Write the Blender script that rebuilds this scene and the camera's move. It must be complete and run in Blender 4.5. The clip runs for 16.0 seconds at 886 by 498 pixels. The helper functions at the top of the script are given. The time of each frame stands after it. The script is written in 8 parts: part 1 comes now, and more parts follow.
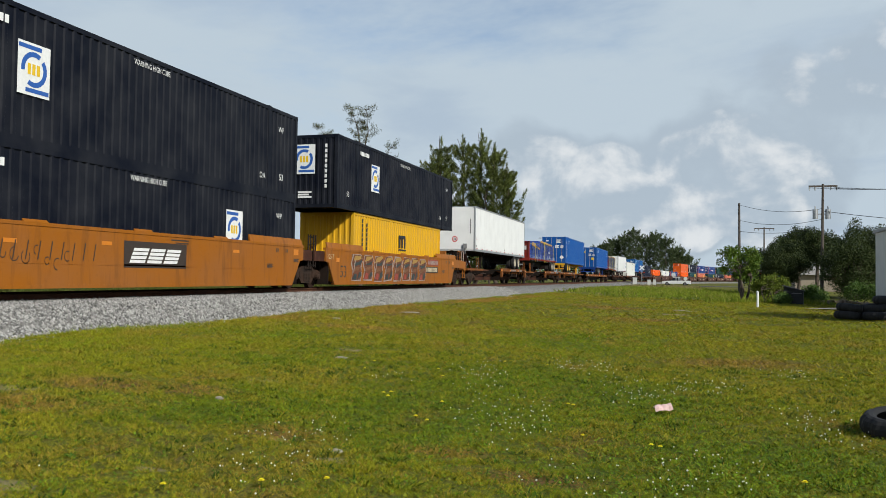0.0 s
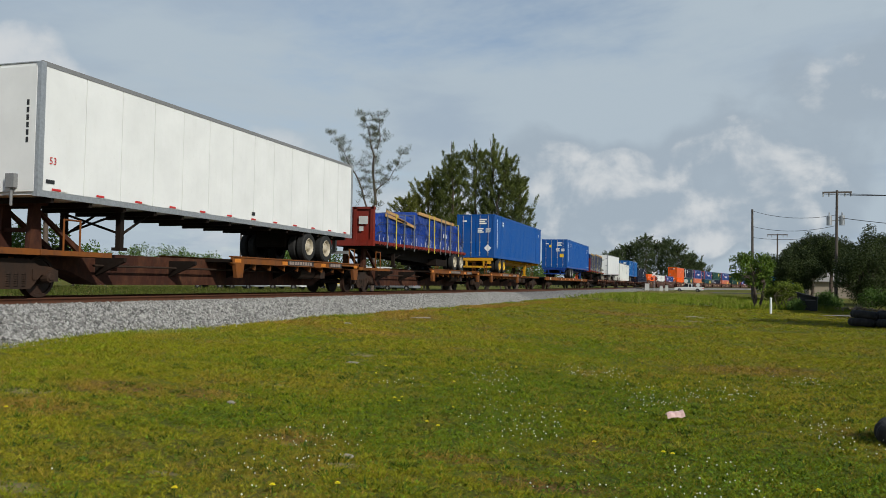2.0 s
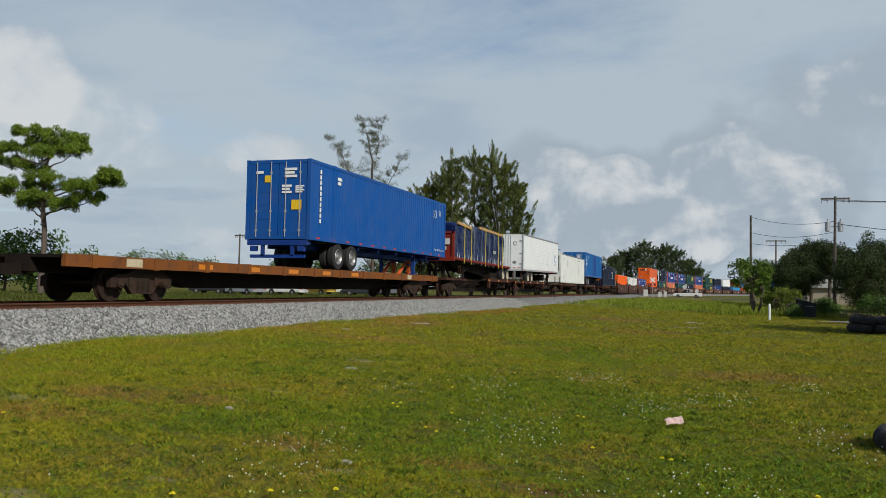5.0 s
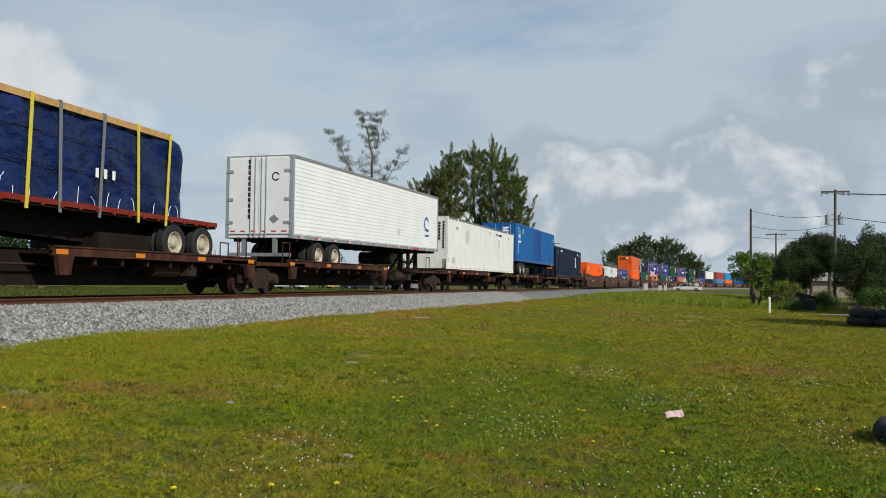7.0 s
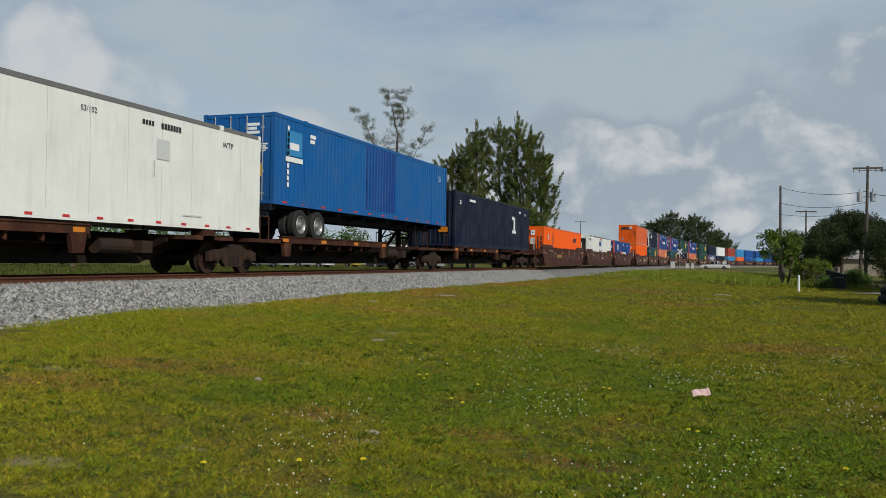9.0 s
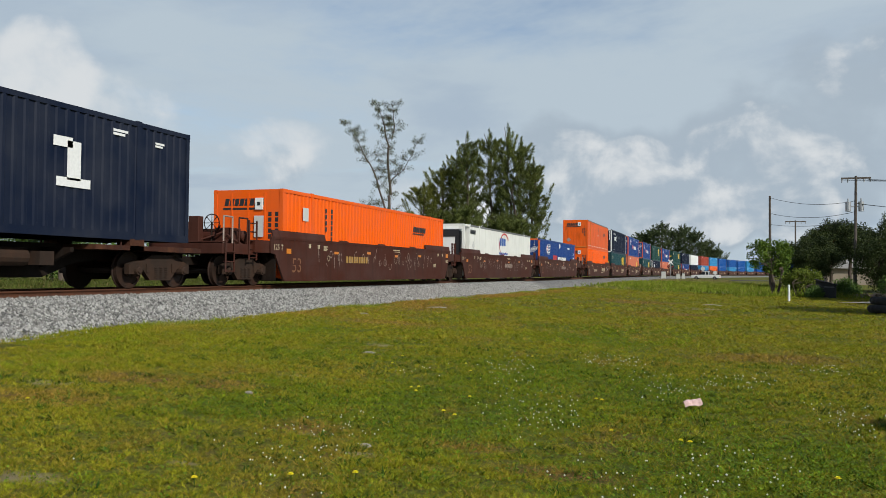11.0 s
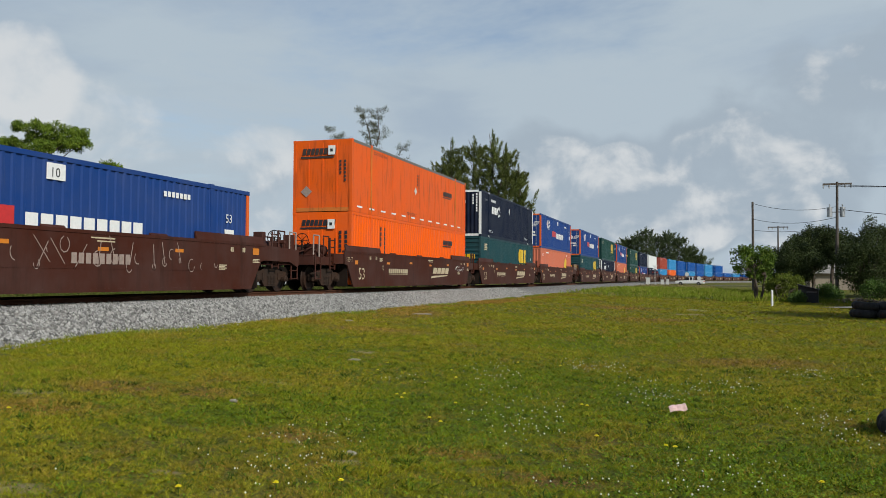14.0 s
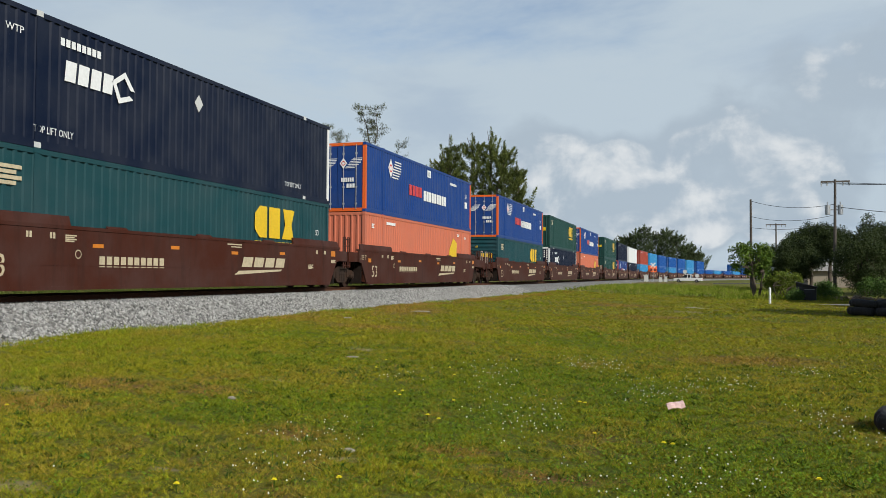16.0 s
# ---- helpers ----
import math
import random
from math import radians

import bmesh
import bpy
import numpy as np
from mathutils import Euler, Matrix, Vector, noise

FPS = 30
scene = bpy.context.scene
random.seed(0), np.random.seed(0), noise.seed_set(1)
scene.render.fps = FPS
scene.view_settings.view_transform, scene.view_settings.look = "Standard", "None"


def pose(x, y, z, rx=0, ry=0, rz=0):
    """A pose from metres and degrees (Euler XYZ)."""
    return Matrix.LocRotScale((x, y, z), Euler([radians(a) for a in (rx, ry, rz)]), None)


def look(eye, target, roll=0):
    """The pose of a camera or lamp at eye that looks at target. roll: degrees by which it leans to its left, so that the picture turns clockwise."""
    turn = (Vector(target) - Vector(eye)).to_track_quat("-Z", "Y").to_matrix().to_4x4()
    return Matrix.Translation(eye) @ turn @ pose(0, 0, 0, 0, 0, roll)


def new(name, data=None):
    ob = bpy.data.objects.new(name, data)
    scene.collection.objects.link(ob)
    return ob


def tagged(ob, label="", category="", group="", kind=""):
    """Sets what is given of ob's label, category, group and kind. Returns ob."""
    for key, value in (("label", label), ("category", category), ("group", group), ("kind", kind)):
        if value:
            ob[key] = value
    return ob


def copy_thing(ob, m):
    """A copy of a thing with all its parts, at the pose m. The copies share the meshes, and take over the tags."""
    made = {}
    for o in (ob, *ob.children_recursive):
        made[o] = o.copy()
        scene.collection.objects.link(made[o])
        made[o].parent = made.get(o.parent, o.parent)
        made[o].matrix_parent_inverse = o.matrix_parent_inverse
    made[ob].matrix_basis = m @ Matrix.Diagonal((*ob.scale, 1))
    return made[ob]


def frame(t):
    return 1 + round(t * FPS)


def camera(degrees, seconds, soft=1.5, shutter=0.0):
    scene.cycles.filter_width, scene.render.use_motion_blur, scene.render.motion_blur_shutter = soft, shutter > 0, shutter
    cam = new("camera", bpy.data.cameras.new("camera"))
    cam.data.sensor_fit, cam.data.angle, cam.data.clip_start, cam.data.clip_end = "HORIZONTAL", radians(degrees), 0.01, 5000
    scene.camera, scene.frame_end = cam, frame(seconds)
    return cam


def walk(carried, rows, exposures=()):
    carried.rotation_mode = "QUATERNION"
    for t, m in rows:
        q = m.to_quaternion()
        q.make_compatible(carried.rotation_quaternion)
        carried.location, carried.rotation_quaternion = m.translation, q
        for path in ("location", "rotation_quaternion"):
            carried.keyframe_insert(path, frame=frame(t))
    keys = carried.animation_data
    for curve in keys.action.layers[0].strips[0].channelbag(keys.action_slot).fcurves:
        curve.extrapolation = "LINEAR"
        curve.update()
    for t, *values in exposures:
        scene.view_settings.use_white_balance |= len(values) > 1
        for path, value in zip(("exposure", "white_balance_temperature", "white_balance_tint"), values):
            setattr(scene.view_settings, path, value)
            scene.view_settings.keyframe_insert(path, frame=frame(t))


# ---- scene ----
import functools

# ---------------------------------------------------------------- camera
EYE = Vector((0, 0, 1.5))
# seconds, turn to the left of the track's line, tilt up, lean
VIEW = [
    (0, 16.863, 1.913, 0.770), (0.5, 16.877, 1.984, 0.844), (1, 17.112, 2.201, 0.757),
    (1.5, 17.404, 2.125, 0.905), (2, 17.669, 2.275, 0.973), (2.5, 17.357, 2.469, 0.968),
    (3, 17.366, 2.268, 0.843), (3.5, 17.547, 2.288, 0.951), (4, 17.524, 2.481, 0.888),
    (6.5, 17.689, 2.694, 1.282), (7, 17.579, 2.269, 0.885), (7.5, 17.862, 1.848, 0.543),
    (8, 18.518, 1.022, 0.589), (8.5, 18.632, 0.940, 0.708), (9, 19.317, 0.721, 0.871),
    (11.5, 18.570, 1.669, 0.541), (12, 18.389, 1.700, 0.574), (12.5, 18.272, 1.935, 0.271),
    (13, 18.001, 1.932, 0.506), (13.5, 17.982, 1.655, 0.565), (14, 17.705, 2.006, 0.322),
    (14.5, 17.657, 2.064, 0.291), (15, 17.669, 2.228, 0.255), (15.5, 17.386, 2.198, 0.355),
    (16, 17.583, 1.824, 0.350),
]


def heading(yaw, tilt):
    a, b = radians(yaw), radians(tilt)
    return Vector((-math.sin(a) * math.cos(b), math.cos(a) * math.cos(b), math.sin(b)))


cam = camera(56.39, 16.0, soft=0.6)
walk(cam, [(t, look(EYE, EYE + 10 * heading(y, p), r)) for t, y, p, r in VIEW],
     [(0, 0.06), (1, 0.0), (2, -0.2), (4, -0.22), (6.5, -0.1), (7, -0.08), (8, -0.30), (9, -0.34), (11.5, -0.03), (12.5, -0.16), (14.5, -0.12), (16, 0.02)])

# ---------------------------------------------------------------- sky and sun
SUN_FROM = Vector((1.0, -0.68, 0.80)).normalized()
sun = new("sun", bpy.data.lights.new("sun", "SUN"))
sun.data.energy, sun.data.angle, sun.data.color = 4.2, radians(0.6), (0.985, 0.96, 0.88)
sun.matrix_world = look(SUN_FROM * 100, (0, 0, 0))
scene.view_settings.exposure = 0.0


def make_world():
    world = bpy.data.worlds.new("sky")
    scene.world = world
    world.use_nodes = True
    nt = world.node_tree
    nt.nodes.clear()
    N = nt.nodes.new
    link = nt.links.new
    out, bg = N("ShaderNodeOutputWorld"), N("ShaderNodeBackground")
    sky = N("ShaderNodeTexSky")
    sky.sky_type = "NISHITA"
    sky.sun_disc = False
    sky.sun_elevation = math.asin(SUN_FROM.z)
    sky.sun_rotation = math.atan2(SUN_FROM.x, SUN_FROM.y)
    sky.air_density, sky.dust_density, sky.ozone_density = 1.0, 0.4, 2.0
    tc = N("ShaderNodeTexCoord")
    sep = N("ShaderNodeSeparateXYZ")
    link(tc.outputs["Generated"], sep.inputs[0])

    def math_node(op, a, b=None, clamp=False):
        n = N("ShaderNodeMath")
        n.operation, n.use_clamp = op, clamp
        for k, v in enumerate((a, b)):
            if v is None:
                continue
            if isinstance(v, (int, float)):
                n.inputs[k].default_value = v
            else:
                link(v, n.inputs[k])
        return n.outputs[0]

    # clouds lie on a flat layer overhead, so they close up towards the horizon
    up = math_node("ADD", math_node("MAXIMUM", sep.outputs[2], 0.0), 0.10)
    comb = N("ShaderNodeCombineXYZ")
    link(math_node("DIVIDE", sep.outputs[0], up), comb.inputs[0])
    link(math_node("DIVIDE", sep.outputs[1], up), comb.inputs[1])

    def cloud(scale, detail, rough, lo, hi, off, dist=0.3):
        mp = N("ShaderNodeMapping")
        mp.inputs["Location"].default_value = off
        link(comb.outputs[0], mp.inputs[0])
        n = N("ShaderNodeTexNoise")
        n.inputs["Scale"].default_value, n.inputs["Detail"].default_value = scale, detail
        n.inputs["Roughness"].default_value, n.inputs["Distortion"].default_value = rough, dist
        link(mp.outputs[0], n.inputs["Vector"])
        r = N("ShaderNodeMapRange")
        r.interpolation_type = "SMOOTHSTEP"
        r.inputs["From Min"].default_value, r.inputs["From Max"].default_value = lo, hi
        link(n.outputs["Fac"], r.inputs["Value"])
        return r.outputs["Result"]

    def mix(fac, a, b):
        n = N("ShaderNodeMix")
        n.data_type = "RGBA"
        for sock, v in ((n.inputs["Factor"], fac), (n.inputs["A"], a), (n.inputs["B"], b)):
            if isinstance(v, (int, float)):
                sock.default_value = v
            elif isinstance(v, tuple):
                sock.default_value = (*v, 1)
            else:
                link(v, sock)
        return n.outputs["Result"]

    scale = N("ShaderNodeVectorMath")
    scale.operation = "SCALE"
    scale.inputs["Scale"].default_value = 0.115
    link(sky.outputs[0], scale.inputs[0])
    veil = cloud(0.42, 7, 0.62, 0.20, 0.48, (3.1, 1.7, 0))
    # the sheet of thin cloud breaks up overhead, where the sun stands clear
    open_sky = N("ShaderNodeMapRange")
    open_sky.interpolation_type = "SMOOTHSTEP"
    for k, v in (("From Min", 0.42), ("From Max", 0.66), ("To Min", 1.0), ("To Max", 0.0)):
        open_sky.inputs[k].default_value = v
    link(sep.outputs[2], open_sky.inputs["Value"])
    thin = mix(math_node("MULTIPLY", veil, open_sky.outputs["Result"]), scale.outputs[0], (0.490, 0.582, 0.660))
    grey = cloud(0.9, 6, 0.55, 0.50, 0.70, (7.3, 4.4, 0))
    c2 = mix(math_node("MULTIPLY", math_node("MULTIPLY", grey, 0.7), open_sky.outputs["Result"]), thin, (0.385, 0.480, 0.595))

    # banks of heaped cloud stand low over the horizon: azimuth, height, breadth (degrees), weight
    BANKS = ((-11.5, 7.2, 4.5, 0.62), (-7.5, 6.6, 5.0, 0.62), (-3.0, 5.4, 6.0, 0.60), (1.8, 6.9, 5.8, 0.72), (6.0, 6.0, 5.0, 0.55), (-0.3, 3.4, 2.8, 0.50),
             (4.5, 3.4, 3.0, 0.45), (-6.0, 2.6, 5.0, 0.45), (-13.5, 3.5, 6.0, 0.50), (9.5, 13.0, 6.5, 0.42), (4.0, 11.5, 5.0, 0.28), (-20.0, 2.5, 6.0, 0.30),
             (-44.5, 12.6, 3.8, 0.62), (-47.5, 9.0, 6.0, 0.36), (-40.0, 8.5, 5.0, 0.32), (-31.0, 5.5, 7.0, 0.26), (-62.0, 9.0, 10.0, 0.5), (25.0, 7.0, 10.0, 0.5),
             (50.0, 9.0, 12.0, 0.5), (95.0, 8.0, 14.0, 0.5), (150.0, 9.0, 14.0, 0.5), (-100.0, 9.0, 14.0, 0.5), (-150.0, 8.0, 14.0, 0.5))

    def spread(value, a, b, lo=0.0, hi=1.0):
        r = N("ShaderNodeMapRange")
        r.interpolation_type = "SMOOTHSTEP"
        for k, v in (("From Min", a), ("From Max", b), ("To Min", lo), ("To Max", hi)):
            r.inputs[k].default_value = v
        link(value, r.inputs["Value"])
        return r.outputs["Result"]

    def shifted(off):
        n = N("ShaderNodeVectorMath")
        n.operation = "ADD"
        n.inputs[1].default_value = off
        link(tc.outputs["Generated"], n.inputs[0])
        return n.outputs[0]

    def billow(vec, size, detail, rough):
        mp = N("ShaderNodeMapping")
        mp.inputs["Scale"].default_value = (1, 1, 1.25)
        link(vec, mp.inputs[0])
        n = N("ShaderNodeTexNoise")
        n.inputs["Scale"].default_value, n.inputs["Detail"].default_value, n.inputs["Roughness"].default_value = size, detail, rough
        n.inputs["Distortion"].default_value = 0.25
        link(mp.outputs[0], n.inputs["Vector"])
        return n.outputs["Fac"]

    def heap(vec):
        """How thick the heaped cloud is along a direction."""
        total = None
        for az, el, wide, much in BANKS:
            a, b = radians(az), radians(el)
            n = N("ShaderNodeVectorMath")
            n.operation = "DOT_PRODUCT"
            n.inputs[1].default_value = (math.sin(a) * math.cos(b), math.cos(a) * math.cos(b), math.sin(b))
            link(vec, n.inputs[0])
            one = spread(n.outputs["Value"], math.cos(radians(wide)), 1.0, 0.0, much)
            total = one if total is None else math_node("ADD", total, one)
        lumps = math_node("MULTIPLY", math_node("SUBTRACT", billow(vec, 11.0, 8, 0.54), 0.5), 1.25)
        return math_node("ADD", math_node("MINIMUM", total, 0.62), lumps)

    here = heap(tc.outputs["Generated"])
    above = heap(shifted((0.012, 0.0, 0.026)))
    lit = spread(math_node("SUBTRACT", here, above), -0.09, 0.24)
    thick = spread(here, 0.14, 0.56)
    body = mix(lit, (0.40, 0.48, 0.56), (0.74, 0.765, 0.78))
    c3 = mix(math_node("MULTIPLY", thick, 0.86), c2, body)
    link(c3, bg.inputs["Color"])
    bg.inputs["Strength"].default_value = 1.0
    link(bg.outputs[0], out.inputs[0])


make_world()

# ---------------------------------------------------------------- materials


class Mat:
    """A small builder round one node material."""

    def __init__(self, name, rough=0.6, metal=0.0, coords="Object"):
        self.m = bpy.data.materials.new(name)
        self.m.use_nodes = True
        self.nt = self.m.node_tree
        self.bsdf = self.nt.nodes["Principled BSDF"]
        self.bsdf.inputs["Roughness"].default_value = rough
        self.bsdf.inputs["Metallic"].default_value = metal
        tc = self.nt.nodes.new("ShaderNodeTexCoord")
        self.co = tc.outputs[coords]

    def node(self, kind):
        return self.nt.nodes.new(kind)

    def link(self, a, b):
        self.nt.links.new(a, b)

    def noise(self, scale, detail=4, rough=0.6, stretch=(1, 1, 1), off=(0, 0, 0)):
        mp = self.node("ShaderNodeMapping")
        mp.inputs["Scale"].default_value, mp.inputs["Location"].default_value = stretch, off
        self.link(self.co, mp.inputs[0])
        n = self.node("ShaderNodeTexNoise")
        n.inputs["Scale"].default_value, n.inputs["Detail"].default_value, n.inputs["Roughness"].default_value = scale, detail, rough
        self.link(mp.outputs[0], n.inputs["Vector"])
        return n.outputs["Fac"]

    def ramp(self, fac, lo, hi, a=0.0, b=1.0):
        r = self.node("ShaderNodeMapRange")
        for k, v in (("From Min", lo), ("From Max", hi), ("To Min", a), ("To Max", b)):
            r.inputs[k].default_value = v
        self.link(fac, r.inputs["Value"])
        return r.outputs["Result"]

    def mix(self, fac, a, b, how="MIX"):
        n = self.node("ShaderNodeMix")
        n.data_type, n.blend_type = "RGBA", how
        for sock, v in ((n.inputs["Factor"], fac), (n.inputs["A"], a), (n.inputs["B"], b)):
            if isinstance(v, (int, float)):
                sock.default_value = v
            elif isinstance(v, tuple):
                sock.default_value = (*v[:3], 1)
            else:
                self.link(v, sock)
        return n.outputs["Result"]

    def color(self, c):
        if isinstance(c, tuple):
            self.bsdf.inputs["Base Color"].default_value = (*c[:3], 1)
        else:
            self.link(c, self.bsdf.inputs["Base Color"])
        return self

    def bump(self, fac, strength=0.3, dist=0.01):
        b = self.node("ShaderNodeBump")
        b.inputs["Strength"].default_value, b.inputs["Distance"].default_value = strength, dist
        self.link(fac, b.inputs["Height"])
        self.link(b.outputs[0], self.bsdf.inputs["Normal"])
        return self

    def island(self):
        return self.node("ShaderNodeNewGeometry").outputs["Random Per Island"]

    def each(self):
        return self.node("ShaderNodeObjectInfo").outputs["Random"]


def paint(name, c, rough=0.45, grime=0.5, dirt=(0.10, 0.075, 0.05), streak=0.35, scrape=0.0):
    """Weathered paint: blotches, dirt that ran down, small scrapes."""
    k = Mat(name, rough)
    blotch = k.ramp(k.noise(0.9, 5, 0.6), 0.35, 0.75)
    faded = tuple(min(1, v * 0.86 + 0.02) for v in c)
    col = k.mix(blotch, c, faded)
    run = k.ramp(k.noise(2.4, 4, 0.6, (1.6, 1.6, 0.22)), 0.52, 0.80, 0, streak * grime)
    col = k.mix(run, col, dirt)
    specks = k.ramp(k.noise(9, 5, 0.7), 0.60, 0.78, 0, 0.55 * grime)
    col = k.mix(specks, col, dirt)
    if scrape:
        bare = k.ramp(k.noise(3.2, 8, 0.75, (1, 1, 0.6), (5, 2, 9)), 0.66 - 0.1 * scrape, 0.74, 0, 0.9)
        col = k.mix(bare, col, (0.16, 0.065, 0.03))
    k.color(col)
    k.bsdf.inputs["Specular IOR Level"].default_value = 0.10
    k.bump(k.noise(1.3, 3), 0.12, 0.02)
    return k.m


def plain(name, c, rough=0.5, metal=0.0, vary=0.25, scale=14.0):
    k = Mat(name, rough, metal)
    d = tuple(v * (1 - vary) for v in c)
    k.color(k.mix(k.ramp(k.noise(scale, 5, 0.65), 0.35, 0.7), c, d))
    return k.m


def rusty(name, c, rust=(0.12, 0.05, 0.025), amount=0.5, dark=(0.025, 0.02, 0.017), rough=0.75):
    k = Mat(name, rough)
    col = k.mix(k.ramp(k.noise(1.6, 7, 0.68, (1, 1, 0.6)), 0.58 - 0.2 * amount, 0.80 - 0.1 * amount), c, rust)
    col = k.mix(k.ramp(k.noise(5.0, 6, 0.7, (1, 1, 0.5), (3, 8, 1)), 0.52, 0.78, 0, 0.75), col, dark)
    k.color(col)
    k.bsdf.inputs["Specular IOR Level"].default_value = 0.15
    k.bump(k.noise(30, 4, 0.6), 0.25, 0.004)
    return k.m


M = {}
M["navy"] = paint("navy_paint", (0.0026, 0.0042, 0.0105), 0.55, 0.25, (0.022, 0.025, 0.032))
M["navy_blue"] = paint("deep_navy_paint", (0.004, 0.009, 0.026), 0.5, 0.25, (0.05, 0.045, 0.04))
M["blue"] = paint("bright_blue_paint", (0.003, 0.072, 0.29), 0.45, 0.15, (0.03, 0.05, 0.09))
M["mid_blue"] = paint("mid_blue_paint", (0.004, 0.092, 0.29), 0.45, 0.2, (0.03, 0.04, 0.06))
M["dark_blue"] = paint("dark_blue_patch_paint", (0.005, 0.035, 0.185), 0.42, 0.2)
M["royal_blue"] = paint("royal_blue_paint", (0.010, 0.045, 0.19), 0.45, 0.3, (0.05, 0.05, 0.05))
M["light_blue"] = paint("light_blue_paint", (0.03, 0.22, 0.46), 0.45, 0.3)
M["teal"] = paint("dark_teal_paint", (0.010, 0.052, 0.060), 0.45, 0.4, (0.04, 0.045, 0.04))
M["green"] = paint("dark_green_paint", (0.010, 0.050, 0.042), 0.45, 0.4, (0.04, 0.045, 0.04))
M["orange"] = paint("orange_paint", (0.80, 0.108, 0.003), 0.42, 0.35, (0.20, 0.06, 0.02), 0.4)
M["orange_worn"] = paint("weathered_orange_paint", (0.74, 0.104, 0.006), 0.5, 0.9, (0.13, 0.04, 0.016), 0.8, 0.12)
M["roof_rail"] = paint("dull_grey_roof_rail", (0.15, 0.15, 0.145), 0.5, 0.5)
M["post_rusty"] = paint("faded_orange_paint_with_rust", (0.60, 0.17, 0.03), 0.6, 0.9, (0.045, 0.02, 0.012), 0.9, 0.9)
M["orange_post"] = paint("orange_red_paint", (0.70, 0.12, 0.02), 0.45, 0.3)
M["salmon"] = paint("faded_salmon_paint", (0.52, 0.15, 0.085), 0.55, 0.35, (0.2, 0.08, 0.05))
M["yellow_box"] = paint("container_yellow_paint", (0.60, 0.33, 0.012), 0.42, 0.35, (0.14, 0.08, 0.03))
M["white_box"] = paint("white_van_paint", (0.78, 0.78, 0.76), 0.38, 0.22, (0.30, 0.27, 0.22), 0.3)
M["cream_box"] = paint("chalky_white_paint", (0.74, 0.74, 0.69), 0.45, 0.45, (0.26, 0.19, 0.11), 0.5)
M["red_box"] = paint("brick_red_paint", (0.30, 0.05, 0.03), 0.5, 0.3)
M["well_tan"] = paint("ochre_car_paint", (0.30, 0.098, 0.008), 0.5, 0.8, (0.11, 0.045, 0.016), 0.9, 0.3)
M["well_brown"] = paint("oxide_brown_paint", (0.056, 0.0150, 0.0080), 0.6, 0.9, (0.030, 0.014, 0.010), 0.9)
M["spine_rust"] = rusty("rusty_ochre_steel", (0.20, 0.066, 0.014), amount=0.75)
M["spine_brown"] = rusty("rusty_brown_steel", (0.046, 0.017, 0.011), amount=0.5)
M["under"] = rusty("grimy_underframe_steel", (0.012, 0.008, 0.006), (0.020, 0.011, 0.007), 0.5)
M["bogie"] = rusty("bogie_cast_steel", (0.030, 0.020, 0.015), (0.055, 0.028, 0.017), 0.6)
M["wheel"] = rusty("wheel_steel", (0.026, 0.016, 0.012), (0.045, 0.022, 0.014), 0.5, rough=0.55)
M["black"] = plain("black_grime", (0.016, 0.015, 0.014), 0.6)
M["rubber"] = plain("tyre_rubber", (0.014, 0.0135, 0.013), 0.85, 0, 0.4, 30)
M["rim_white"] = plain("dusty_white_rim", (0.44, 0.38, 0.28), 0.5)
M["rim_steel"] = plain("dull_steel_rim", (0.30, 0.29, 0.28), 0.45, 0.6)
M["rim_yellow"] = plain("yellow_rim", (0.62, 0.36, 0.01), 0.45)
M["yellow_steel"] = paint("yellow_chassis_paint", (0.58, 0.28, 0.01), 0.45, 0.6)
M["orange_steel"] = paint("hitch_orange_paint", (0.62, 0.10, 0.02), 0.5, 0.5)
M["trailer_red"] = paint("trailer_red_paint", (0.19, 0.020, 0.012), 0.55, 0.9, (0.05, 0.02, 0.014), 0.7, 0.5)
M["alu"] = plain("dull_aluminium", (0.50, 0.51, 0.52), 0.42, 0.7)
M["grey"] = plain("mid_grey_paint", (0.22, 0.22, 0.22), 0.5)
M["white"] = plain("white_marking", (0.78, 0.78, 0.76), 0.5, 0, 0.12)
M["cream"] = plain("cream_marking", (0.55, 0.46, 0.30), 0.55, 0, 0.3)
M["mark_yellow"] = plain("yellow_marking", (0.75, 0.48, 0.01), 0.5, 0, 0.15)
M["mark_orange"] = plain("orange_reflector", (0.60, 0.19, 0.012), 0.4, 0, 0.15)
M["mark_red"] = plain("red_marking", (0.55, 0.03, 0.03), 0.45, 0, 0.15)
M["mark_blue"] = plain("blue_marking", (0.02, 0.10, 0.38), 0.45, 0, 0.15)
M["mark_black"] = plain("black_marking", (0.018, 0.018, 0.020), 0.5)
M["mark_dark"] = plain("dark_brown_marking", (0.045, 0.03, 0.022), 0.5)
M["ghost"] = plain("faint_grey_marking", (0.55, 0.55, 0.53), 0.5, 0, 0.1)
M["scrawl"] = plain("pale_scrawl", (0.34, 0.26, 0.22), 0.6, 0, 0.3)
M["teal_mark"] = plain("teal_spray", (0.03, 0.045, 0.045), 0.55, 0, 0.3)
M["rose_mark"] = plain("brick_red_spray", (0.30, 0.05, 0.03), 0.55, 0, 0.3)
M["sand_mark"] = plain("ochre_spray", (0.38, 0.22, 0.05), 0.55, 0, 0.3)
M["sand_faded"] = plain("faded_ochre_marking", (0.20, 0.085, 0.035), 0.6, 0, 0.4)
M["spray_rust"] = plain("rust_brown_spray", (0.16, 0.050, 0.018), 0.6, 0, 0.4, 5)
M["wood"] = plain("raw_timber", (0.52, 0.30, 0.11), 0.7, 0, 0.35, 6)
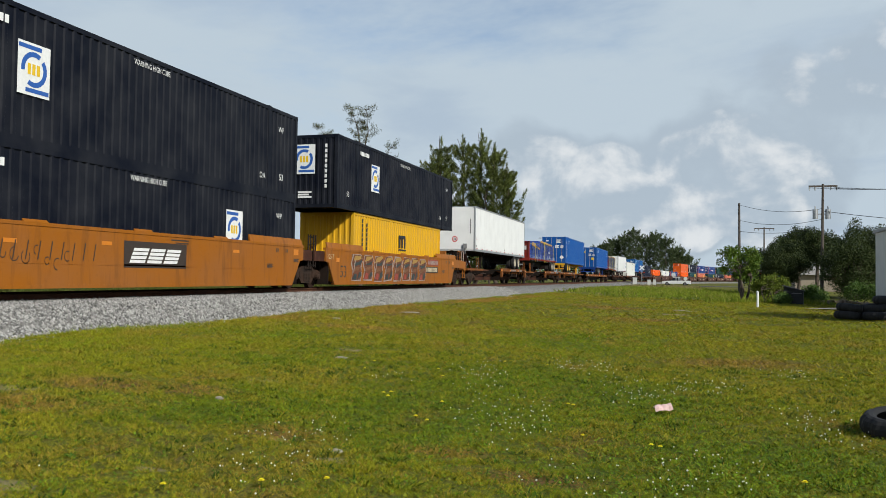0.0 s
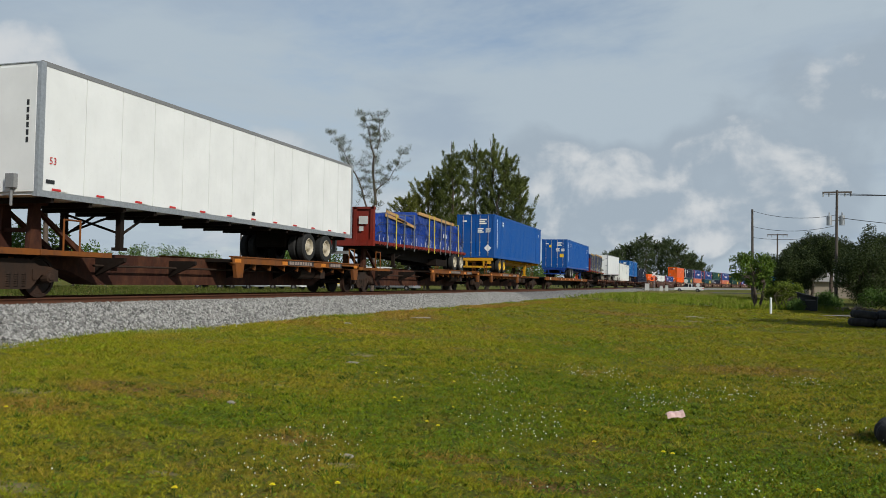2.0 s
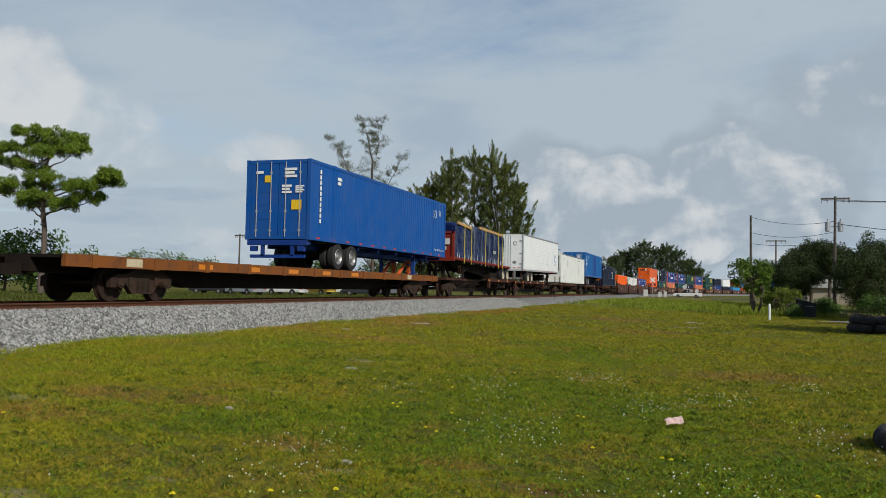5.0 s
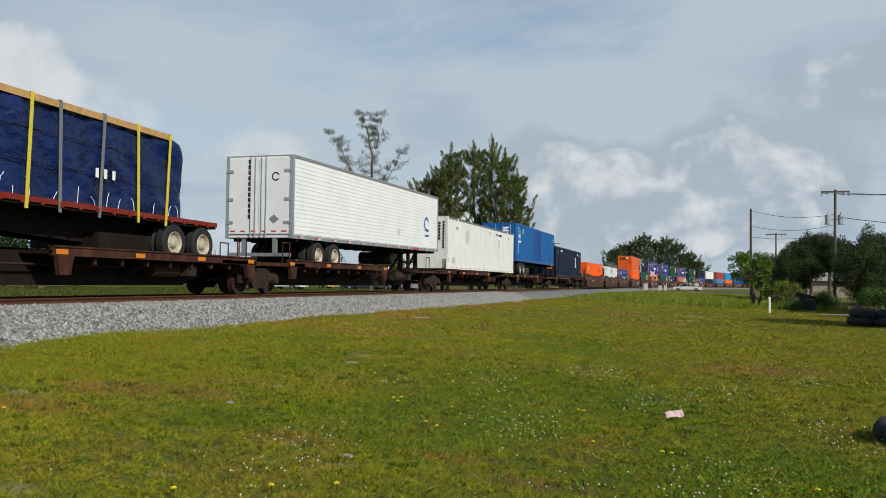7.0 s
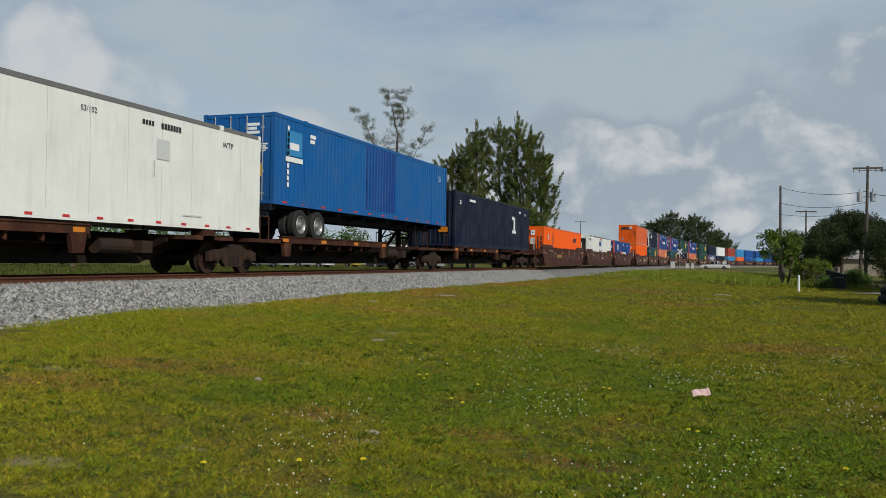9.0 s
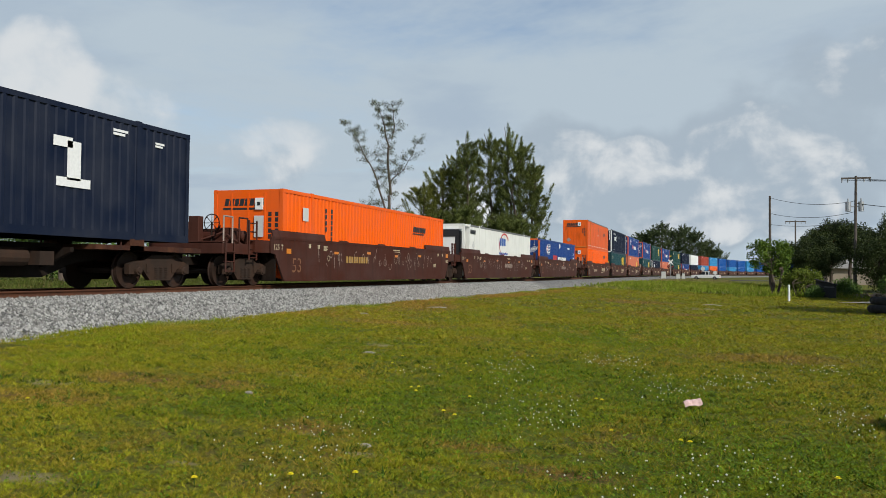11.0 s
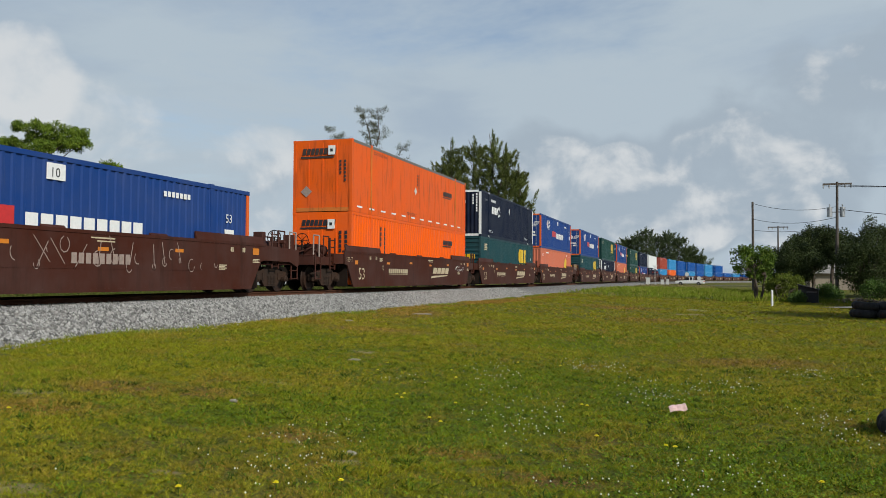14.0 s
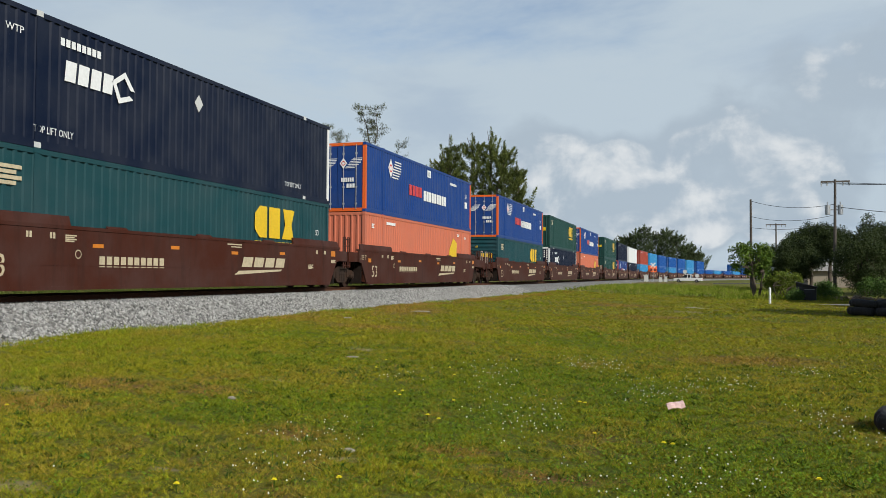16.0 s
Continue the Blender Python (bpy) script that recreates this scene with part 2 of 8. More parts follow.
M["strap_y"] = plain("yellow_webbing", (0.62, 0.50, 0.04), 0.6)
M["strap_g"] = plain("grey_webbing", (0.16, 0.17, 0.17), 0.6)


def tarp_mat(name, c):
    k = Mat(name, 0.36)
    k.bsdf.inputs["Specular IOR Level"].default_value = 0.35
    col = k.mix(k.ramp(k.noise(1.1, 5), 0.35, 0.7), c, tuple(v * 0.5 for v in c))
    k.color(k.mix(k.ramp(k.noise(7.0, 6, 0.7, (1, 1, 0.5)), 0.62, 0.80, 0, 0.5), col, tuple(v * 1.5 + 0.02 for v in c)))
    fold = k.mix(0.32, k.noise(1.0, 3, 0.5, (1, 1, 0.45)), k.noise(3.4, 4, 0.55, (1, 0.7, 0.9), (3, 1, 7)))
    k.bump(fold, 1.0, 0.30)
    return k.m


M["tarp_bright"] = tarp_mat("bright_blue_tarpaulin", (0.007, 0.042, 0.27))
M["tarp_dark"] = tarp_mat("dark_blue_tarpaulin", (0.004, 0.016, 0.085))


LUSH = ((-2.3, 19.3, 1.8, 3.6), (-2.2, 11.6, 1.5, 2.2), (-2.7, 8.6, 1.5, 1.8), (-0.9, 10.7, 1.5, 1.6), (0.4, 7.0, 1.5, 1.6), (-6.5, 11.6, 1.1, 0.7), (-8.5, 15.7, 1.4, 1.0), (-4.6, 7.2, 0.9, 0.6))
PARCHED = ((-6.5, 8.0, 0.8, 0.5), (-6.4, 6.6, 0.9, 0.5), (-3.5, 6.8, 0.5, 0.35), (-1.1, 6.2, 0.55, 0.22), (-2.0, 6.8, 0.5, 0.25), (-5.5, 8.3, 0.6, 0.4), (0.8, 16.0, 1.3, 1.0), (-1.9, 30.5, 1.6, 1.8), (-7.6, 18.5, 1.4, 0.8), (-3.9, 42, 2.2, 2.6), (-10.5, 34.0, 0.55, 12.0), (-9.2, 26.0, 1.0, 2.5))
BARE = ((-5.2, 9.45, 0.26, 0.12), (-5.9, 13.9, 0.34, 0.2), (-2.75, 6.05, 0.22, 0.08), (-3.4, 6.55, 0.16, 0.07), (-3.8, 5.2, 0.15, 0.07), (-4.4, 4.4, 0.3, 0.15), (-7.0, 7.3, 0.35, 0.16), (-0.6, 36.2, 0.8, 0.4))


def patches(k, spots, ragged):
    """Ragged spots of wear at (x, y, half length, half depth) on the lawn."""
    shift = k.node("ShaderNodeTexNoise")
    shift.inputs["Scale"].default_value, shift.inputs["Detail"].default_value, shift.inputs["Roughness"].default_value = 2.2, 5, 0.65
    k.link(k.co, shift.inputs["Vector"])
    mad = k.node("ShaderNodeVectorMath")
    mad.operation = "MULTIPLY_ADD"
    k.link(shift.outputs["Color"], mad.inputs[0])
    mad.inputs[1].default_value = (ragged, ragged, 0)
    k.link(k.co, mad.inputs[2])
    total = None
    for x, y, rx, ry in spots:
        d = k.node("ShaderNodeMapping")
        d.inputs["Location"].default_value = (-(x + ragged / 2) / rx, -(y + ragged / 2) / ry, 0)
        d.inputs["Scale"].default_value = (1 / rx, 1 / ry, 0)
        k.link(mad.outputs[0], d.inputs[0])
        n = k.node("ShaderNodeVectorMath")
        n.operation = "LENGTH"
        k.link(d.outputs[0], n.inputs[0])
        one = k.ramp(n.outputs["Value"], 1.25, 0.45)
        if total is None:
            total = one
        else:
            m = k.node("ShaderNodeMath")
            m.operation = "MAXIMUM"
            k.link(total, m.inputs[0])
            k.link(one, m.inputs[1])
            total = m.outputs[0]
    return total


def faded(k, fac, much):
    m = k.node("ShaderNodeMath")
    m.operation = "MULTIPLY"
    k.link(fac, m.inputs[0])
    m.inputs[1].default_value = much
    return m.outputs[0]


def ground_mat():
    k = Mat("lawn_soil_and_grass", 0.95)
    k.bsdf.inputs["Specular IOR Level"].default_value = 0.05
    big = k.ramp(k.noise(0.10, 4, 0.6), 0.35, 0.65)
    col = k.mix(big, (0.145, 0.150, 0.028), (0.200, 0.170, 0.040))
    mid = k.ramp(k.noise(0.55, 5, 0.65, off=(4, 1, 0)), 0.45, 0.68)
    col = k.mix(mid, col, (0.090, 0.120, 0.020))
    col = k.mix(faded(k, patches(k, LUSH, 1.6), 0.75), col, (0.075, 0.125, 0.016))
    worn = k.ramp(k.noise(0.9, 6, 0.7, (1, 0.55, 1), (9, 3, 0)), 0.55, 0.68, 0, 0.7)
    col = k.mix(worn, col, (0.21, 0.125, 0.055))
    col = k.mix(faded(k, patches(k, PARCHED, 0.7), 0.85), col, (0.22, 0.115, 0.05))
    fine = k.ramp(k.noise(22, 6, 0.75), 0.42, 0.62, 0, 0.85)
    col = k.mix(fine, col, (0.040, 0.046, 0.012))
    sand = k.ramp(k.noise(1.3, 6, 0.7, off=(2, 13, 0)), 0.70, 0.76, 0, 0.8)
    col = k.mix(sand, col, (0.30, 0.25, 0.18))
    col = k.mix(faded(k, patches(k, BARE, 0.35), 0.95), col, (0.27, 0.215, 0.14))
    k.color(col)
    k.bump(k.noise(35, 6, 0.7), 0.8, 0.03)
    return k.m


def blade_mat(name, a, b, c, dry, lawn=False):
    k = Mat(name, 0.62)
    k.bsdf.inputs["Specular IOR Level"].default_value = 0.08
    col = k.mix(k.ramp(k.noise(0.12, 4, 0.6), 0.35, 0.65), a, b)
    col = k.mix(k.ramp(k.noise(0.7, 5, 0.65, off=(4, 1, 0)), 0.46, 0.68), col, c)
    if lawn:
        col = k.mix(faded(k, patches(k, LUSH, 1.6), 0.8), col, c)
    col = k.mix(k.ramp(k.noise(0.9, 6, 0.7, (1, 0.55, 1), (9, 3, 0)), 0.52, 0.66, 0, 0.6), col, dry)
    if lawn:
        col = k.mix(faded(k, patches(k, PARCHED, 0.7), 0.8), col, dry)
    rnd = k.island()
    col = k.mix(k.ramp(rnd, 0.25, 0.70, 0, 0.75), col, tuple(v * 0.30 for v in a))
    # dark noise paints the shade between tufts into the blade colour
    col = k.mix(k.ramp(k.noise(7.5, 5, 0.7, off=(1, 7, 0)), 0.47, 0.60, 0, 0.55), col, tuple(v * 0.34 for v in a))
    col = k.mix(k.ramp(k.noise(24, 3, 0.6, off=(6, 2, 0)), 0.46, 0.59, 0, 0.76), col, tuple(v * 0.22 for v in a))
    col = k.mix(k.ramp(rnd, 0.90, 0.97, 0, 0.8), col, dry)
    k.color(col)
    return k.m


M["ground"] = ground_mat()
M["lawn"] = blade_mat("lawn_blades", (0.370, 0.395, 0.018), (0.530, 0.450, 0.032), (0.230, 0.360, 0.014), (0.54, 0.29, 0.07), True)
M["weeds"] = blade_mat("broad_weed_leaves", (0.055, 0.150, 0.014), (0.085, 0.180, 0.02), (0.035, 0.105, 0.012), (0.12, 0.15, 0.03))
M["tall_grass"] = blade_mat("tall_rough_grass", (0.27, 0.37, 0.025), (0.36, 0.40, 0.04), (0.18, 0.30, 0.02), (0.46, 0.38, 0.12))
M["field_grass"] = blade_mat("dull_field_grass", (0.10, 0.13, 0.02), (0.13, 0.14, 0.03), (0.06, 0.10, 0.015), (0.18, 0.14, 0.06))
M["tan_grass"] = blade_mat("parched_tan_grass", (0.50, 0.30, 0.06), (0.56, 0.36, 0.08), (0.36, 0.27, 0.04), (0.55, 0.30, 0.08))
M["clover_leaf"] = blade_mat("clover_leaf_green", (0.150, 0.270, 0.014), (0.200, 0.310, 0.02), (0.100, 0.220, 0.012), (0.26, 0.28, 0.03))
M["straw"] = blade_mat("pale_seed_grass", (0.36, 0.31, 0.12), (0.40, 0.33, 0.14), (0.25, 0.26, 0.08), (0.45, 0.36, 0.18))


def stone_mat(name, island=True):
    k = Mat(name, 0.9)
    if island:
        r = k.island()
        col = k.mix(k.ramp(r, 0.0, 1.0), (0.060, 0.059, 0.056), (0.46, 0.45, 0.42))
        col = k.mix(k.ramp(k.noise(8, 4), 0.45, 0.75, 0, 0.5), col, (0.30, 0.28, 0.25))
    else:
        v = k.node("ShaderNodeTexVoronoi")
        v.inputs["Scale"].default_value = 14
        k.link(k.co, v.inputs["Vector"])
        bw = k.node("ShaderNodeRGBToBW")
        k.link(v.outputs["Color"], bw.inputs[0])
        col = k.mix(bw.outputs[0], (0.05, 0.049, 0.046), (0.30, 0.29, 0.27))
        k.bump(v.outputs["Distance"], 1.0, 0.05)
    k.color(col)
    return k.m


M["stone"] = stone_mat("crushed_granite_stones")
M["ballast"] = stone_mat("ballast_bed", False)
M["rail"] = rusty("rusty_rail_steel", (0.085, 0.035, 0.020), (0.11, 0.045, 0.022), 0.6)
M["tie"] = plain("weathered_timber_tie", (0.09, 0.065, 0.05), 0.85, 0, 0.5, 5)
M["asphalt"] = plain("worn_asphalt", (0.085, 0.084, 0.082), 0.85, 0, 0.3, 3)
M["concrete"] = plain("pale_sandy_gravel", (0.50, 0.47, 0.42), 0.9, 0, 0.3, 1.5)
M["bark"] = plain("grey_brown_bark", (0.115, 0.085, 0.065), 0.9, 0, 0.5, 9)
M["pole"] = plain("weathered_pole_timber", (0.10, 0.082, 0.068), 0.85, 0, 0.4, 6)
M["wire"] = plain("dark_cable", (0.03, 0.03, 0.032), 0.6)
M["metal_grey"] = plain("galvanised_metal", (0.42, 0.43, 0.44), 0.45, 0.5)


def leaf_mat(name, a, b):
    k = Mat(name, 0.55)
    k.bsdf.inputs["Specular IOR Level"].default_value = 0.12
    col = k.mix(k.island(), a, b)
    k.color(k.mix(k.ramp(k.noise(0.5, 4), 0.4, 0.7, 0, 0.5), col, tuple(v * 0.6 for v in a)))
    return k.m


M["leaf_she_oak"] = leaf_mat("needle_foliage", (0.060, 0.085, 0.020), (0.170, 0.190, 0.050))
M["leaf_olive"] = leaf_mat("olive_needle_foliage", (0.080, 0.095, 0.018), (0.200, 0.205, 0.045))
M["leaf_sparse"] = leaf_mat("thin_needle_foliage", (0.055, 0.065, 0.030), (0.12, 0.13, 0.06))
M["leaf_pine"] = leaf_mat("pine_foliage", (0.060, 0.115, 0.012), (0.19, 0.25, 0.025))
M["leaf_far"] = leaf_mat("distant_foliage", (0.045, 0.068, 0.030), (0.105, 0.130, 0.05))
M["leaf_bright"] = leaf_mat("bright_broad_leaves", (0.055, 0.110, 0.014), (0.14, 0.20, 0.025))
M["leaf_yellowish"] = leaf_mat("light_shrub_leaves", (0.085, 0.125, 0.016), (0.19, 0.23, 0.03))
M["leaf_dark"] = leaf_mat("dark_oak_leaves", (0.022, 0.036, 0.011), (0.065, 0.082, 0.024))
M["leaf_hedge"] = leaf_mat("hedge_leaves", (0.050, 0.095, 0.02), (0.10, 0.16, 0.03))


def glass_mat():
    k = Mat("tinted_vehicle_glass", 0.08)
    k.color((0.02, 0.025, 0.03))
    k.bsdf.inputs["Specular IOR Level"].default_value = 0.6
    return k.m


M["glass"] = glass_mat()
M["car_white"] = plain("white_car_paint", (0.74, 0.74, 0.72), 0.25, 0, 0.08)
M["car_silver"] = plain("silver_car_paint", (0.42, 0.44, 0.47), 0.28, 0.5, 0.1)
M["car_dark"] = plain("charcoal_car_paint", (0.03, 0.032, 0.036), 0.25, 0, 0.1)
M["car_yellow"] = plain("yellow_truck_paint", (0.62, 0.42, 0.06), 0.35, 0, 0.15)
M["wall_white"] = paint("whitewashed_wall", (0.62, 0.62, 0.60), 0.8, 0.5, (0.22, 0.2, 0.17))
M["wall_beige"] = paint("beige_render", (0.30, 0.25, 0.19), 0.8, 0.3)
M["roof_grey"] = plain("grey_shingles", (0.30, 0.28, 0.25), 0.85, 0, 0.3, 4)
M["shed_black"] = plain("black_shed_boards", (0.016, 0.017, 0.018), 0.8, 0, 0.4, 5)
M["flower"] = plain("yellow_petals", (0.85, 0.72, 0.01), 0.6, 0, 0.1)
M["clover"] = plain("white_clover_heads", (0.72, 0.72, 0.66), 0.7, 0, 0.15)
M["litter_pink"] = plain("pale_pink_wrapper", (0.75, 0.50, 0.46), 0.5, 0, 0.2, 20)
M["bone"] = plain("weathered_pale_stone", (0.33, 0.30, 0.25), 0.9, 0, 0.35, 8)
M["trunk_dirt"] = plain("dry_debris", (0.26, 0.19, 0.13), 0.9, 0, 0.5, 4)

# ---------------------------------------------------------------- mesh helpers


def box(bm, x0, x1, y0, y1, z0, z1, m=None):
    vs = [bm.verts.new(v) for v in ((x0, y0, z0), (x1, y0, z0), (x1, y1, z0), (x0, y1, z0), (x0, y0, z1), (x1, y0, z1), (x1, y1, z1), (x0, y1, z1))]
    for f in ((3, 2, 1, 0), (4, 5, 6, 7), (0, 1, 5, 4), (1, 2, 6, 5), (2, 3, 7, 6), (3, 0, 4, 7)):
        bm.faces.new([vs[i] for i in f])
    if m is not None:
        bmesh.ops.transform(bm, matrix=m, verts=vs)
    return vs


def prism_x(bm, poly, x0, x1):
    """A polygon given in (y, z), drawn out from x0 to x1."""
    a = [bm.verts.new((x0, y, z)) for y, z in poly]
    b = [bm.verts.new((x1, y, z)) for y, z in poly]
    n = len(poly)
    bm.faces.new(a[::-1])
    bm.faces.new(b)
    for i in range(n):
        bm.faces.new((a[i], a[(i + 1) % n], b[(i + 1) % n], b[i]))
    bmesh.ops.recalc_face_normals(bm, faces=bm.faces[:])
    return a + b


def prism_y(bm, poly, y0, y1):
    """A polygon given in (x, z), drawn out from y0 to y1."""
    a = [bm.verts.new((x, y0, z)) for x, z in poly]
    b = [bm.verts.new((x, y1, z)) for x, z in poly]
    n = len(poly)
    bm.faces.new(a)
    bm.faces.new(b[::-1])
    for i in range(n):
        bm.faces.new((a[i], b[i], b[(i + 1) % n], a[(i + 1) % n]))
    bmesh.ops.recalc_face_normals(bm, faces=bm.faces[:])
    return a + b


def rod(bm, p, q, r0, r1=None, seg=8):
    r1 = r0 if r1 is None else r1
    p, q = Vector(p), Vector(q)
    d = q - p
    u = d.orthogonal().normalized()
    w = d.normalized().cross(u)
    rings = []
    for c, r in ((p, r0), (q, r1)):
        rings.append([bm.verts.new(c + (u * math.cos(2 * math.pi * i / seg) + w * math.sin(2 * math.pi * i / seg)) * r) for i in range(seg)])
    a, b = rings
    for i in range(seg):
        bm.faces.new((a[i], a[(i + 1) % seg], b[(i + 1) % seg], b[i]))
    bm.faces.new(a[::-1])
    bm.faces.new(b)
    return a + b


def lathe_x(bm, profile, cy, cz, seg=24, caps=True):
    """A profile of (x, radius) turned round an axis that runs along x."""
    rings = [[bm.verts.new((x, cy + r * math.cos(2 * math.pi * i / seg), cz + r * math.sin(2 * math.pi * i / seg))) for i in range(seg)] for x, r in profile]
    for a, b in zip(rings, rings[1:]):
        for i in range(seg):
            bm.faces.new((a[i], a[(i + 1) % seg], b[(i + 1) % seg], b[i]))
    if caps:
        bm.faces.new(rings[0][::-1])
        bm.faces.new(rings[-1])
    bmesh.ops.recalc_face_normals(bm, faces=bm.faces[:])


def finish(bm, name, mat, smooth=False):
    me = bpy.data.meshes.new(name)
    bm.to_mesh(me)
    bm.free()
    me.materials.append(mat)
    if smooth:
        me.polygons.foreach_set("use_smooth", [True] * len(me.polygons))
    return me


def part(name, bm, mat, parent, label="", smooth=False):
    ob = new(name, finish(bm, name, mat, smooth))
    ob.parent = parent
    if label:
        ob["label"] = label
    return ob


def tri_mesh(name, V, F, mat):
    """A mesh from arrays of corners and of triangles or quads."""
    V, F = np.asarray(V, np.float32), np.asarray(F, np.int32)
    k = F.shape[1]
    me = bpy.data.meshes.new(name)
    me.vertices.add(len(V))
    me.vertices.foreach_set("co", V.ravel())
    me.loops.add(F.size)
    me.loops.foreach_set("vertex_index", F.ravel())
    me.polygons.add(len(F))
    me.polygons.foreach_set("loop_start", np.arange(0, F.size, k, dtype=np.int32))
    me.polygons.foreach_set("loop_total", np.full(len(F), k, np.int32))
    me.update(calc_edges=True)
    me.materials.append(mat)
    return me


SIDE = Matrix(((0, 0, 1, 0), (1, 0, 0, 0), (0, 1, 0, 0), (0, 0, 0, 1)))  # writing on a face that looks to +x
END = Matrix(((1, 0, 0, 0), (0, 0, -1, 0), (0, 1, 0, 0), (0, 0, 0, 1)))  # writing on a face that looks to -y


def lettering(text, size, at, mat, parent, face=SIDE, squash=1.0):
    cu = bpy.data.curves.new("lettering", "FONT")
    cu.body, cu.size, cu.resolution_u = text, size, 2
    tmp = bpy.data.objects.new("tmp", cu)
    scene.collection.objects.link(tmp)
    me = bpy.data.meshes.new_from_object(tmp)
    bpy.data.objects.remove(tmp)
    bpy.data.curves.remove(cu)
    me.transform(Matrix.Translation(at) @ face @ Matrix.Diagonal((squash, 1, 1, 1)))
    me.materials.clear()
    me.materials.append(mat)
    ob = new("lettering", me)
    ob.parent = parent
    return ob


def shapes(name, polys, at, mat, parent, face=SIDE, label=""):
    """Flat painted marks: polygons in the plane of a face, measured from the point at."""
    bm = bmesh.new()
    for poly in polys:
        bm.faces.new([bm.verts.new((x, y, 0)) for x, y in poly])
    bmesh.ops.transform(bm, matrix=Matrix.Translation(at) @ face, verts=bm.verts[:])
    return part(name, bm, mat, parent, label)


def rect(x, y, w, h, slant=0.0):
    return [(x, y), (x + w, y), (x + w + slant * h, y + h), (x + slant * h, y + h)]


def arc_band(cx, cy, r, w, a0, a1, n=14, sx=1.0):
    out = []
    for i in range(n):
        p, q = (radians(a0 + (a1 - a0) * k / n) for k in (i, i + 1))
        out.append([(cx + sx * (r + e) * math.cos(a), cy + (r + e) * math.sin(a)) for a, e in ((p, -w / 2), (q, -w / 2), (q, w / 2), (p, w / 2))])
    return out


def bars(x, y, w, h, n=1, gap=0.4):
    """Rows of small bars for lines too fine to read."""
    return [rect(x, y - i * h * (1 + gap), w * (1 if i % 2 == 0 else 0.8), h) for i in range(n)]


def blocks(x, y, w, h, n, gap=0.25, slant=0.0):
    """A line of n block shapes."""
    p = w / n
    return [rect(x + i * p, y, p * (1 - gap), h, slant) for i in range(n)]


# ---------------------------------------------------------------- the line of the track
CENTRE, RAIL, CURVE_AT, RADIUS = -14.695, 1.0, 150.0, 1100.0


def on_track(s, side=0.0):
    """Place and heading at s metres along the track, side metres to its right."""
    if s < CURVE_AT:
        return CENTRE + side, s, 0.0
    a = (s - CURVE_AT) / RADIUS
    return CENTRE + RADIUS - (RADIUS - side) * math.cos(a), CURVE_AT + (RADIUS - side) * math.sin(a), -math.degrees(a)


def track_pose(s):
    x, y, a = on_track(s)
    return pose(x, y, RAIL, 0, 0, a)


# ---------------------------------------------------------------- land


def smooth(a, b, v):
    k = np.clip((np.asarray(v, float) - a) / (b - a), 0, 1)
    return k * k * (3 - 2 * k)


def land(x, y):
    """Height of the ground."""
    x, y = np.asarray(x, float), np.asarray(y, float)
    h = 0.33 * smooth(1.0, 11.0, -x)
    h = h + 0.20 * np.exp(-((x + 3.0) / 6.5) ** 2) * smooth(62, 92, y) * (1 - smooth(118, 150, y))
    h = h + 0.2 * smooth(70, 150, y) * (1 - smooth(1.0, 11.0, -x))
    roll = 0.035 * np.sin(x * 0.7 + 0.3 * y) * np.sin(y * 0.45 + 1) + 0.02 * np.sin(x * 1.9) * np.sin(y * 1.3)
    return h + roll * smooth(3, 8, np.hypot(x, y)) * (1 - smooth(60, 120, np.abs(y)))


def build_land():
    xs = np.concatenate([np.array([-2500, -1500, -900, -500, -300, -200, -140, -100, -75, -60, -50]), np.arange(-42, 30.1, 0.8), np.array([35, 42, 52, 70, 100, 160, 260, 450, 900, 2500])])
    ys = np.concatenate([np.array([-1500, -600, -250, -120, -60, -30, -15]), np.arange(-8, 60, 0.8), np.arange(60, 200, 3.0), np.array([210, 225, 250, 290, 350, 450, 600, 900, 1500, 3500])])
    X, Y = np.meshgrid(xs, ys)
    V = np.stack([X, Y, land(X, Y)], -1).reshape(-1, 3)
    n, m = len(ys), len(xs)
    i = (np.arange(n - 1)[:, None] * m + np.arange(m - 1)[None]).ravel()
    F = np.stack([i, i + 1, i + 1 + m, i + m], 1)
    me = tri_mesh("ground", V, F, M["ground"])
    me.polygons.foreach_set("use_smooth", [True] * len(me.polygons))
    tagged(new("ground", me), "uneven mown lawn of green and yellowed grass", "lawn", kind="structure")


def strip(name, profile, s0, s1, step, mat, closed=True):
    """A profile of (side, height) drawn along the track."""
    n = max(1, int((s1 - s0) / step))
    V, F = [], []
    k = len(profile)
    for i in range(n + 1):
        s = s0 + (s1 - s0) * i / n
        for side, z in profile:
            x, y, _ = on_track(s, side)
            V.append((x, y, z))
    for i in range(n):
        for j in range(k if closed else k - 1):
            a, b = i * k + j, i * k + (j + 1) % k
            F.append((a, a + k, b + k, b))
    return tri_mesh(name, V, F, mat)


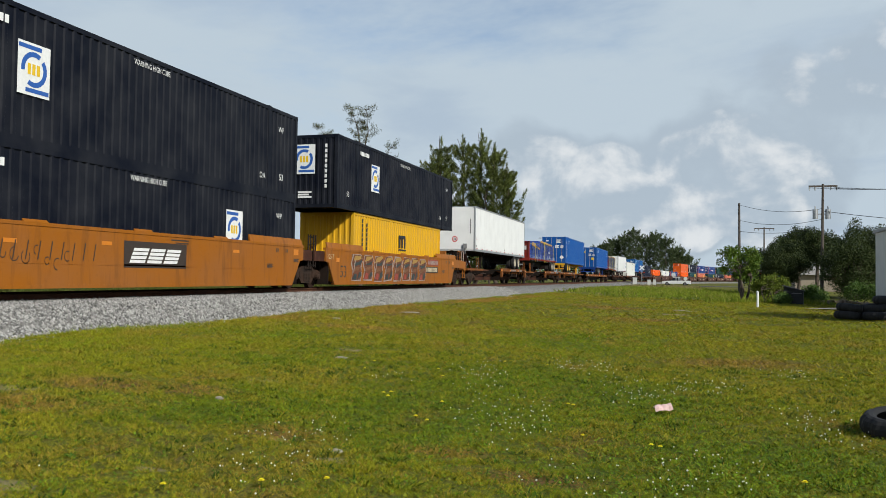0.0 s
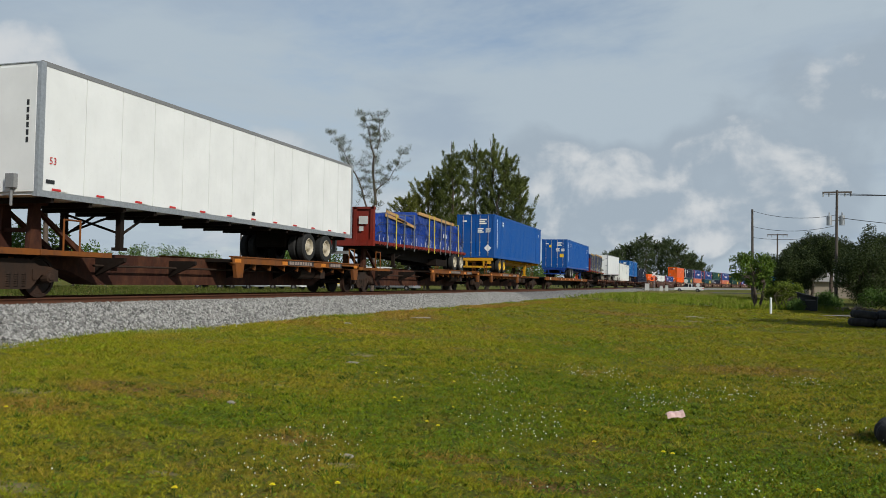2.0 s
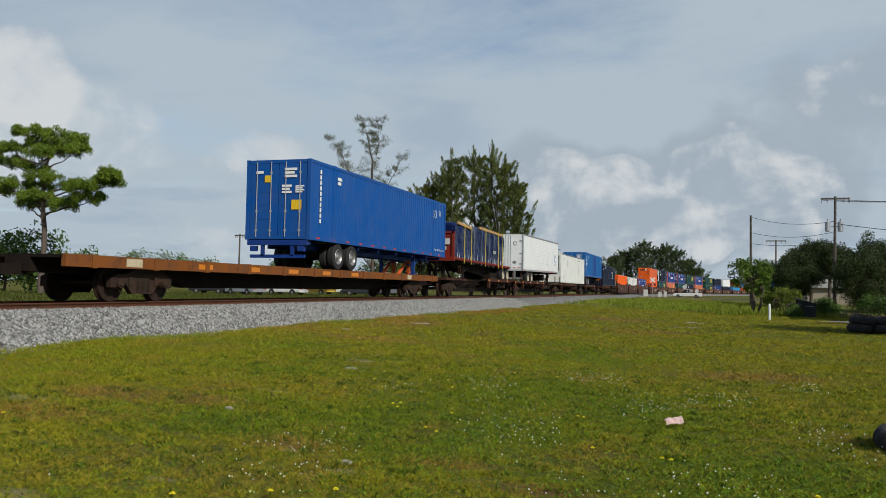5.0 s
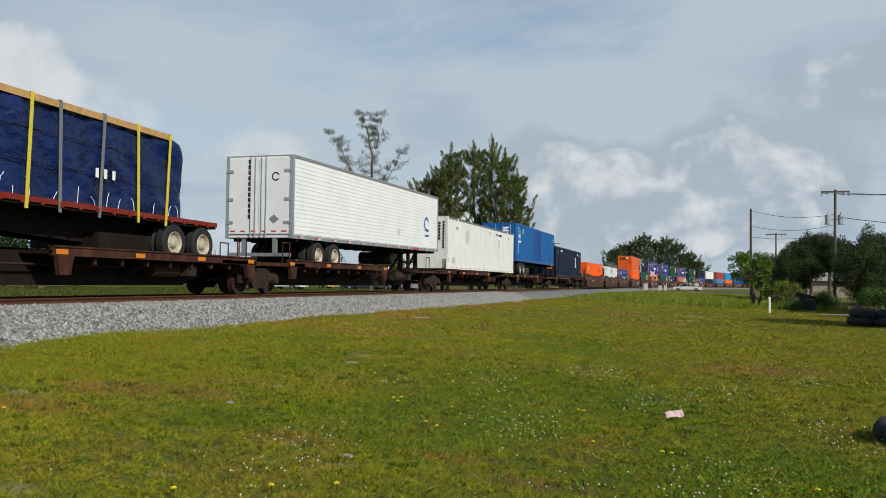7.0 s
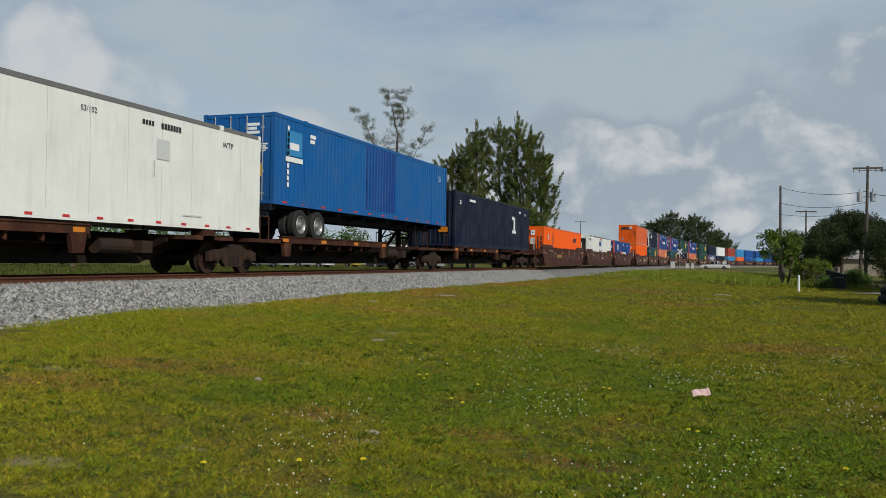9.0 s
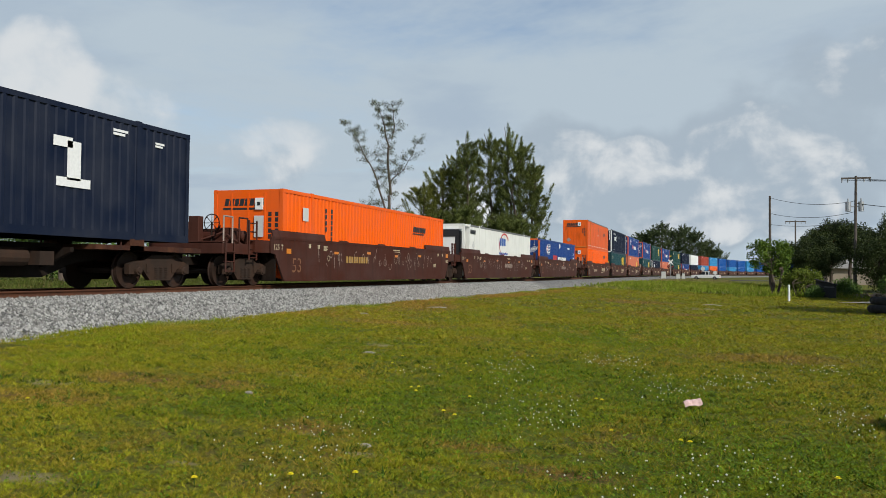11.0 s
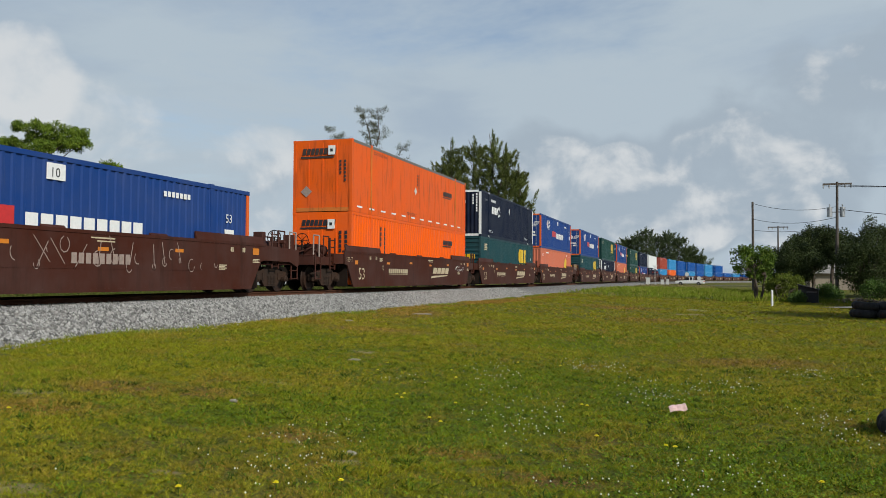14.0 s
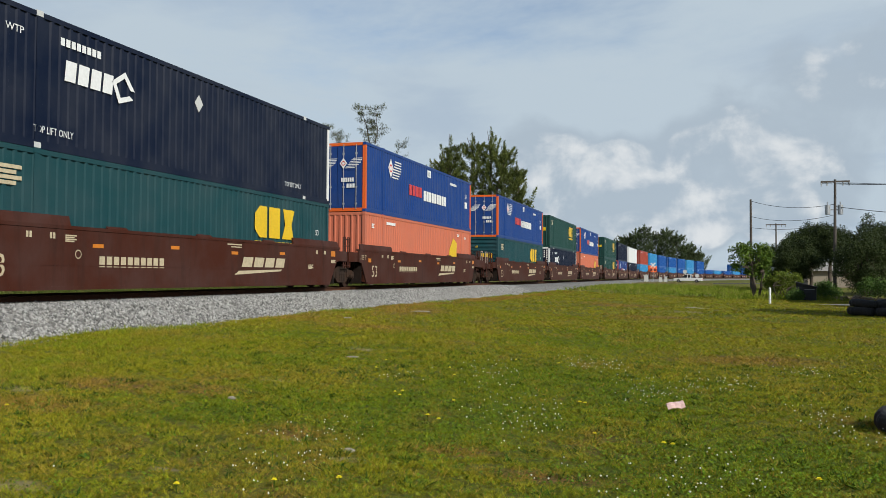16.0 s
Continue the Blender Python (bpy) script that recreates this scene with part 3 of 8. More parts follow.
def build_track():
    bed = [(-4.6, 0.15), (-2.2, 0.80), (-0.9, 0.84), (0.9, 0.84), (2.2, 0.80), (3.65, 0.26), (3.65, -0.5), (-4.6, -0.5)]
    tagged(new("ballast_bank", strip("ballast_bank", bed, -120, 760, 6, M["ballast"])), "grey crushed stone ballast bank under the track", "ballast", kind="structure")
    track = tagged(new("railway_track"), "single railway track with rusty steel rails on timber ties", "railway track", kind="structure")
    prof = [(-0.07, 0.83), (0.07, 0.83), (0.07, 0.845), (0.012, 0.865), (0.012, 0.955), (0.036, 0.965), (0.036, 0.995), (0.028, 1.0), (-0.028, 1.0), (-0.036, 0.995), (-0.036, 0.965), (-0.012, 0.955), (-0.012, 0.865), (-0.07, 0.845)]
    for side in (-0.755, 0.755):
        ob = new("rail", strip("rail", [(side + a, z) for a, z in prof], -120, 760, 5, M["rail"]))
        ob.parent = track
    bm = bmesh.new()
    box(bm, -1.3, 1.3, -0.11, 0.11, -0.17, 0.0)
    tie = finish(bm, "tie", M["tie"])
    for i in range(150):
        x, y, a = on_track(2 + i * 0.52)
        ob = new("tie", tie)
        ob.matrix_world = pose(x, y, 0.842, 0, 0, a)
        ob.parent = track


def stones():
    """Loose stones over the near stretch of the bank."""
    rng = np.random.default_rng(3)
    n = 64000
    s = 6 + 50 * rng.random(n) ** 1.25
    side = rng.uniform(0.86, 3.9, n)
    z = np.interp(side, [0.86, 0.9, 2.2, 3.65, 3.9], [0.84, 0.84, 0.80, 0.26, 0.30])
    keep = (side < 3.62) | (rng.random(n) < 0.35)
    s, side, z = s[keep], side[keep], z[keep]
    n = len(s)
    c = np.stack([CENTRE + side, s, z + 0.008], 1)
    base = np.array([(1, 0, 0), (-1, 0, 0), (0, 1, 0), (0, -1, 0), (0, 0, 1), (0, 0, -1)], float)
    r = rng.uniform(0.018, 0.043, (n, 1, 1))
    V = base[None] * r * rng.uniform(0.65, 1.35, (n, 6, 1)) + rng.normal(0, 0.008, (n, 6, 3))
    a = rng.uniform(0, 6.3, n)
    ca, sa = np.cos(a)[:, None], np.sin(a)[:, None]
    V = np.stack([V[..., 0] * ca - V[..., 1] * sa, V[..., 0] * sa + V[..., 1] * ca, V[..., 2]], -1) + c[:, None]
    f = np.array([(0, 2, 4), (2, 1, 4), (1, 3, 4), (3, 0, 4), (2, 0, 5), (1, 2, 5), (3, 1, 5), (0, 3, 5)])
    F = (f[None] + 6 * np.arange(n)[:, None, None]).reshape(-1, 3)
    tagged(new("ballast_stones", tri_mesh("ballast_stones", V.reshape(-1, 3), F, M["stone"])), "loose grey crushed stones of the track ballast", "stones", kind="stuff")


def cushions(x, y):
    """How high the grass stands: small cushions a hand across with low gaps between them."""
    rng = np.random.default_rng(5)
    v = np.zeros(len(x))
    for wave, much in ((0.11, 1.0), (0.17, 1.0), (0.29, 1.0), (0.55, 0.8)):
        for _ in range(4):
            a, p = rng.uniform(0, 6.283, 2)
            v += much * np.sin((x * math.cos(a) + y * math.sin(a)) * 6.283 / wave + p)
    return np.clip(1.0 + 0.32 * v, 0.25, 1.8)


def tufts(name, label, n, area, size, mat, blades=3, width=0.008, lean=0.6, seed=1, where=None):
    """Many small tufts of grass standing on the ground over an area (x0, x1, y0, y1)."""
    rng = np.random.default_rng(seed)
    x, y = rng.uniform(area[0], area[1], n), rng.uniform(area[2], area[3], n)
    if where is not None:
        k = where(x, y, rng)
        x, y = x[k], y[k]
    n = len(x)
    z = land(x, y)
    V = np.empty((n, blades, 3, 3))
    swell = cushions(x, y)
    for b in range(blades):
        a = rng.uniform(0, 6.283, n)
        h = size * rng.uniform(0.45, 1.25, n) * swell
        w = width * rng.uniform(0.6, 1.5, n)
        px, py = x + rng.normal(0, size * 0.35, n), y + rng.normal(0, size * 0.35, n)
        l = h * lean * rng.uniform(0.2, 1.6, n)
        t = rng.uniform(0, 6.283, n)
        V[:, b, 0] = np.stack([px - w * np.cos(a), py - w * np.sin(a), z - 0.01], 1)
        V[:, b, 1] = np.stack([px + w * np.cos(a), py + w * np.sin(a), z - 0.01], 1)
        V[:, b, 2] = np.stack([px + l * np.cos(t), py + l * np.sin(t), z + h], 1)
    V = V.reshape(-1, 3)
    F = np.arange(len(V)).reshape(-1, 3)
    return tagged(new(name, tri_mesh(name, V, F, mat)), label, "grass", kind="stuff")


def patchy(scale, lo, seed=0.0):
    def pick(x, y, rng):
        v = np.sin(x * scale + seed) * np.sin(y * scale * 0.8 + 1.7 * seed) + 0.6 * np.sin(x * scale * 2.3 + y * scale * 1.7 + seed)
        return v + rng.normal(0, 0.35, len(x)) > lo
    return pick


def clumpy(gap, radius, seed):
    """Keeps what lies near scattered clump centres, about gap metres apart."""
    def pick(x, y, rng):
        gx, gy = np.floor(x / gap), np.floor(y / gap)
        a = np.sin(gx * 12.9898 + gy * 78.233 + seed) * 43758.5453
        b = np.sin(gx * 39.346 + gy * 11.135 + seed) * 24634.6345
        c = np.sin(gx * 73.156 + gy * 52.235 + seed) * 14375.5964
        fa, fb, fc = a - np.floor(a), b - np.floor(b), c - np.floor(c)
        dx, dy = x - (gx + 0.2 + 0.6 * fa) * gap, y - (gy + 0.2 + 0.6 * fb) * gap
        return (np.hypot(dx, dy) < radius * (0.4 + 1.2 * fc)) & (fc > 0.25)
    return pick


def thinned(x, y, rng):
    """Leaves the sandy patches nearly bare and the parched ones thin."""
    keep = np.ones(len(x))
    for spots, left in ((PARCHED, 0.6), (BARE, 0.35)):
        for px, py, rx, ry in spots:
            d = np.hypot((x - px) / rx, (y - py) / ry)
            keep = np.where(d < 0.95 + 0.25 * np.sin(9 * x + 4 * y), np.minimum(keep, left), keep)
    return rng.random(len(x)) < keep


def clover_leaves():
    """Small rounded leaves held flat over the lush parts of the lawn."""
    rng = np.random.default_rng(44)
    n = 170000
    x, y = rng.uniform(-6.5, 2.6, n), rng.uniform(4.2, 15.5, n)
    lush = np.zeros(n)
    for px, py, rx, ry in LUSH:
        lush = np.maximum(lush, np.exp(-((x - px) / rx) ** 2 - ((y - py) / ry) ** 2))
    near = np.clip(9.0 / (y + 2.0), 0.35, 1.0)
    keep = rng.random(n) < (0.22 + 0.70 * lush) * near
    x, y = x[keep], y[keep]
    n = len(x)
    c = np.stack([x, y, land(x, y) + rng.uniform(0.012, 0.034, n)], 1)
    r = rng.uniform(0.007, 0.014, n)[:, None]
    a = rng.uniform(0, 6.283, n)
    u = np.stack([np.cos(a), np.sin(a), rng.normal(0, 0.35, n)], 1)
    v = np.stack([-np.sin(a), np.cos(a), rng.normal(0, 0.35, n)], 1)
    V = np.stack([c + u * r, c + (u * 0.3 + v) * r * 0.9, c - u * r * 0.8, c + (u * 0.3 - v) * r * 0.9], 1).reshape(-1, 3)
    tagged(new("clover_leaves", tri_mesh("clover_leaves", V, np.arange(4 * n).reshape(-1, 4), M["clover_leaf"])), "low carpet of rounded green clover leaves", "clover", kind="stuff")


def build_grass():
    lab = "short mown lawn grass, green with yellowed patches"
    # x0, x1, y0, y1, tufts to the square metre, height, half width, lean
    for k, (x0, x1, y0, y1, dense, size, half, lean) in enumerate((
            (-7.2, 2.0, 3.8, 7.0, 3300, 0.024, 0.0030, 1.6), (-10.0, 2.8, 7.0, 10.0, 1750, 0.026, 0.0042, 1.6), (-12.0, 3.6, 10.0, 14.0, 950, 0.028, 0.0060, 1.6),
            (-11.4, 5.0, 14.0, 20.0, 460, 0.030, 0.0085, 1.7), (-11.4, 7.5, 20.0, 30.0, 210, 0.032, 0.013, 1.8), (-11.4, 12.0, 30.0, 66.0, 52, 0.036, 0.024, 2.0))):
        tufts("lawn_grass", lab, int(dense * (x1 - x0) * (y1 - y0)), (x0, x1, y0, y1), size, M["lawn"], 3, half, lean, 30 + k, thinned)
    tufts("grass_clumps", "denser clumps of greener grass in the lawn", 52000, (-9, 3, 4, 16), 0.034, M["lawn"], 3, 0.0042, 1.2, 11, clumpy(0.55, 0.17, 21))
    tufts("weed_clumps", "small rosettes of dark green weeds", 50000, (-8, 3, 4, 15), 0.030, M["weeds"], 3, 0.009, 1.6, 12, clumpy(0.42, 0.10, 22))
    clover_leaves()
    tufts("bank_grass", "rough grass along the foot of the ballast bank", 16000, (-11.6, -10.5, 8, 60), 0.055, M["tall_grass"], 3, 0.010, 0.7, 5, patchy(0.8, 0.2, 1.0))

    tufts("dry_bank_grass", "yellowed dry grass beside the ballast bank", 15000, (-11.1, -9.2, 19, 62), 0.045, M["tan_grass"], 3, 0.016, 1.5, 16, patchy(0.30, 0.0, 0.6))

    def mound(x, y, rng):
        return np.exp(-((x + 3.5) / 6) ** 2 - ((y - 92) / 17) ** 2) > rng.random(len(x))

    tufts("rough_grass", "tall rough green grass on a low mound by the track", 60000, (-12, 8, 62, 125), 0.17, M["tall_grass"], 3, 0.035, 0.6, 6, mound)
    tufts("seed_grass", "pale dry seeding grass near the road crossing", 9000, (-9, 1, 108, 140), 0.20, M["straw"], 3, 0.03, 0.5, 7)
    tufts("verge_grass", "rough grass and weeds round the garden shrubs", 8000, (0.8, 9, 59.5, 76), 0.22, M["tall_grass"], 3, 0.03, 0.5, 8)
    tufts("far_field_grass", "rough grass field beyond the railway track", 30000, (-60, -19, 12, 90), 0.16, M["field_grass"], 3, 0.03, 0.7, 9)


build_land()
build_track()
stones()
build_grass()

# ---------------------------------------------------------------- train: what carries it
MOVING = []  # things that ride the track, and where each one's middle lies along the train
SPINNING = []  # wheelsets
W = 1.295  # half the width of a wide box


def rides(ob, u):
    ob.rotation_mode = "QUATERNION"
    MOVING.append((ob, u))
    return ob


@functools.lru_cache(None)
def wheelset_mesh():
    bm = bmesh.new()
    r = 0.457
    for s in (-1, 1):
        prof = [(s * 0.68, 0.02), (s * 0.68, r + 0.025), (s * 0.705, r + 0.025), (s * 0.72, r), (s * 0.815, r - 0.006), (s * 0.815, r - 0.07), (s * 0.79, r - 0.08), (s * 0.775, 0.17), (s * 0.83, 0.15), (s * 0.83, 0.02)]
        lathe_x(bm, prof, 0, 0, 28)
    rod(bm, (-0.95, 0, 0), (0.95, 0, 0), 0.085, seg=10)
    return finish(bm, "wheelset", M["wheel"])


@functools.lru_cache(None)
def bogie_meshes():
    out = {}
    bm = bmesh.new()
    frame_side = [(-1.18, 0.36), (-1.18, 0.60), (-0.95, 0.68), (-0.62, 0.70), (-0.35, 0.84), (0.35, 0.84), (0.62, 0.70), (0.95, 0.68), (1.18, 0.60), (1.18, 0.36), (0.98, 0.36), (0.92, 0.50), (0.70, 0.50), (0.40, 0.20), (-0.40, 0.20), (-0.70, 0.50), (-0.92, 0.50), (-0.98, 0.36)]
    prism_x(bm, frame_side, -0.07, 0.07)
    for y in (-0.89, 0.89):
        rod(bm, (-0.02, y, 0.457), (0.14, y, 0.457), 0.14, 0.12, 12)
        rod(bm, (0.14, y, 0.457), (0.17, y, 0.457), 0.09, 0.07, 10)
    for y in (-0.5, 0.5):
        box(bm, 0.06, 0.10, y - 0.07, y + 0.07, 0.40, 0.62)
    out["side_frame"] = finish(bm, "side_frame", M["bogie"])
    bm = bmesh.new()
    box(bm, -1.02, 1.02, -0.22, 0.22, 0.56, 0.80)
    box(bm, -0.5, 0.5, -0.34, 0.34, 0.72, 0.92)
    out["bolster"] = finish(bm, "bolster", M["under"])
    bm = bmesh.new()
    for k in range(3):
        y = -0.2 + 0.2 * k
        for j in range(6):
            z = 0.27 + 0.048 * j
            rod(bm, (0.03, y, z), (0.03, y, z + 0.03), 0.08, seg=9)
    out["spring_group"] = finish(bm, "spring_group", M["bogie"])
    return out


def bogie(parent, y):
    me = bogie_meshes()
    b = new("bogie", me["bolster"])
    b.parent, b.location = parent, (0, y, 0)
    for s in (-1, 1):
        for nm in ("side_frame", "spring_group"):
            o = new(nm, me[nm])
            o.parent = b
            o.matrix_local = Matrix.Translation((s * 0.99, 0, 0)) @ pose(0, 0, 0, 0, 0, 0 if s > 0 else 180)
    for y2 in (-0.89, 0.89):
        o = new("wheelset", wheelset_mesh())
        o.parent, o.location = b, (0, y2, 0.457)
        SPINNING.append((o, y2))
    return b


def end_gear(parent, y, mat, way):
    """A ladder at each side over the end of a car. way: +1 at its far end, -1 at its near end."""
    for x in (-1.2, 1.26):
        bm = bmesh.new()
        for k in range(2):
            rod(bm, (x, y + way * (0.25 + 0.42 * k), 0.78), (x, y + way * (0.25 + 0.42 * k), 1.98), 0.030, seg=6)
        for k in range(5):
            z = 0.85 + 0.26 * k
            rod(bm, (x, y + way * 0.25, z), (x, y + way * 0.67, z), 0.020, seg=6)
        part("ladder", bm, mat, parent)


def end_works(car, y, way, mat):
    """Platform, rails, brake stand and air gear at the outer end of a car whose last bogie is at y."""
    for s in (-1, 1):
        for d in (0.15, 0.95):
            bm = bmesh.new()
            a, b = y + way * d, y + way * (d + 0.45)
            for p in (a, b):
                rod(bm, (s * 1.22, p, 1.2), (s * 1.22, p, 2.02), 0.026, seg=6)
            rod(bm, (s * 1.22, a, 2.02), (s * 1.22, b, 2.02), 0.026, seg=6)
            part("handrail", bm, M["scrawl"] if d > 0.5 else mat, car)
        bm = bmesh.new()
        for d in (0.95, 1.38):
            rod(bm, (s * 1.29, y + way * d, 0.42), (s * 1.29, y + way * d, 1.3), 0.026, seg=6)
        for z in (0.45, 0.72, 1.0):
            box(bm, s * 1.27 - 0.05, s * 1.27 + 0.05, min(y + way * 0.95, y + way * 1.38), max(y + way * 0.95, y + way * 1.38), z - 0.015, z + 0.015)
        part("step", bm, mat, car)
        bm = bmesh.new()
        rod(bm, (s * 1.15, y - way * 0.5, 0.95), (s * 1.15, y + way * 1.2, 1.5), 0.05, seg=6)
        part("brace", bm, mat, car)
    for nm, x0, x1, d0, d1, z0, z1 in (("valve_box", 0.55, 1.05, 0.45, 0.85, 1.25, 1.72), ("brake_stand", -0.15, 0.2, 0.9, 1.15, 1.25, 2.05), ("crossover_plank", -1.25, 1.25, 1.2, 1.5, 1.26, 1.31), ("gear_box", 0.1, 0.5, -0.1, 0.35, 1.25, 1.58), ("cross_bar", -1.25, 1.25, 0.55, 0.65, 1.62, 1.70)):
        bm = bmesh.new()
        a, b = sorted((y + way * d0, y + way * d1))
        box(bm, x0, x1, a, b, z0, z1)
        bmesh.ops.bevel(bm, geom=bm.edges[:], offset=0.015, segments=1, affect="EDGES")
        part(nm, bm, mat, car)
    bm = bmesh.new()
    rod(bm, (-0.95, y + way * 0.0, 1.50), (1.02, y + way * 0.0, 1.50), 0.17, seg=14)
    rod(bm, (1.02, y, 1.50), (1.08, y, 1.50), 0.17, 0.08, 14)
    part("air_reservoir", bm, mat, car)
    for k, (p, q) in enumerate((((1.1, 0.7, 1.7), (0.4, 1.3, 1.35)), ((0.9, 0.2, 1.4), (1.2, 1.3, 1.32)), ((0.3, 0.4, 1.6), (0.9, 1.1, 1.75)))):
        bm = bmesh.new()
        rod(bm, (p[0], y + way * p[1], p[2]), (q[0], y + way * q[1], q[2]), 0.024, seg=6)
        part("pipe", bm, mat, car)


def coupler(parent, y, way):
    bm = bmesh.new()
    box(bm, -0.12, 0.12, min(y, y + way * 0.9), max(y, y + way * 0.9), 0.62, 0.86)
    box(bm, -0.2, 0.2, min(y + way * 0.9, y + way * 1.2), max(y + way * 0.9, y + way * 1.2), 0.58, 0.92)
    part("coupler", bm, M["under"], parent, smooth=False)


def well_unit(u0, u1, tint, label, first=False, last=False, extra=0):
    """One unit of a double-stack well car between the bogies at u0 and u1."""
    uc = (u0 + u1) / 2
    h = (u1 - u0) / 2
    car = tagged(new("well_car"), label, "well car", "well cars of the train")
    main = M[tint]
    for s in (-1, 1):
        bm = bmesh.new()
        e = h - 0.95
        outline = [(-e, 1.02), (-e + 0.25, 0.98), (-e + 0.82, 0.14), (e - 0.82, 0.14), (e - 0.25, 0.98), (e, 1.02), (e, 1.46), (-e, 1.46)]
        x = s * 1.36
        prism_x(bm, outline, x - 0.03, x + 0.03)
        part("side_sill", bm, main, car)
        bm = bmesh.new()
        box(bm, x - 0.10, x + 0.045, -e, e, 1.46, 1.54)
        box(bm, x - 0.12, x + 0.05, -e + 0.85, e - 0.85, 0.13, 0.21)
        box(bm, x - 0.12, x + 0.036, -e + 0.6, e - 0.6, 0.66, 0.70)
        part("sill_flange", bm, main, car)
        for w in (-1, 1):
            bm = bmesh.new()
            y0, y1 = sorted((w * (e - 0.1), w * (e - 3.7)))
            poly = [(x + 0.04 * s, 1.54), (x - 0.03 * s, 1.54), (x - 0.05 * s, 1.74), (x - 0.015 * s, 1.75)]
            prism_y(bm, poly, y0, y1)
            part("guide_lip", bm, main, car)
        for k in range(3):
            bm = bmesh.new()
            y = -3.6 + 3.6 * k
            prism_y(bm, [(x + 0.02 * s, 1.54), (x - 0.04 * s, 1.54), (x - 0.05 * s, 1.60)], y - 0.35, y + 0.35)
            part("guide_lip", bm, main, car)
    bm = bmesh.new()
    box(bm, -1.33, 1.33, -h + 2.2, h - 2.2, 0.13, 0.20)
    part("well_floor", bm, M["under"], car)
    for w in (-1, 1):
        y0, y1 = sorted((w * (h - 1.65), w * (h - 0.1)))
        bm = bmesh.new()
        box(bm, -1.32, 1.32, y0, y1, 1.02, 1.40)
        box(bm, -0.45, 0.45, min(w * (h - 0.9), w * (h + 0.05)), max(w * (h - 0.9), w * (h + 0.05)), 0.86, 1.30)
        part("end_platform", bm, M["spine_brown"] if tint == "well_tan" else main, car)
        bm = bmesh.new()
        box(bm, -1.32, 1.32, min(w * (h - 1.36), w * (h - 1.30)), max(w * (h - 1.36), w * (h - 1.30)), 0.16, 1.02)
        part("bulkhead", bm, M["under"], car)
        for x in (-1.0, 1.0):
            bm = bmesh.new()
            prism_x(bm, [(w * (h - 1.76), 0.2), (w * (h - 1.62), 0.2), (w * (h - 1.1), 1.02), (w * (h - 1.74), 1.02)], x - 0.05, x + 0.05)
            part("end_web", bm, M["under"], car)
        end_gear(car, w * (h - 0.55), M["under"] if tint == "well_tan" else main, w)
    if first:
        bogie(car, -h)
        coupler(car, -h - 1.0, -1)
        bm = bmesh.new()
        box(bm, -1.25, 1.25, -h - 1.5, -h + 0.3, 0.95, 1.25)
        rod(bm, (-0.6, -h - 0.6, 1.25), (-0.6, -h - 0.6, 2.0), 0.03)
        part("end_sill", bm, main, car)
        brake_wheel(car, -h - 1.0)
        end_works(car, -h, -1, main)
    bogie(car, h)
    if last:
        coupler(car, h + 1.0, 1)
        bm = bmesh.new()
        box(bm, -1.25, 1.25, h - 0.3, h + 1.5, 0.95, 1.25)
        part("end_sill", bm, main, car)
        bm = bmesh.new()
        rod(bm, (-0.3, h - 0.6, 1.62), (-0.3, h + 1.0, 1.62), 0.24, seg=14)
        part("air_tank", bm, main, car, smooth=False)
        brake_wheel(car, h + 1.1)
        for x in (-1.36, 1.36):
            bm = bmesh.new()
            prism_x(bm, [(h - 0.955, 1.02), (h + 0.7, 1.0), (h + 1.15, 0.86), (h + 1.3, 0.90), (h + 1.3, 1.42), (h - 0.955, 1.50)], x - 0.03, x + 0.03)
            part("end_plate", bm, main, car)
        end_works(car, h, 1, main)
    dress_well(car, h, tint, extra)
    return rides(car, uc)


def brake_wheel(car, y):
    bm = bmesh.new()
    for a in range(12):
        p, q = (radians(30 * k) for k in (a, a + 1))
        rod(bm, (0.55 + 0.26 * math.cos(p), y, 1.85 + 0.26 * math.sin(p)), (0.55 + 0.26 * math.cos(q), y, 1.85 + 0.26 * math.sin(q)), 0.016, seg=5)
    for a in range(0, 180, 45):
        c, s = 0.26 * math.cos(radians(a)), 0.26 * math.sin(radians(a))
        rod(bm, (0.55 - c, y, 1.85 - s), (0.55 + c, y, 1.85 + s), 0.011, seg=5)
    rod(bm, (0.55, y, 1.2), (0.55, y, 1.85), 0.03, seg=6)
    part("brake_wheel", bm, M["under"], car)


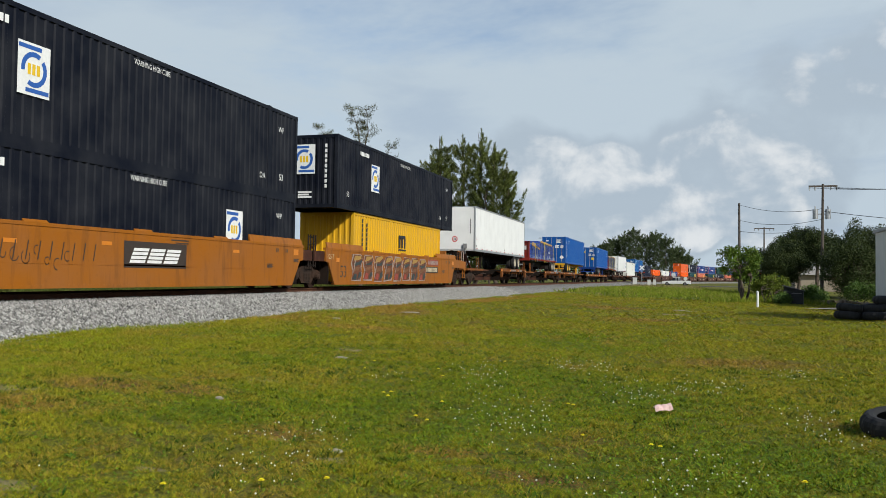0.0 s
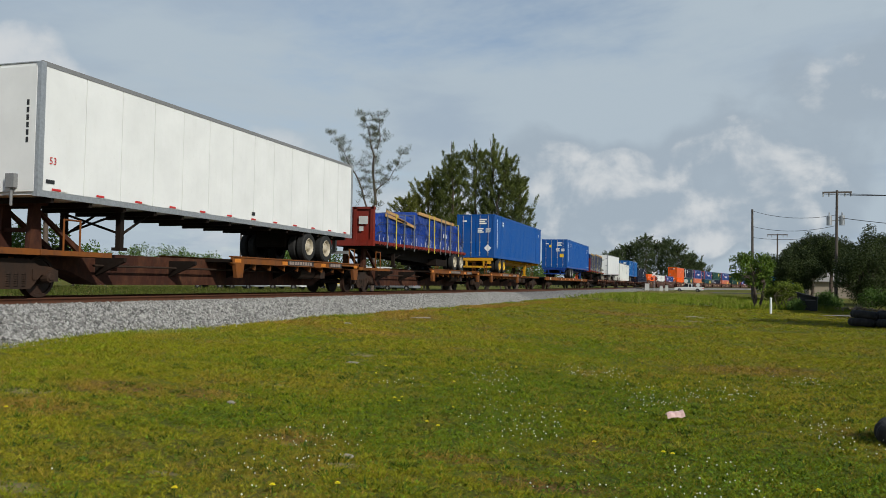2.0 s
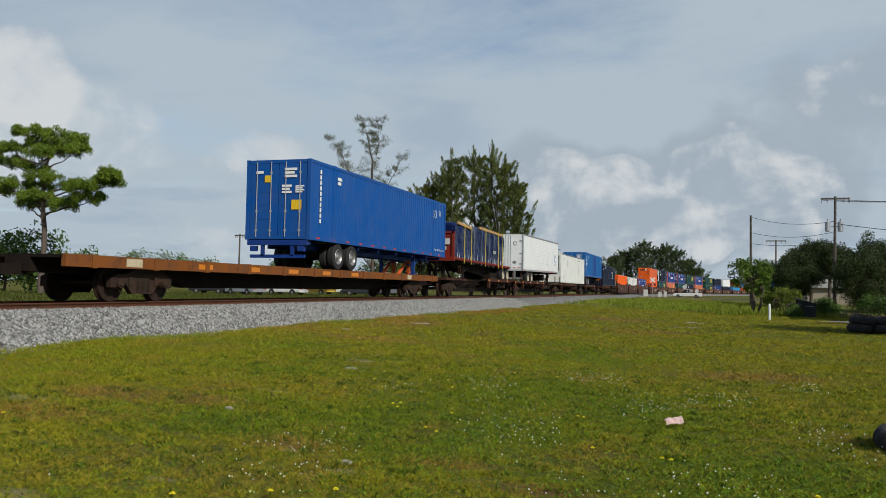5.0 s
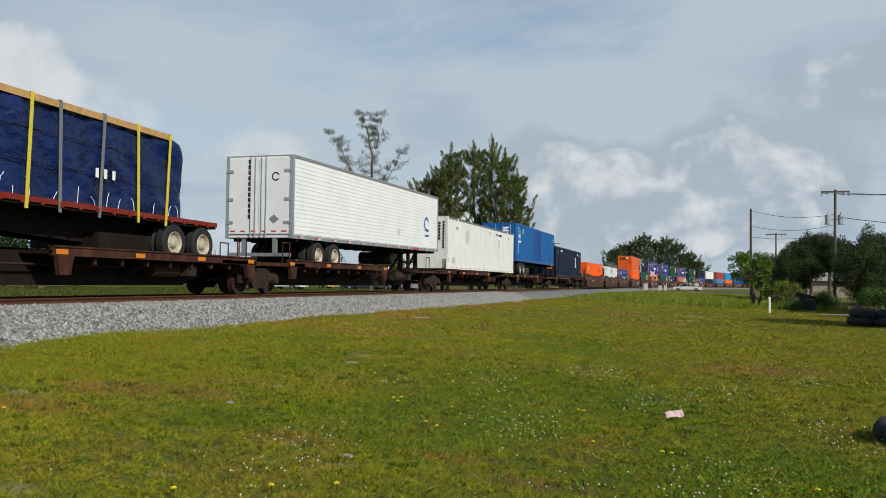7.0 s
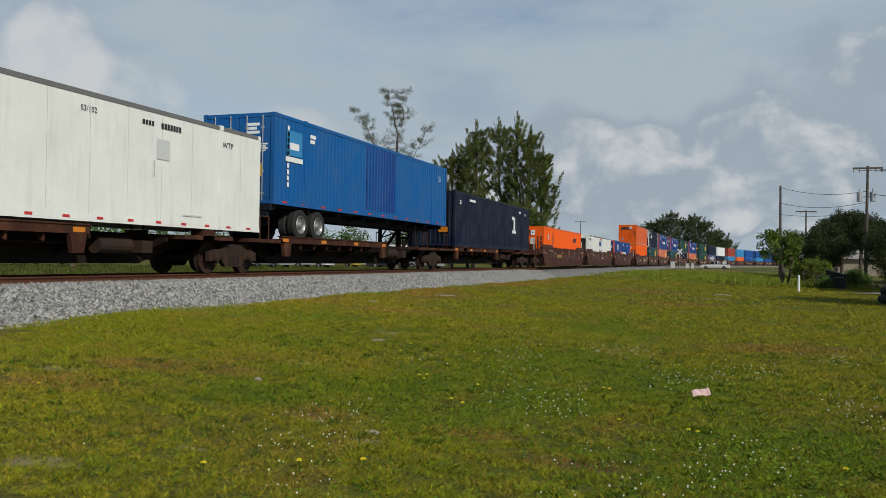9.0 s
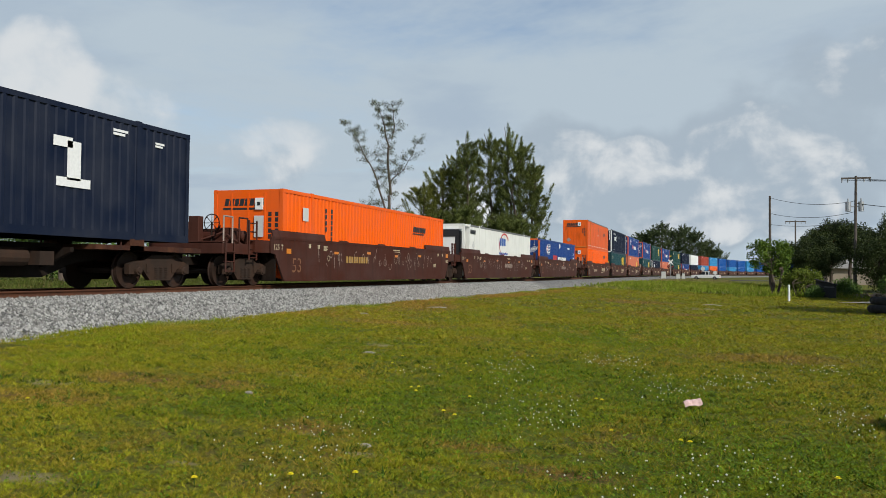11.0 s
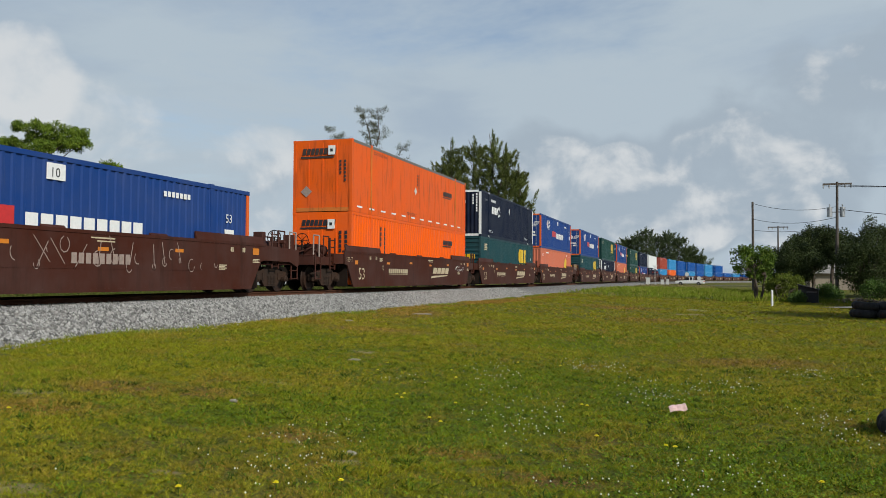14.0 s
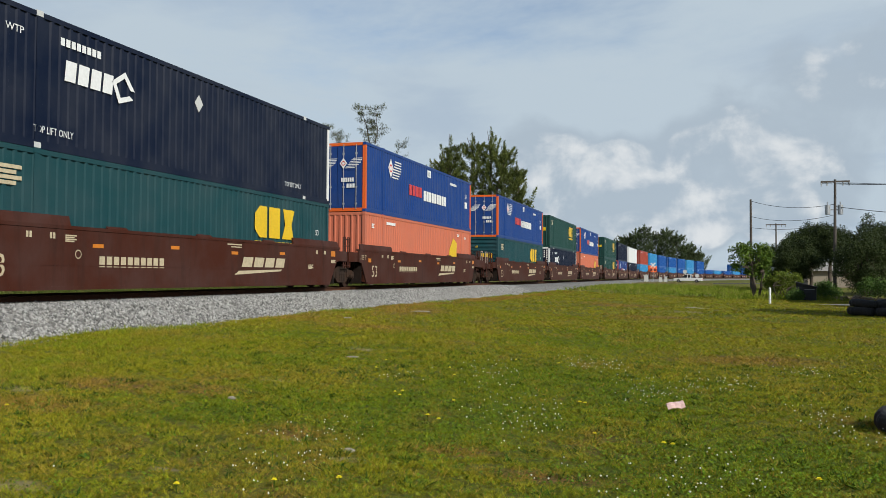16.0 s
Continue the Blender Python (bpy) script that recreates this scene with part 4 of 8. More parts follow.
def dress_well(car, h, tint, extra):
    x = 1.394
    tan = tint == "well_tan"
    ink = M["mark_dark"] if tan else M["cream"]
    rng = random.Random(extra)
    e = h - 0.95
    y = -e + 0.75
    lettering("53", 0.68, (x, y + 0.55, 0.42), M["sand_faded"] if extra in (1, 2, 3) else ink, car)
    lettering("125 T", 0.26, (x + 0.0, -e + 0.12, 1.12), M["cream"], car)
    for r in [rect(y + 0.2, 1.02, 0.30, 0.16), rect(e - 0.75, 1.18, 0.36, 0.2)] + [rect(-e + 4.4 + k * 2.9, 1.08 + (0.06 if k % 2 else 0), 0.36, 0.09) for k in range(4)]:
        shapes("reflector", [r], (x, 0, 0), M["mark_orange"], car, label="dull orange reflective patch")
    fine = []
    for yy in (y + 1.7, y + 2.35, e - 2.0, e - 1.35):
        fine += blocks(yy, 1.24, 0.18, 0.13, 2, 0.3)
    fine += bars(y + 2.8, 1.31, 0.34, 0.03, 4) + bars(e - 2.6, 0.82, 0.4, 0.03, 4) + bars(1.1, 1.36, 0.8, 0.035, 1) + bars(1.3, 1.29, 0.6, 0.03, 1)
    fine += bars(e - 0.75, 1.02, 0.4, 0.03, 3)
    shapes("stencil_marks", fine, (x, 0, 0), ink, car)
    shapes("ring_mark", arc_band(y + 3.2, 0.92, 0.09, 0.02, 0, 360), (x, 0, 0), ink, car)
    if tan:
        return
    if extra in (1, 2, 3):  # older car, sprayed over
        marks = []
        px = -e + 3.2
        while px < e - 2.5:
            r = rng.uniform(0.07, 0.19)
            marks += arc_band(px, rng.uniform(0.72, 1.2), r, 0.025, rng.uniform(0, 200), rng.uniform(220, 420), 8, 0.8)
            if rng.random() < 0.7:
                a = rng.uniform(-0.5, 0.5)
                yy = rng.uniform(0.55, 0.9)
                marks.append([(px, yy), (px + 0.025, yy), (px + 0.025 + a, yy + 0.55), (px + a, yy + 0.55)])
            px += rng.uniform(0.28, 0.75)
        shapes("scrawl", marks, (x + 0.002, 0, 0), M["scrawl"], car, label="pale sprayed scrawl")
        shapes("number_bars", blocks(-e + 5.4 if extra == 1 else 0.5, 0.78, 2.0, 0.24, 9), (x + 0.001, 0, 0), M["sand_mark"] if extra == 1 else M["scrawl"], car)
    else:  # newer car with the owner's mark as plain slanted blocks over a swoosh
        mark = blocks(1.9, 0.72, 2.7, 0.30, 4, 0.16, 0.35) + [[(1.5, 0.48), (1.75, 0.60), (4.4, 0.66), (4.3, 0.60)]]
        shapes("owner_mark", mark, (x + 0.001, 0, 0), M["cream"], car, label="cream block mark over a swoosh")
        shapes("number_bars", blocks(-4.25, 0.64, 2.45, 0.25, 10), (x + 0.001, 0, 0), M["cream"], car)
        if extra == 4:
            marks = []
            for k in range(7):
                marks += arc_band(e - 2.9 + 0.22 * k, 1.0 + 0.05 * (k % 2), 0.11, 0.03, 40 * k, 40 * k + 210, 7)
            shapes("scrawl", marks, (x + 0.002, 0, 0), M["white"], car, label="white sprayed scrawl")


def spine_unit(u0, u1, tint, label, plat, hitch=None, first=False, last=False, pads=()):
    """One unit of a spine car: a deep centre beam, a wheel platform along plat, a hitch stand at hitch."""
    uc, h = (u0 + u1) / 2, (u1 - u0) / 2
    car = tagged(new("spine_car"), label, "spine car", "spine cars of the train")
    main = M[tint]
    bm = bmesh.new()
    prism_x(bm, [(-h + 0.2, 0.82), (-h + 2.2, 0.62), (-h + 3.2, 0.28), (h - 3.2, 0.28), (h - 2.2, 0.62), (h - 0.2, 0.82), (h - 0.2, 1.05), (-h + 0.2, 1.05)], -0.36, 0.36)
    part("centre_beam", bm, M["under"] if tint == "spine_brown" else M["spine_brown"], car)
    for s in (-1, 1):
        for w in (-1, 1):
            y0, y1 = sorted((w * (h - 0.4), w * (h - 2.6)))
            bm = bmesh.new()
            box(bm, min(s * 0.36, s * 1.3), max(s * 0.36, s * 1.3), y0, y1, 0.93, 1.04)
            part("end_deck", bm, main, car)
        for k in range(5):
            y = -h + 3.2 + k * (2 * h - 6.4) / 4
            bm = bmesh.new()
            prism_y(bm, [(s * 0.36, 0.5), (s * 0.36, 0.95), (s * 1.2, 0.95), (s * 1.2, 0.85)], y - 0.05, y + 0.05)
            part("outrigger", bm, M["under"], car)
    p0, p1 = plat[0] - uc, plat[1] - uc
    bm = bmesh.new()
    box(bm, -1.28, 1.28, p0, p1, 0.98, 1.06)
    part("wheel_deck", bm, M["under"], car)
    for s in (-1, 1):
        bm = bmesh.new()
        x0, x1 = sorted((s * 1.22, s * 1.30))
        box(bm, x0, x1, p0, p1, 0.94, 1.15)
        box(bm, min(s * 1.16, s * 1.33), max(s * 1.16, s * 1.33), p0, p1, 1.13, 1.165)
        n = int((p1 - p0) / 0.95)
        for k in range(n):
            y = p0 + 0.5 + k * 0.95
            prism_y(bm, [(s * 1.22, 0.94), (s * 0.80, 0.94), (s * 1.20, 0.76)], y - 0.03, y + 0.03)
        for y in (p0 + 0.12, p1 - 0.6):
            prism_x(bm, [(y, 0.94), (y + 0.5, 0.94), (y + 0.42, 0.52), (y + 0.1, 0.52)], x0 - 0.02, x1 + 0.02)
        part("deck_edge", bm, main, car)
    for k in range(4):
        shapes("reflector", [rect(p0 + 0.1 + (p1 - p0 - 0.6) * k / 3, 0.975, 0.36, 0.11)], (1.305, 0, 0), M["mark_orange"], car, label="dull orange reflective patch")
    if tint == "spine_rust":
        shapes("plate", [rect(p0 + 3.4, 0.965, 1.9, 0.16), rect(p0 + 6.6, 0.965, 1.1, 0.16)], (1.304, 0, 0), M["mark_black"], car, label="black number plates")
        shapes("number_bars", blocks(p0 + 3.5, 0.99, 1.7, 0.11, 9) + blocks(p0 + 6.7, 0.99, 0.9, 0.11, 6), (1.308, 0, 0), M["scrawl"], car)
    if hitch is not None:
        hy, hz, way = hitch[0] - uc, hitch[1], hitch[2]
        hm = M["under"] if tint != "spine_rust" else M["spine_brown"]
        for x in (-0.42, 0.42):
            stand = bmesh.new()
            prism_x(stand, [(hy - 0.18, 1.04), (hy + 0.18, 1.04), (hy + 0.11, hz), (hy - 0.11, hz)], x - 0.07, x + 0.07)
            part("hitch_leg", stand, hm, car)
            stand = bmesh.new()
            prism_x(stand, [(hy + way * 1.35, 1.04), (hy + way * 1.6, 1.04), (hy + way * 0.12, hz - 0.1), (hy, hz - 0.1)], x - 0.05, x + 0.05)
            part("hitch_strut", stand, hm, car)
        stand = bmesh.new()
        box(stand, -0.5, 0.5, hy - 0.32, hy + 0.32, hz, hz + 0.10)
        part("hitch_plate", stand, hm, car)
        stand = bmesh.new()
        box(stand, -0.42, 0.42, hy - 0.08, hy + 0.08, 1.45, 1.55)
        part("hitch_brace", stand, hm, car)
    for y in pads:
        for s in (-1, 1):
            bm = bmesh.new()
            box(bm, min(s * 0.9, s * 1.3), max(s * 0.9, s * 1.3), y - uc - 0.25, y - uc + 0.25, 0.93, 1.20)
            part("box_pedestal", bm, main, car)
    for w in (-1, 1):
        end_gear_low(car, w * (h - 1.4), main)
    bm = bmesh.new()
    rod(bm, (0.75, h - 5.2, 0.72), (0.75, h - 4.1, 0.72), 0.20, seg=14)
    box(bm, 0.45, 1.1, h - 4.0, h - 3.6, 0.55, 0.85)
    rod(bm, (0.6, -h + 2.8, 0.75), (0.6, h - 2.8, 0.75), 0.03, seg=6)
    part("brake_gear", bm, M["bogie"], car)
    if first:
        bogie(car, -h)
        coupler(car, -h - 0.9, -1)
        bm = bmesh.new()
        box(bm, -1.28, 1.28, -h - 1.4, -h + 0.6, 0.92, 1.05)
        box(bm, -0.4, 0.4, -h - 1.2, -h + 0.6, 0.66, 0.95)
        part("end_sill", bm, main, car)
        brake_wheel(car, -h - 0.8)
    bogie(car, h)
    if last:
        coupler(car, h + 0.9, 1)
        bm = bmesh.new()
        box(bm, -1.28, 1.28, h - 0.6, h + 1.4, 0.92, 1.05)
        box(bm, -0.4, 0.4, h - 0.6, h + 1.2, 0.66, 0.95)
        part("end_sill", bm, main, car)
    return rides(car, uc)


def end_gear_low(car, y, mat):
    for x in (-1.2, 1.2):
        bm = bmesh.new()
        rod(bm, (x, y - 0.25, 1.04), (x, y - 0.25, 1.75), 0.022, seg=6)
        rod(bm, (x, y + 0.25, 1.04), (x, y + 0.25, 1.75), 0.022, seg=6)
        rod(bm, (x, y - 0.25, 1.73), (x, y + 0.25, 1.73), 0.022, seg=6)
        part("grab_iron", bm, mat, car)


def flat_car(u0, u1, label):
    """A flat car with its own two bogies, decked from end to end."""
    uc, h = (u0 + u1) / 2, (u1 - u0) / 2
    car = tagged(new("flat_car"), label, "flat car", "flat cars of the train")
    L = h + 3.0
    for s in (-1, 1):
        bm = bmesh.new()
        x0, x1 = sorted((s * 1.22, s * 1.34))
        box(bm, x0, x1, -L, L, 0.82, 1.10)
        for k in range(12):
            y = -L + 0.9 + k * (2 * L - 1.8) / 11
            box(bm, min(s * 1.2, s * 1.37), max(s * 1.2, s * 1.37), y - 0.09, y + 0.09, 0.80, 1.11)
        part("side_sill", bm, M["spine_rust"], car)
    bm = bmesh.new()
    box(bm, -1.24, 1.24, -L, L, 1.02, 1.09)
    prism_x(bm, [(-L, 0.7), (-h + 1.5, 0.62), (-h + 3.5, 0.35), (h - 3.5, 0.35), (h - 1.5, 0.62), (L, 0.7), (L, 1.02), (-L, 1.02)], -0.35, 0.35)
    part("deck", bm, M["under"], car)
    shapes("panel_marks", [rect(L - 4.7, 0.86, 0.55, 0.2), rect(-L + 2.0, 0.86, 0.6, 0.2)], (1.342, 0, 0), M["cream"], car)
    shapes("panel_marks", [rect(-L + 5 + 2.6 * k, 0.88, 0.7, 0.14) for k in range(5)], (1.342, 0, 0), M["mark_orange"], car)
    bm = bmesh.new()
    hy = L - 2.0
    for x in (-0.4, 0.4):
        prism_x(bm, [(hy - 0.15, 1.08), (hy + 0.15, 1.08), (hy + 0.1, 2.1), (hy - 0.1, 2.1)], x - 0.06, x + 0.06)
        prism_x(bm, [(hy - 1.7, 1.08), (hy - 1.4, 1.08), (hy, 1.95), (hy - 0.12, 1.95)], x - 0.05, x + 0.05)
    box(bm, -0.5, 0.5, hy - 0.3, hy + 0.3, 2.05, 2.13)
    part("hitch_stand", bm, M["orange_steel"], car, "faded red folding hitch stand")
    brake_wheel(car, L - 0.7)
    for y in (-h, h):
        bogie(car, y)
    for w in (-1, 1):
        coupler(car, w * (L - 0.2), w)
    return rides(car, uc)


# ---------------------------------------------------------------- train: boxes


def corrugated(bm, x, y0, y1, z0, z1, out, depth=0.035, period=0.278):
    """A pressed steel side in the plane x, ribs facing out (+1 or -1)."""
    n = max(1, round((y1 - y0) / period))
    p = (y1 - y0) / n
    ys = []
    for i in range(n):
        a = y0 + i * p
        ys += [(a, 0), (a + 0.26 * p, 0), (a + 0.38 * p, depth), (a + 0.88 * p, depth)]
    ys.append((y1, 0))
    lo = [bm.verts.new((x - out * d, y, z0)) for y, d in ys]
    hi = [bm.verts.new((x - out * d, y, z1)) for y, d in ys]
    for i in range(len(ys) - 1):
        f = (lo[i], lo[i + 1], hi[i + 1], hi[i])
        bm.faces.new(f if out > 0 else f[::-1])


def corrugated_end(bm, y, x0, x1, z0, z1, out, depth=0.04, period=0.27, level=False):
    if level:
        n = max(1, round((z1 - z0) / period))
        p = (z1 - z0) / n
        zs = []
        for i in range(n):
            a = z0 + i * p
            zs += [(a, 0), (a + 0.3 * p, 0), (a + 0.42 * p, depth), (a + 0.88 * p, depth)]
        zs.append((z1, 0))
        lo = [bm.verts.new((x0, y - out * d, z)) for z, d in zs]
        hi = [bm.verts.new((x1, y - out * d, z)) for z, d in zs]
        flip = out > 0
    else:
        n = max(1, round((x1 - x0) / period))
        p = (x1 - x0) / n
        xs = []
        for i in range(n):
            a = x0 + i * p
            xs += [(a, 0), (a + 0.26 * p, 0), (a + 0.38 * p, depth), (a + 0.88 * p, depth)]
        xs.append((x1, 0))
        lo = [bm.verts.new((x, y - out * d, z0)) for x, d in xs]
        hi = [bm.verts.new((x, y - out * d, z1)) for x, d in xs]
        flip = out > 0
    for i in range(len(lo) - 1):
        f = (lo[i], lo[i + 1], hi[i + 1], hi[i])
        bm.faces.new(f[::-1] if flip else f)


def container(u0, u1, z0, z1, tint, label, ends=("front", "front"), posts=True, smoothed=False, post_tint=None, half=W, name="shipping_container", inset=2.0, level=False, corner=None, depth=0.032):
    """A steel box between u0 and u1; ends: what its near and its far end show (doors or a front wall)."""
    uc, h = (u0 + u1) / 2, (u1 - u0) / 2
    ob = tagged(new(name), label, "container", "containers on the train")
    m, pm = M[tint], M[post_tint or tint]
    bm = bmesh.new()
    box(bm, -half + 0.06, half - 0.06, -h + 0.08, h - 0.08, z0 + 0.12, z1 - 0.02)
    part("box_body", bm, m, ob)
    spans = [(-h + 0.10, h - 0.10)]
    if posts:
        spans = [(-h + 0.10, -h + inset - 0.06), (-h + inset + 0.06, h - inset - 0.06), (h - inset + 0.06, h - 0.10)]
    for s in (-1, 1):
        for a, b in spans:
            if smoothed:
                x0, x1 = sorted((s * (half - 0.05), s * (half - 0.010)))
                n = max(1, round((b - a) / 1.22))
                for k in range(n):
                    ya, yb = a + (b - a) * k / n, a + (b - a) * (k + 1) / n
                    bm = bmesh.new()
                    box(bm, x0, x1, ya + 0.008, yb - 0.008, z0 + 0.16, z1 - 0.10)
                    part("side_panel", bm, m, ob)
            else:
                bm = bmesh.new()
                corrugated(bm, s * (half - 0.004), a, b, z0 + 0.17, z1 - 0.10, s, depth)
                part("side_panel", bm, m, ob)
        for nm, za, zb in (("top_rail", z1 - 0.11, z1), ("bottom_rail", z0, z0 + 0.18)):
            bm = bmesh.new()
            x0, x1 = sorted((s * (half - 0.09), s * (half + 0.002)))
            box(bm, x0, x1, -h + 0.05, h - 0.05, za, zb)
            part(nm, bm, M["roof_rail"] if smoothed and nm == "top_rail" else m, ob)
        if posts:
            for y in (-h + inset, h - inset):
                bm = bmesh.new()
                x0, x1 = sorted((s * (half - 0.08), s * (half + 0.008)))
                box(bm, x0, x1, y - 0.07, y + 0.07, z0 + 0.02, z1 + 0.012)
                part("lifting_post", bm, M["post_rusty"] if tint == "orange_worn" else m, ob)
                for z in (z0 + 0.005, z1 - 0.10):
                    bm = bmesh.new()
                    box(bm, x0 - 0.004, x1 + 0.006, y - 0.09, y + 0.09, z, z + 0.12)
                    part("corner_casting", bm, M["ghost"] if corner else m, ob)
    for w, kind in zip((-1, 1), ends):
        y = w * h
        for s in (-1, 1):
            bm = bmesh.new()
            x0, x1 = sorted((s * (half - 0.13), s * (half + 0.004)))
            y0, y1 = sorted((y, y - w * 0.13))
            box(bm, x0, x1, y0, y1, z0 + 0.08, z1 - 0.06)
            part("corner_post", bm, pm, ob)
            for z in (z0, z1 - 0.118):
                bm = bmesh.new()
                box(bm, x0 - 0.006 if s < 0 else x0, x1 if s < 0 else x1 + 0.006, y0 - (0.006 if w < 0 else 0), y1 + (0.006 if w > 0 else 0), z, z + 0.122)
                part("corner_casting", bm, m, ob)
        y0, y1 = sorted((y - w * 0.02, y - w * 0.10))
        for nm, za, zb in (("end_header", z1 - 0.13, z1 - 0.004), ("end_sill", z0 + 0.02, z0 + 0.16)):
            bm = bmesh.new()
            box(bm, -half + 0.1, half - 0.1, y0, y1, za, zb)
            part(nm, bm, pm if post_tint else m, ob)
        if kind == "doors":
            for s in (-1, 1):
                bm = bmesh.new()
                x0, x1 = sorted((s * 0.012, s * (half - 0.14)))
                y0, y1 = sorted((y - w * 0.03, y - w * 0.07))
                box(bm, x0, x1, y0, y1, z0 + 0.17, z1 - 0.14)
                door = part("door", bm, m, ob)
                n = 5
                for k in range(n):
                    bm = bmesh.new()
                    za = z0 + 0.24 + k * (z1 - z0 - 0.42) / n
                    ya, yb = sorted((y - w * 0.022, y - w * 0.04))
                    box(bm, x0 + 0.07, x1 - 0.07, ya, yb, za, za + 0.36 * (z1 - z0) / 2.9)
                    part("door_panel", bm, m, door)
                for k in (0.25, 0.75):
                    bm = bmesh.new()
                    x = x0 + (x1 - x0) * k
                    rod(bm, (x, y - w * 0.005, z0 + 0.10), (x, y - w * 0.005, z1 - 0.08), 0.019, seg=7)
                    for z in (z0 + 0.3, z0 + 1.0, z1 - 0.5):
                        box(bm, x - 0.05, x + 0.05, min(y, y - w * 0.03), max(y, y - w * 0.03), z, z + 0.07)
                    part("lock_rod", bm, M["metal_grey"], door)
        elif kind == "smooth":
            bm = bmesh.new()
            y0, y1 = sorted((y - w * 0.02, y - w * 0.09))
            box(bm, -half + 0.13, half - 0.13, y0, y1, z0 + 0.16, z1 - 0.13)
            for k in (-0.62, 0, 0.62):
                ya, yb = sorted((y - w * 0.02, y - w * 0.005))
                box(bm, k - 0.03, k + 0.03, ya, yb, z0 + 0.16, z1 - 0.13)
            part("front_wall", bm, m, ob)
        else:
            bm = bmesh.new()
            corrugated_end(bm, y - w * 0.015, -half + 0.13, half - 0.13, z0 + 0.16, z1 - 0.13, w, level=level)
            part("front_wall", bm, m, ob)
    bm = bmesh.new()
    box(bm, -half + 0.08, half - 0.08, -h + 0.08, h - 0.08, z1 - 0.04, z1 - 0.012)
    part("roof", bm, m, ob)
    return rides(ob, uc)


def tyre_mesh(rim):
    bm = bmesh.new()
    lathe_x(bm, [(-0.13, 0.30), (-0.14, 0.46), (-0.10, 0.50), (0.10, 0.50), (0.14, 0.46), (0.13, 0.30), (0.0, 0.29), (-0.13, 0.30)], 0, 0, 28, False)
    t = finish(bm, "tyre", M["rubber"])
    bm = bmesh.new()
    lathe_x(bm, [(-0.02, 0.05), (-0.02, 0.24), (0.06, 0.285), (0.13, 0.305), (0.145, 0.29), (0.10, 0.255), (0.055, 0.235), (0.050, 0.15), (0.115, 0.12), (0.15, 0.07), (0.15, 0.01)], 0, 0, 24)
    for k in range(8):
        a = radians(45 * k)
        rod(bm, (0.05, 0.145 * math.cos(a), 0.145 * math.sin(a)), (0.075, 0.145 * math.cos(a), 0.145 * math.sin(a)), 0.018, seg=6)
    r = finish(bm, "rim", M[rim])
    return t, r


TYRES = {}


def road_wheels(parent, ys, z, rim):
    """Twin tyres on both sides of each axle."""
    if rim not in TYRES:
        TYRES[rim] = tyre_mesh(rim)
    t, r = TYRES[rim]
    for y in ys:
        for s in (-1, 1):
            for x, with_rim in ((1.13, True), (0.80, False)):
                w = new("wheel", t)
                w.parent = parent
                w.matrix_local = pose(s * x, y, z, 0, 0, 0 if s > 0 else 180)
                if with_rim:
                    q = new("rim", r)
                    q.parent = w
        bm = bmesh.new()
        rod(bm, (-0.9, y, z), (0.9, y, z), 0.08)
        part("axle", bm, M["under"], parent)


def landing_legs(ob, y, z0, z1, tint):
    bm = bmesh.new()
    for x in (-0.85, 0.85):
        box(bm, x - 0.07, x + 0.07, y - 0.07, y + 0.07, z0 + 0.1, z1)
        box(bm, x - 0.13, x + 0.13, y - 0.13, y + 0.13, z0 + 0.03, z0 + 0.11)
    rod(bm, (-0.85, y, z0 + 0.45), (0.85, y, z1 - 0.05), 0.03)
    rod(bm, (0.85, y, z0 + 0.45), (-0.85, y, z1 - 0.05), 0.03)
    rod(bm, (0.85, y, z0 + 0.4), (0.85, y + 1.1, z1), 0.035)
    rod(bm, (-0.85, y, z0 + 0.4), (-0.85, y + 1.1, z1), 0.035)
    part("landing_leg", bm, M[tint], ob)


def chassis(u0, u1, z, wheels, legs, tint, rim, wheel_z, deck_z, label, near_rear):
    """A skeleton trailer under a box: two beams, cross members, wheels, legs and a rear bumper."""
    uc, h = (u0 + u1) / 2, (u1 - u0) / 2
    ob = tagged(new("container_chassis"), label, "trailer chassis")
    bm = bmesh.new()
    for x in (-0.45, 0.45):
        box(bm, x - 0.06, x + 0.06, -h + 0.3, h - 0.3, z - 0.32, z - 0.01)
    for k in range(8):
        y = -h + 0.4 + k * (2 * h - 0.8) / 7
        box(bm, -1.15, 1.15, y - 0.06, y + 0.06, z - 0.16, z - 0.012)
    part("beam", bm, M[tint], ob)
    r = -1 if near_rear else 1
    bm = bmesh.new()
    y = r * (h - 0.12)
    box(bm, -1.2, 1.2, y - 0.08, y + 0.08, z - 0.2, z - 0.01)
    box(bm, -1.1, 1.1, y - 0.05, y + 0.05, z - 0.66, z - 0.54)
    for x in (-0.6, 0.6):
        box(bm, x - 0.06, x + 0.06, y - 0.05, y + 0.05, z - 0.6, z - 0.15)
        box(bm, x * 1.6 - 0.12, x * 1.6 + 0.12, y - 0.09, y + 0.09, z - 0.42, z - 0.22)
    part("rear_bumper", bm, M[tint], ob)
    bm = bmesh.new()
    for w in wheels:
        box(bm, -0.55, 0.55, w - uc - 0.35, w - uc + 0.35, wheel_z - 0.05, z - 0.3)
    part("suspension", bm, M["under"], ob)
    road_wheels(ob, [w - uc for w in wheels], wheel_z, rim)
    landing_legs(ob, legs - uc, deck_z, z - 0.05, tint)
    return rides(ob, uc)


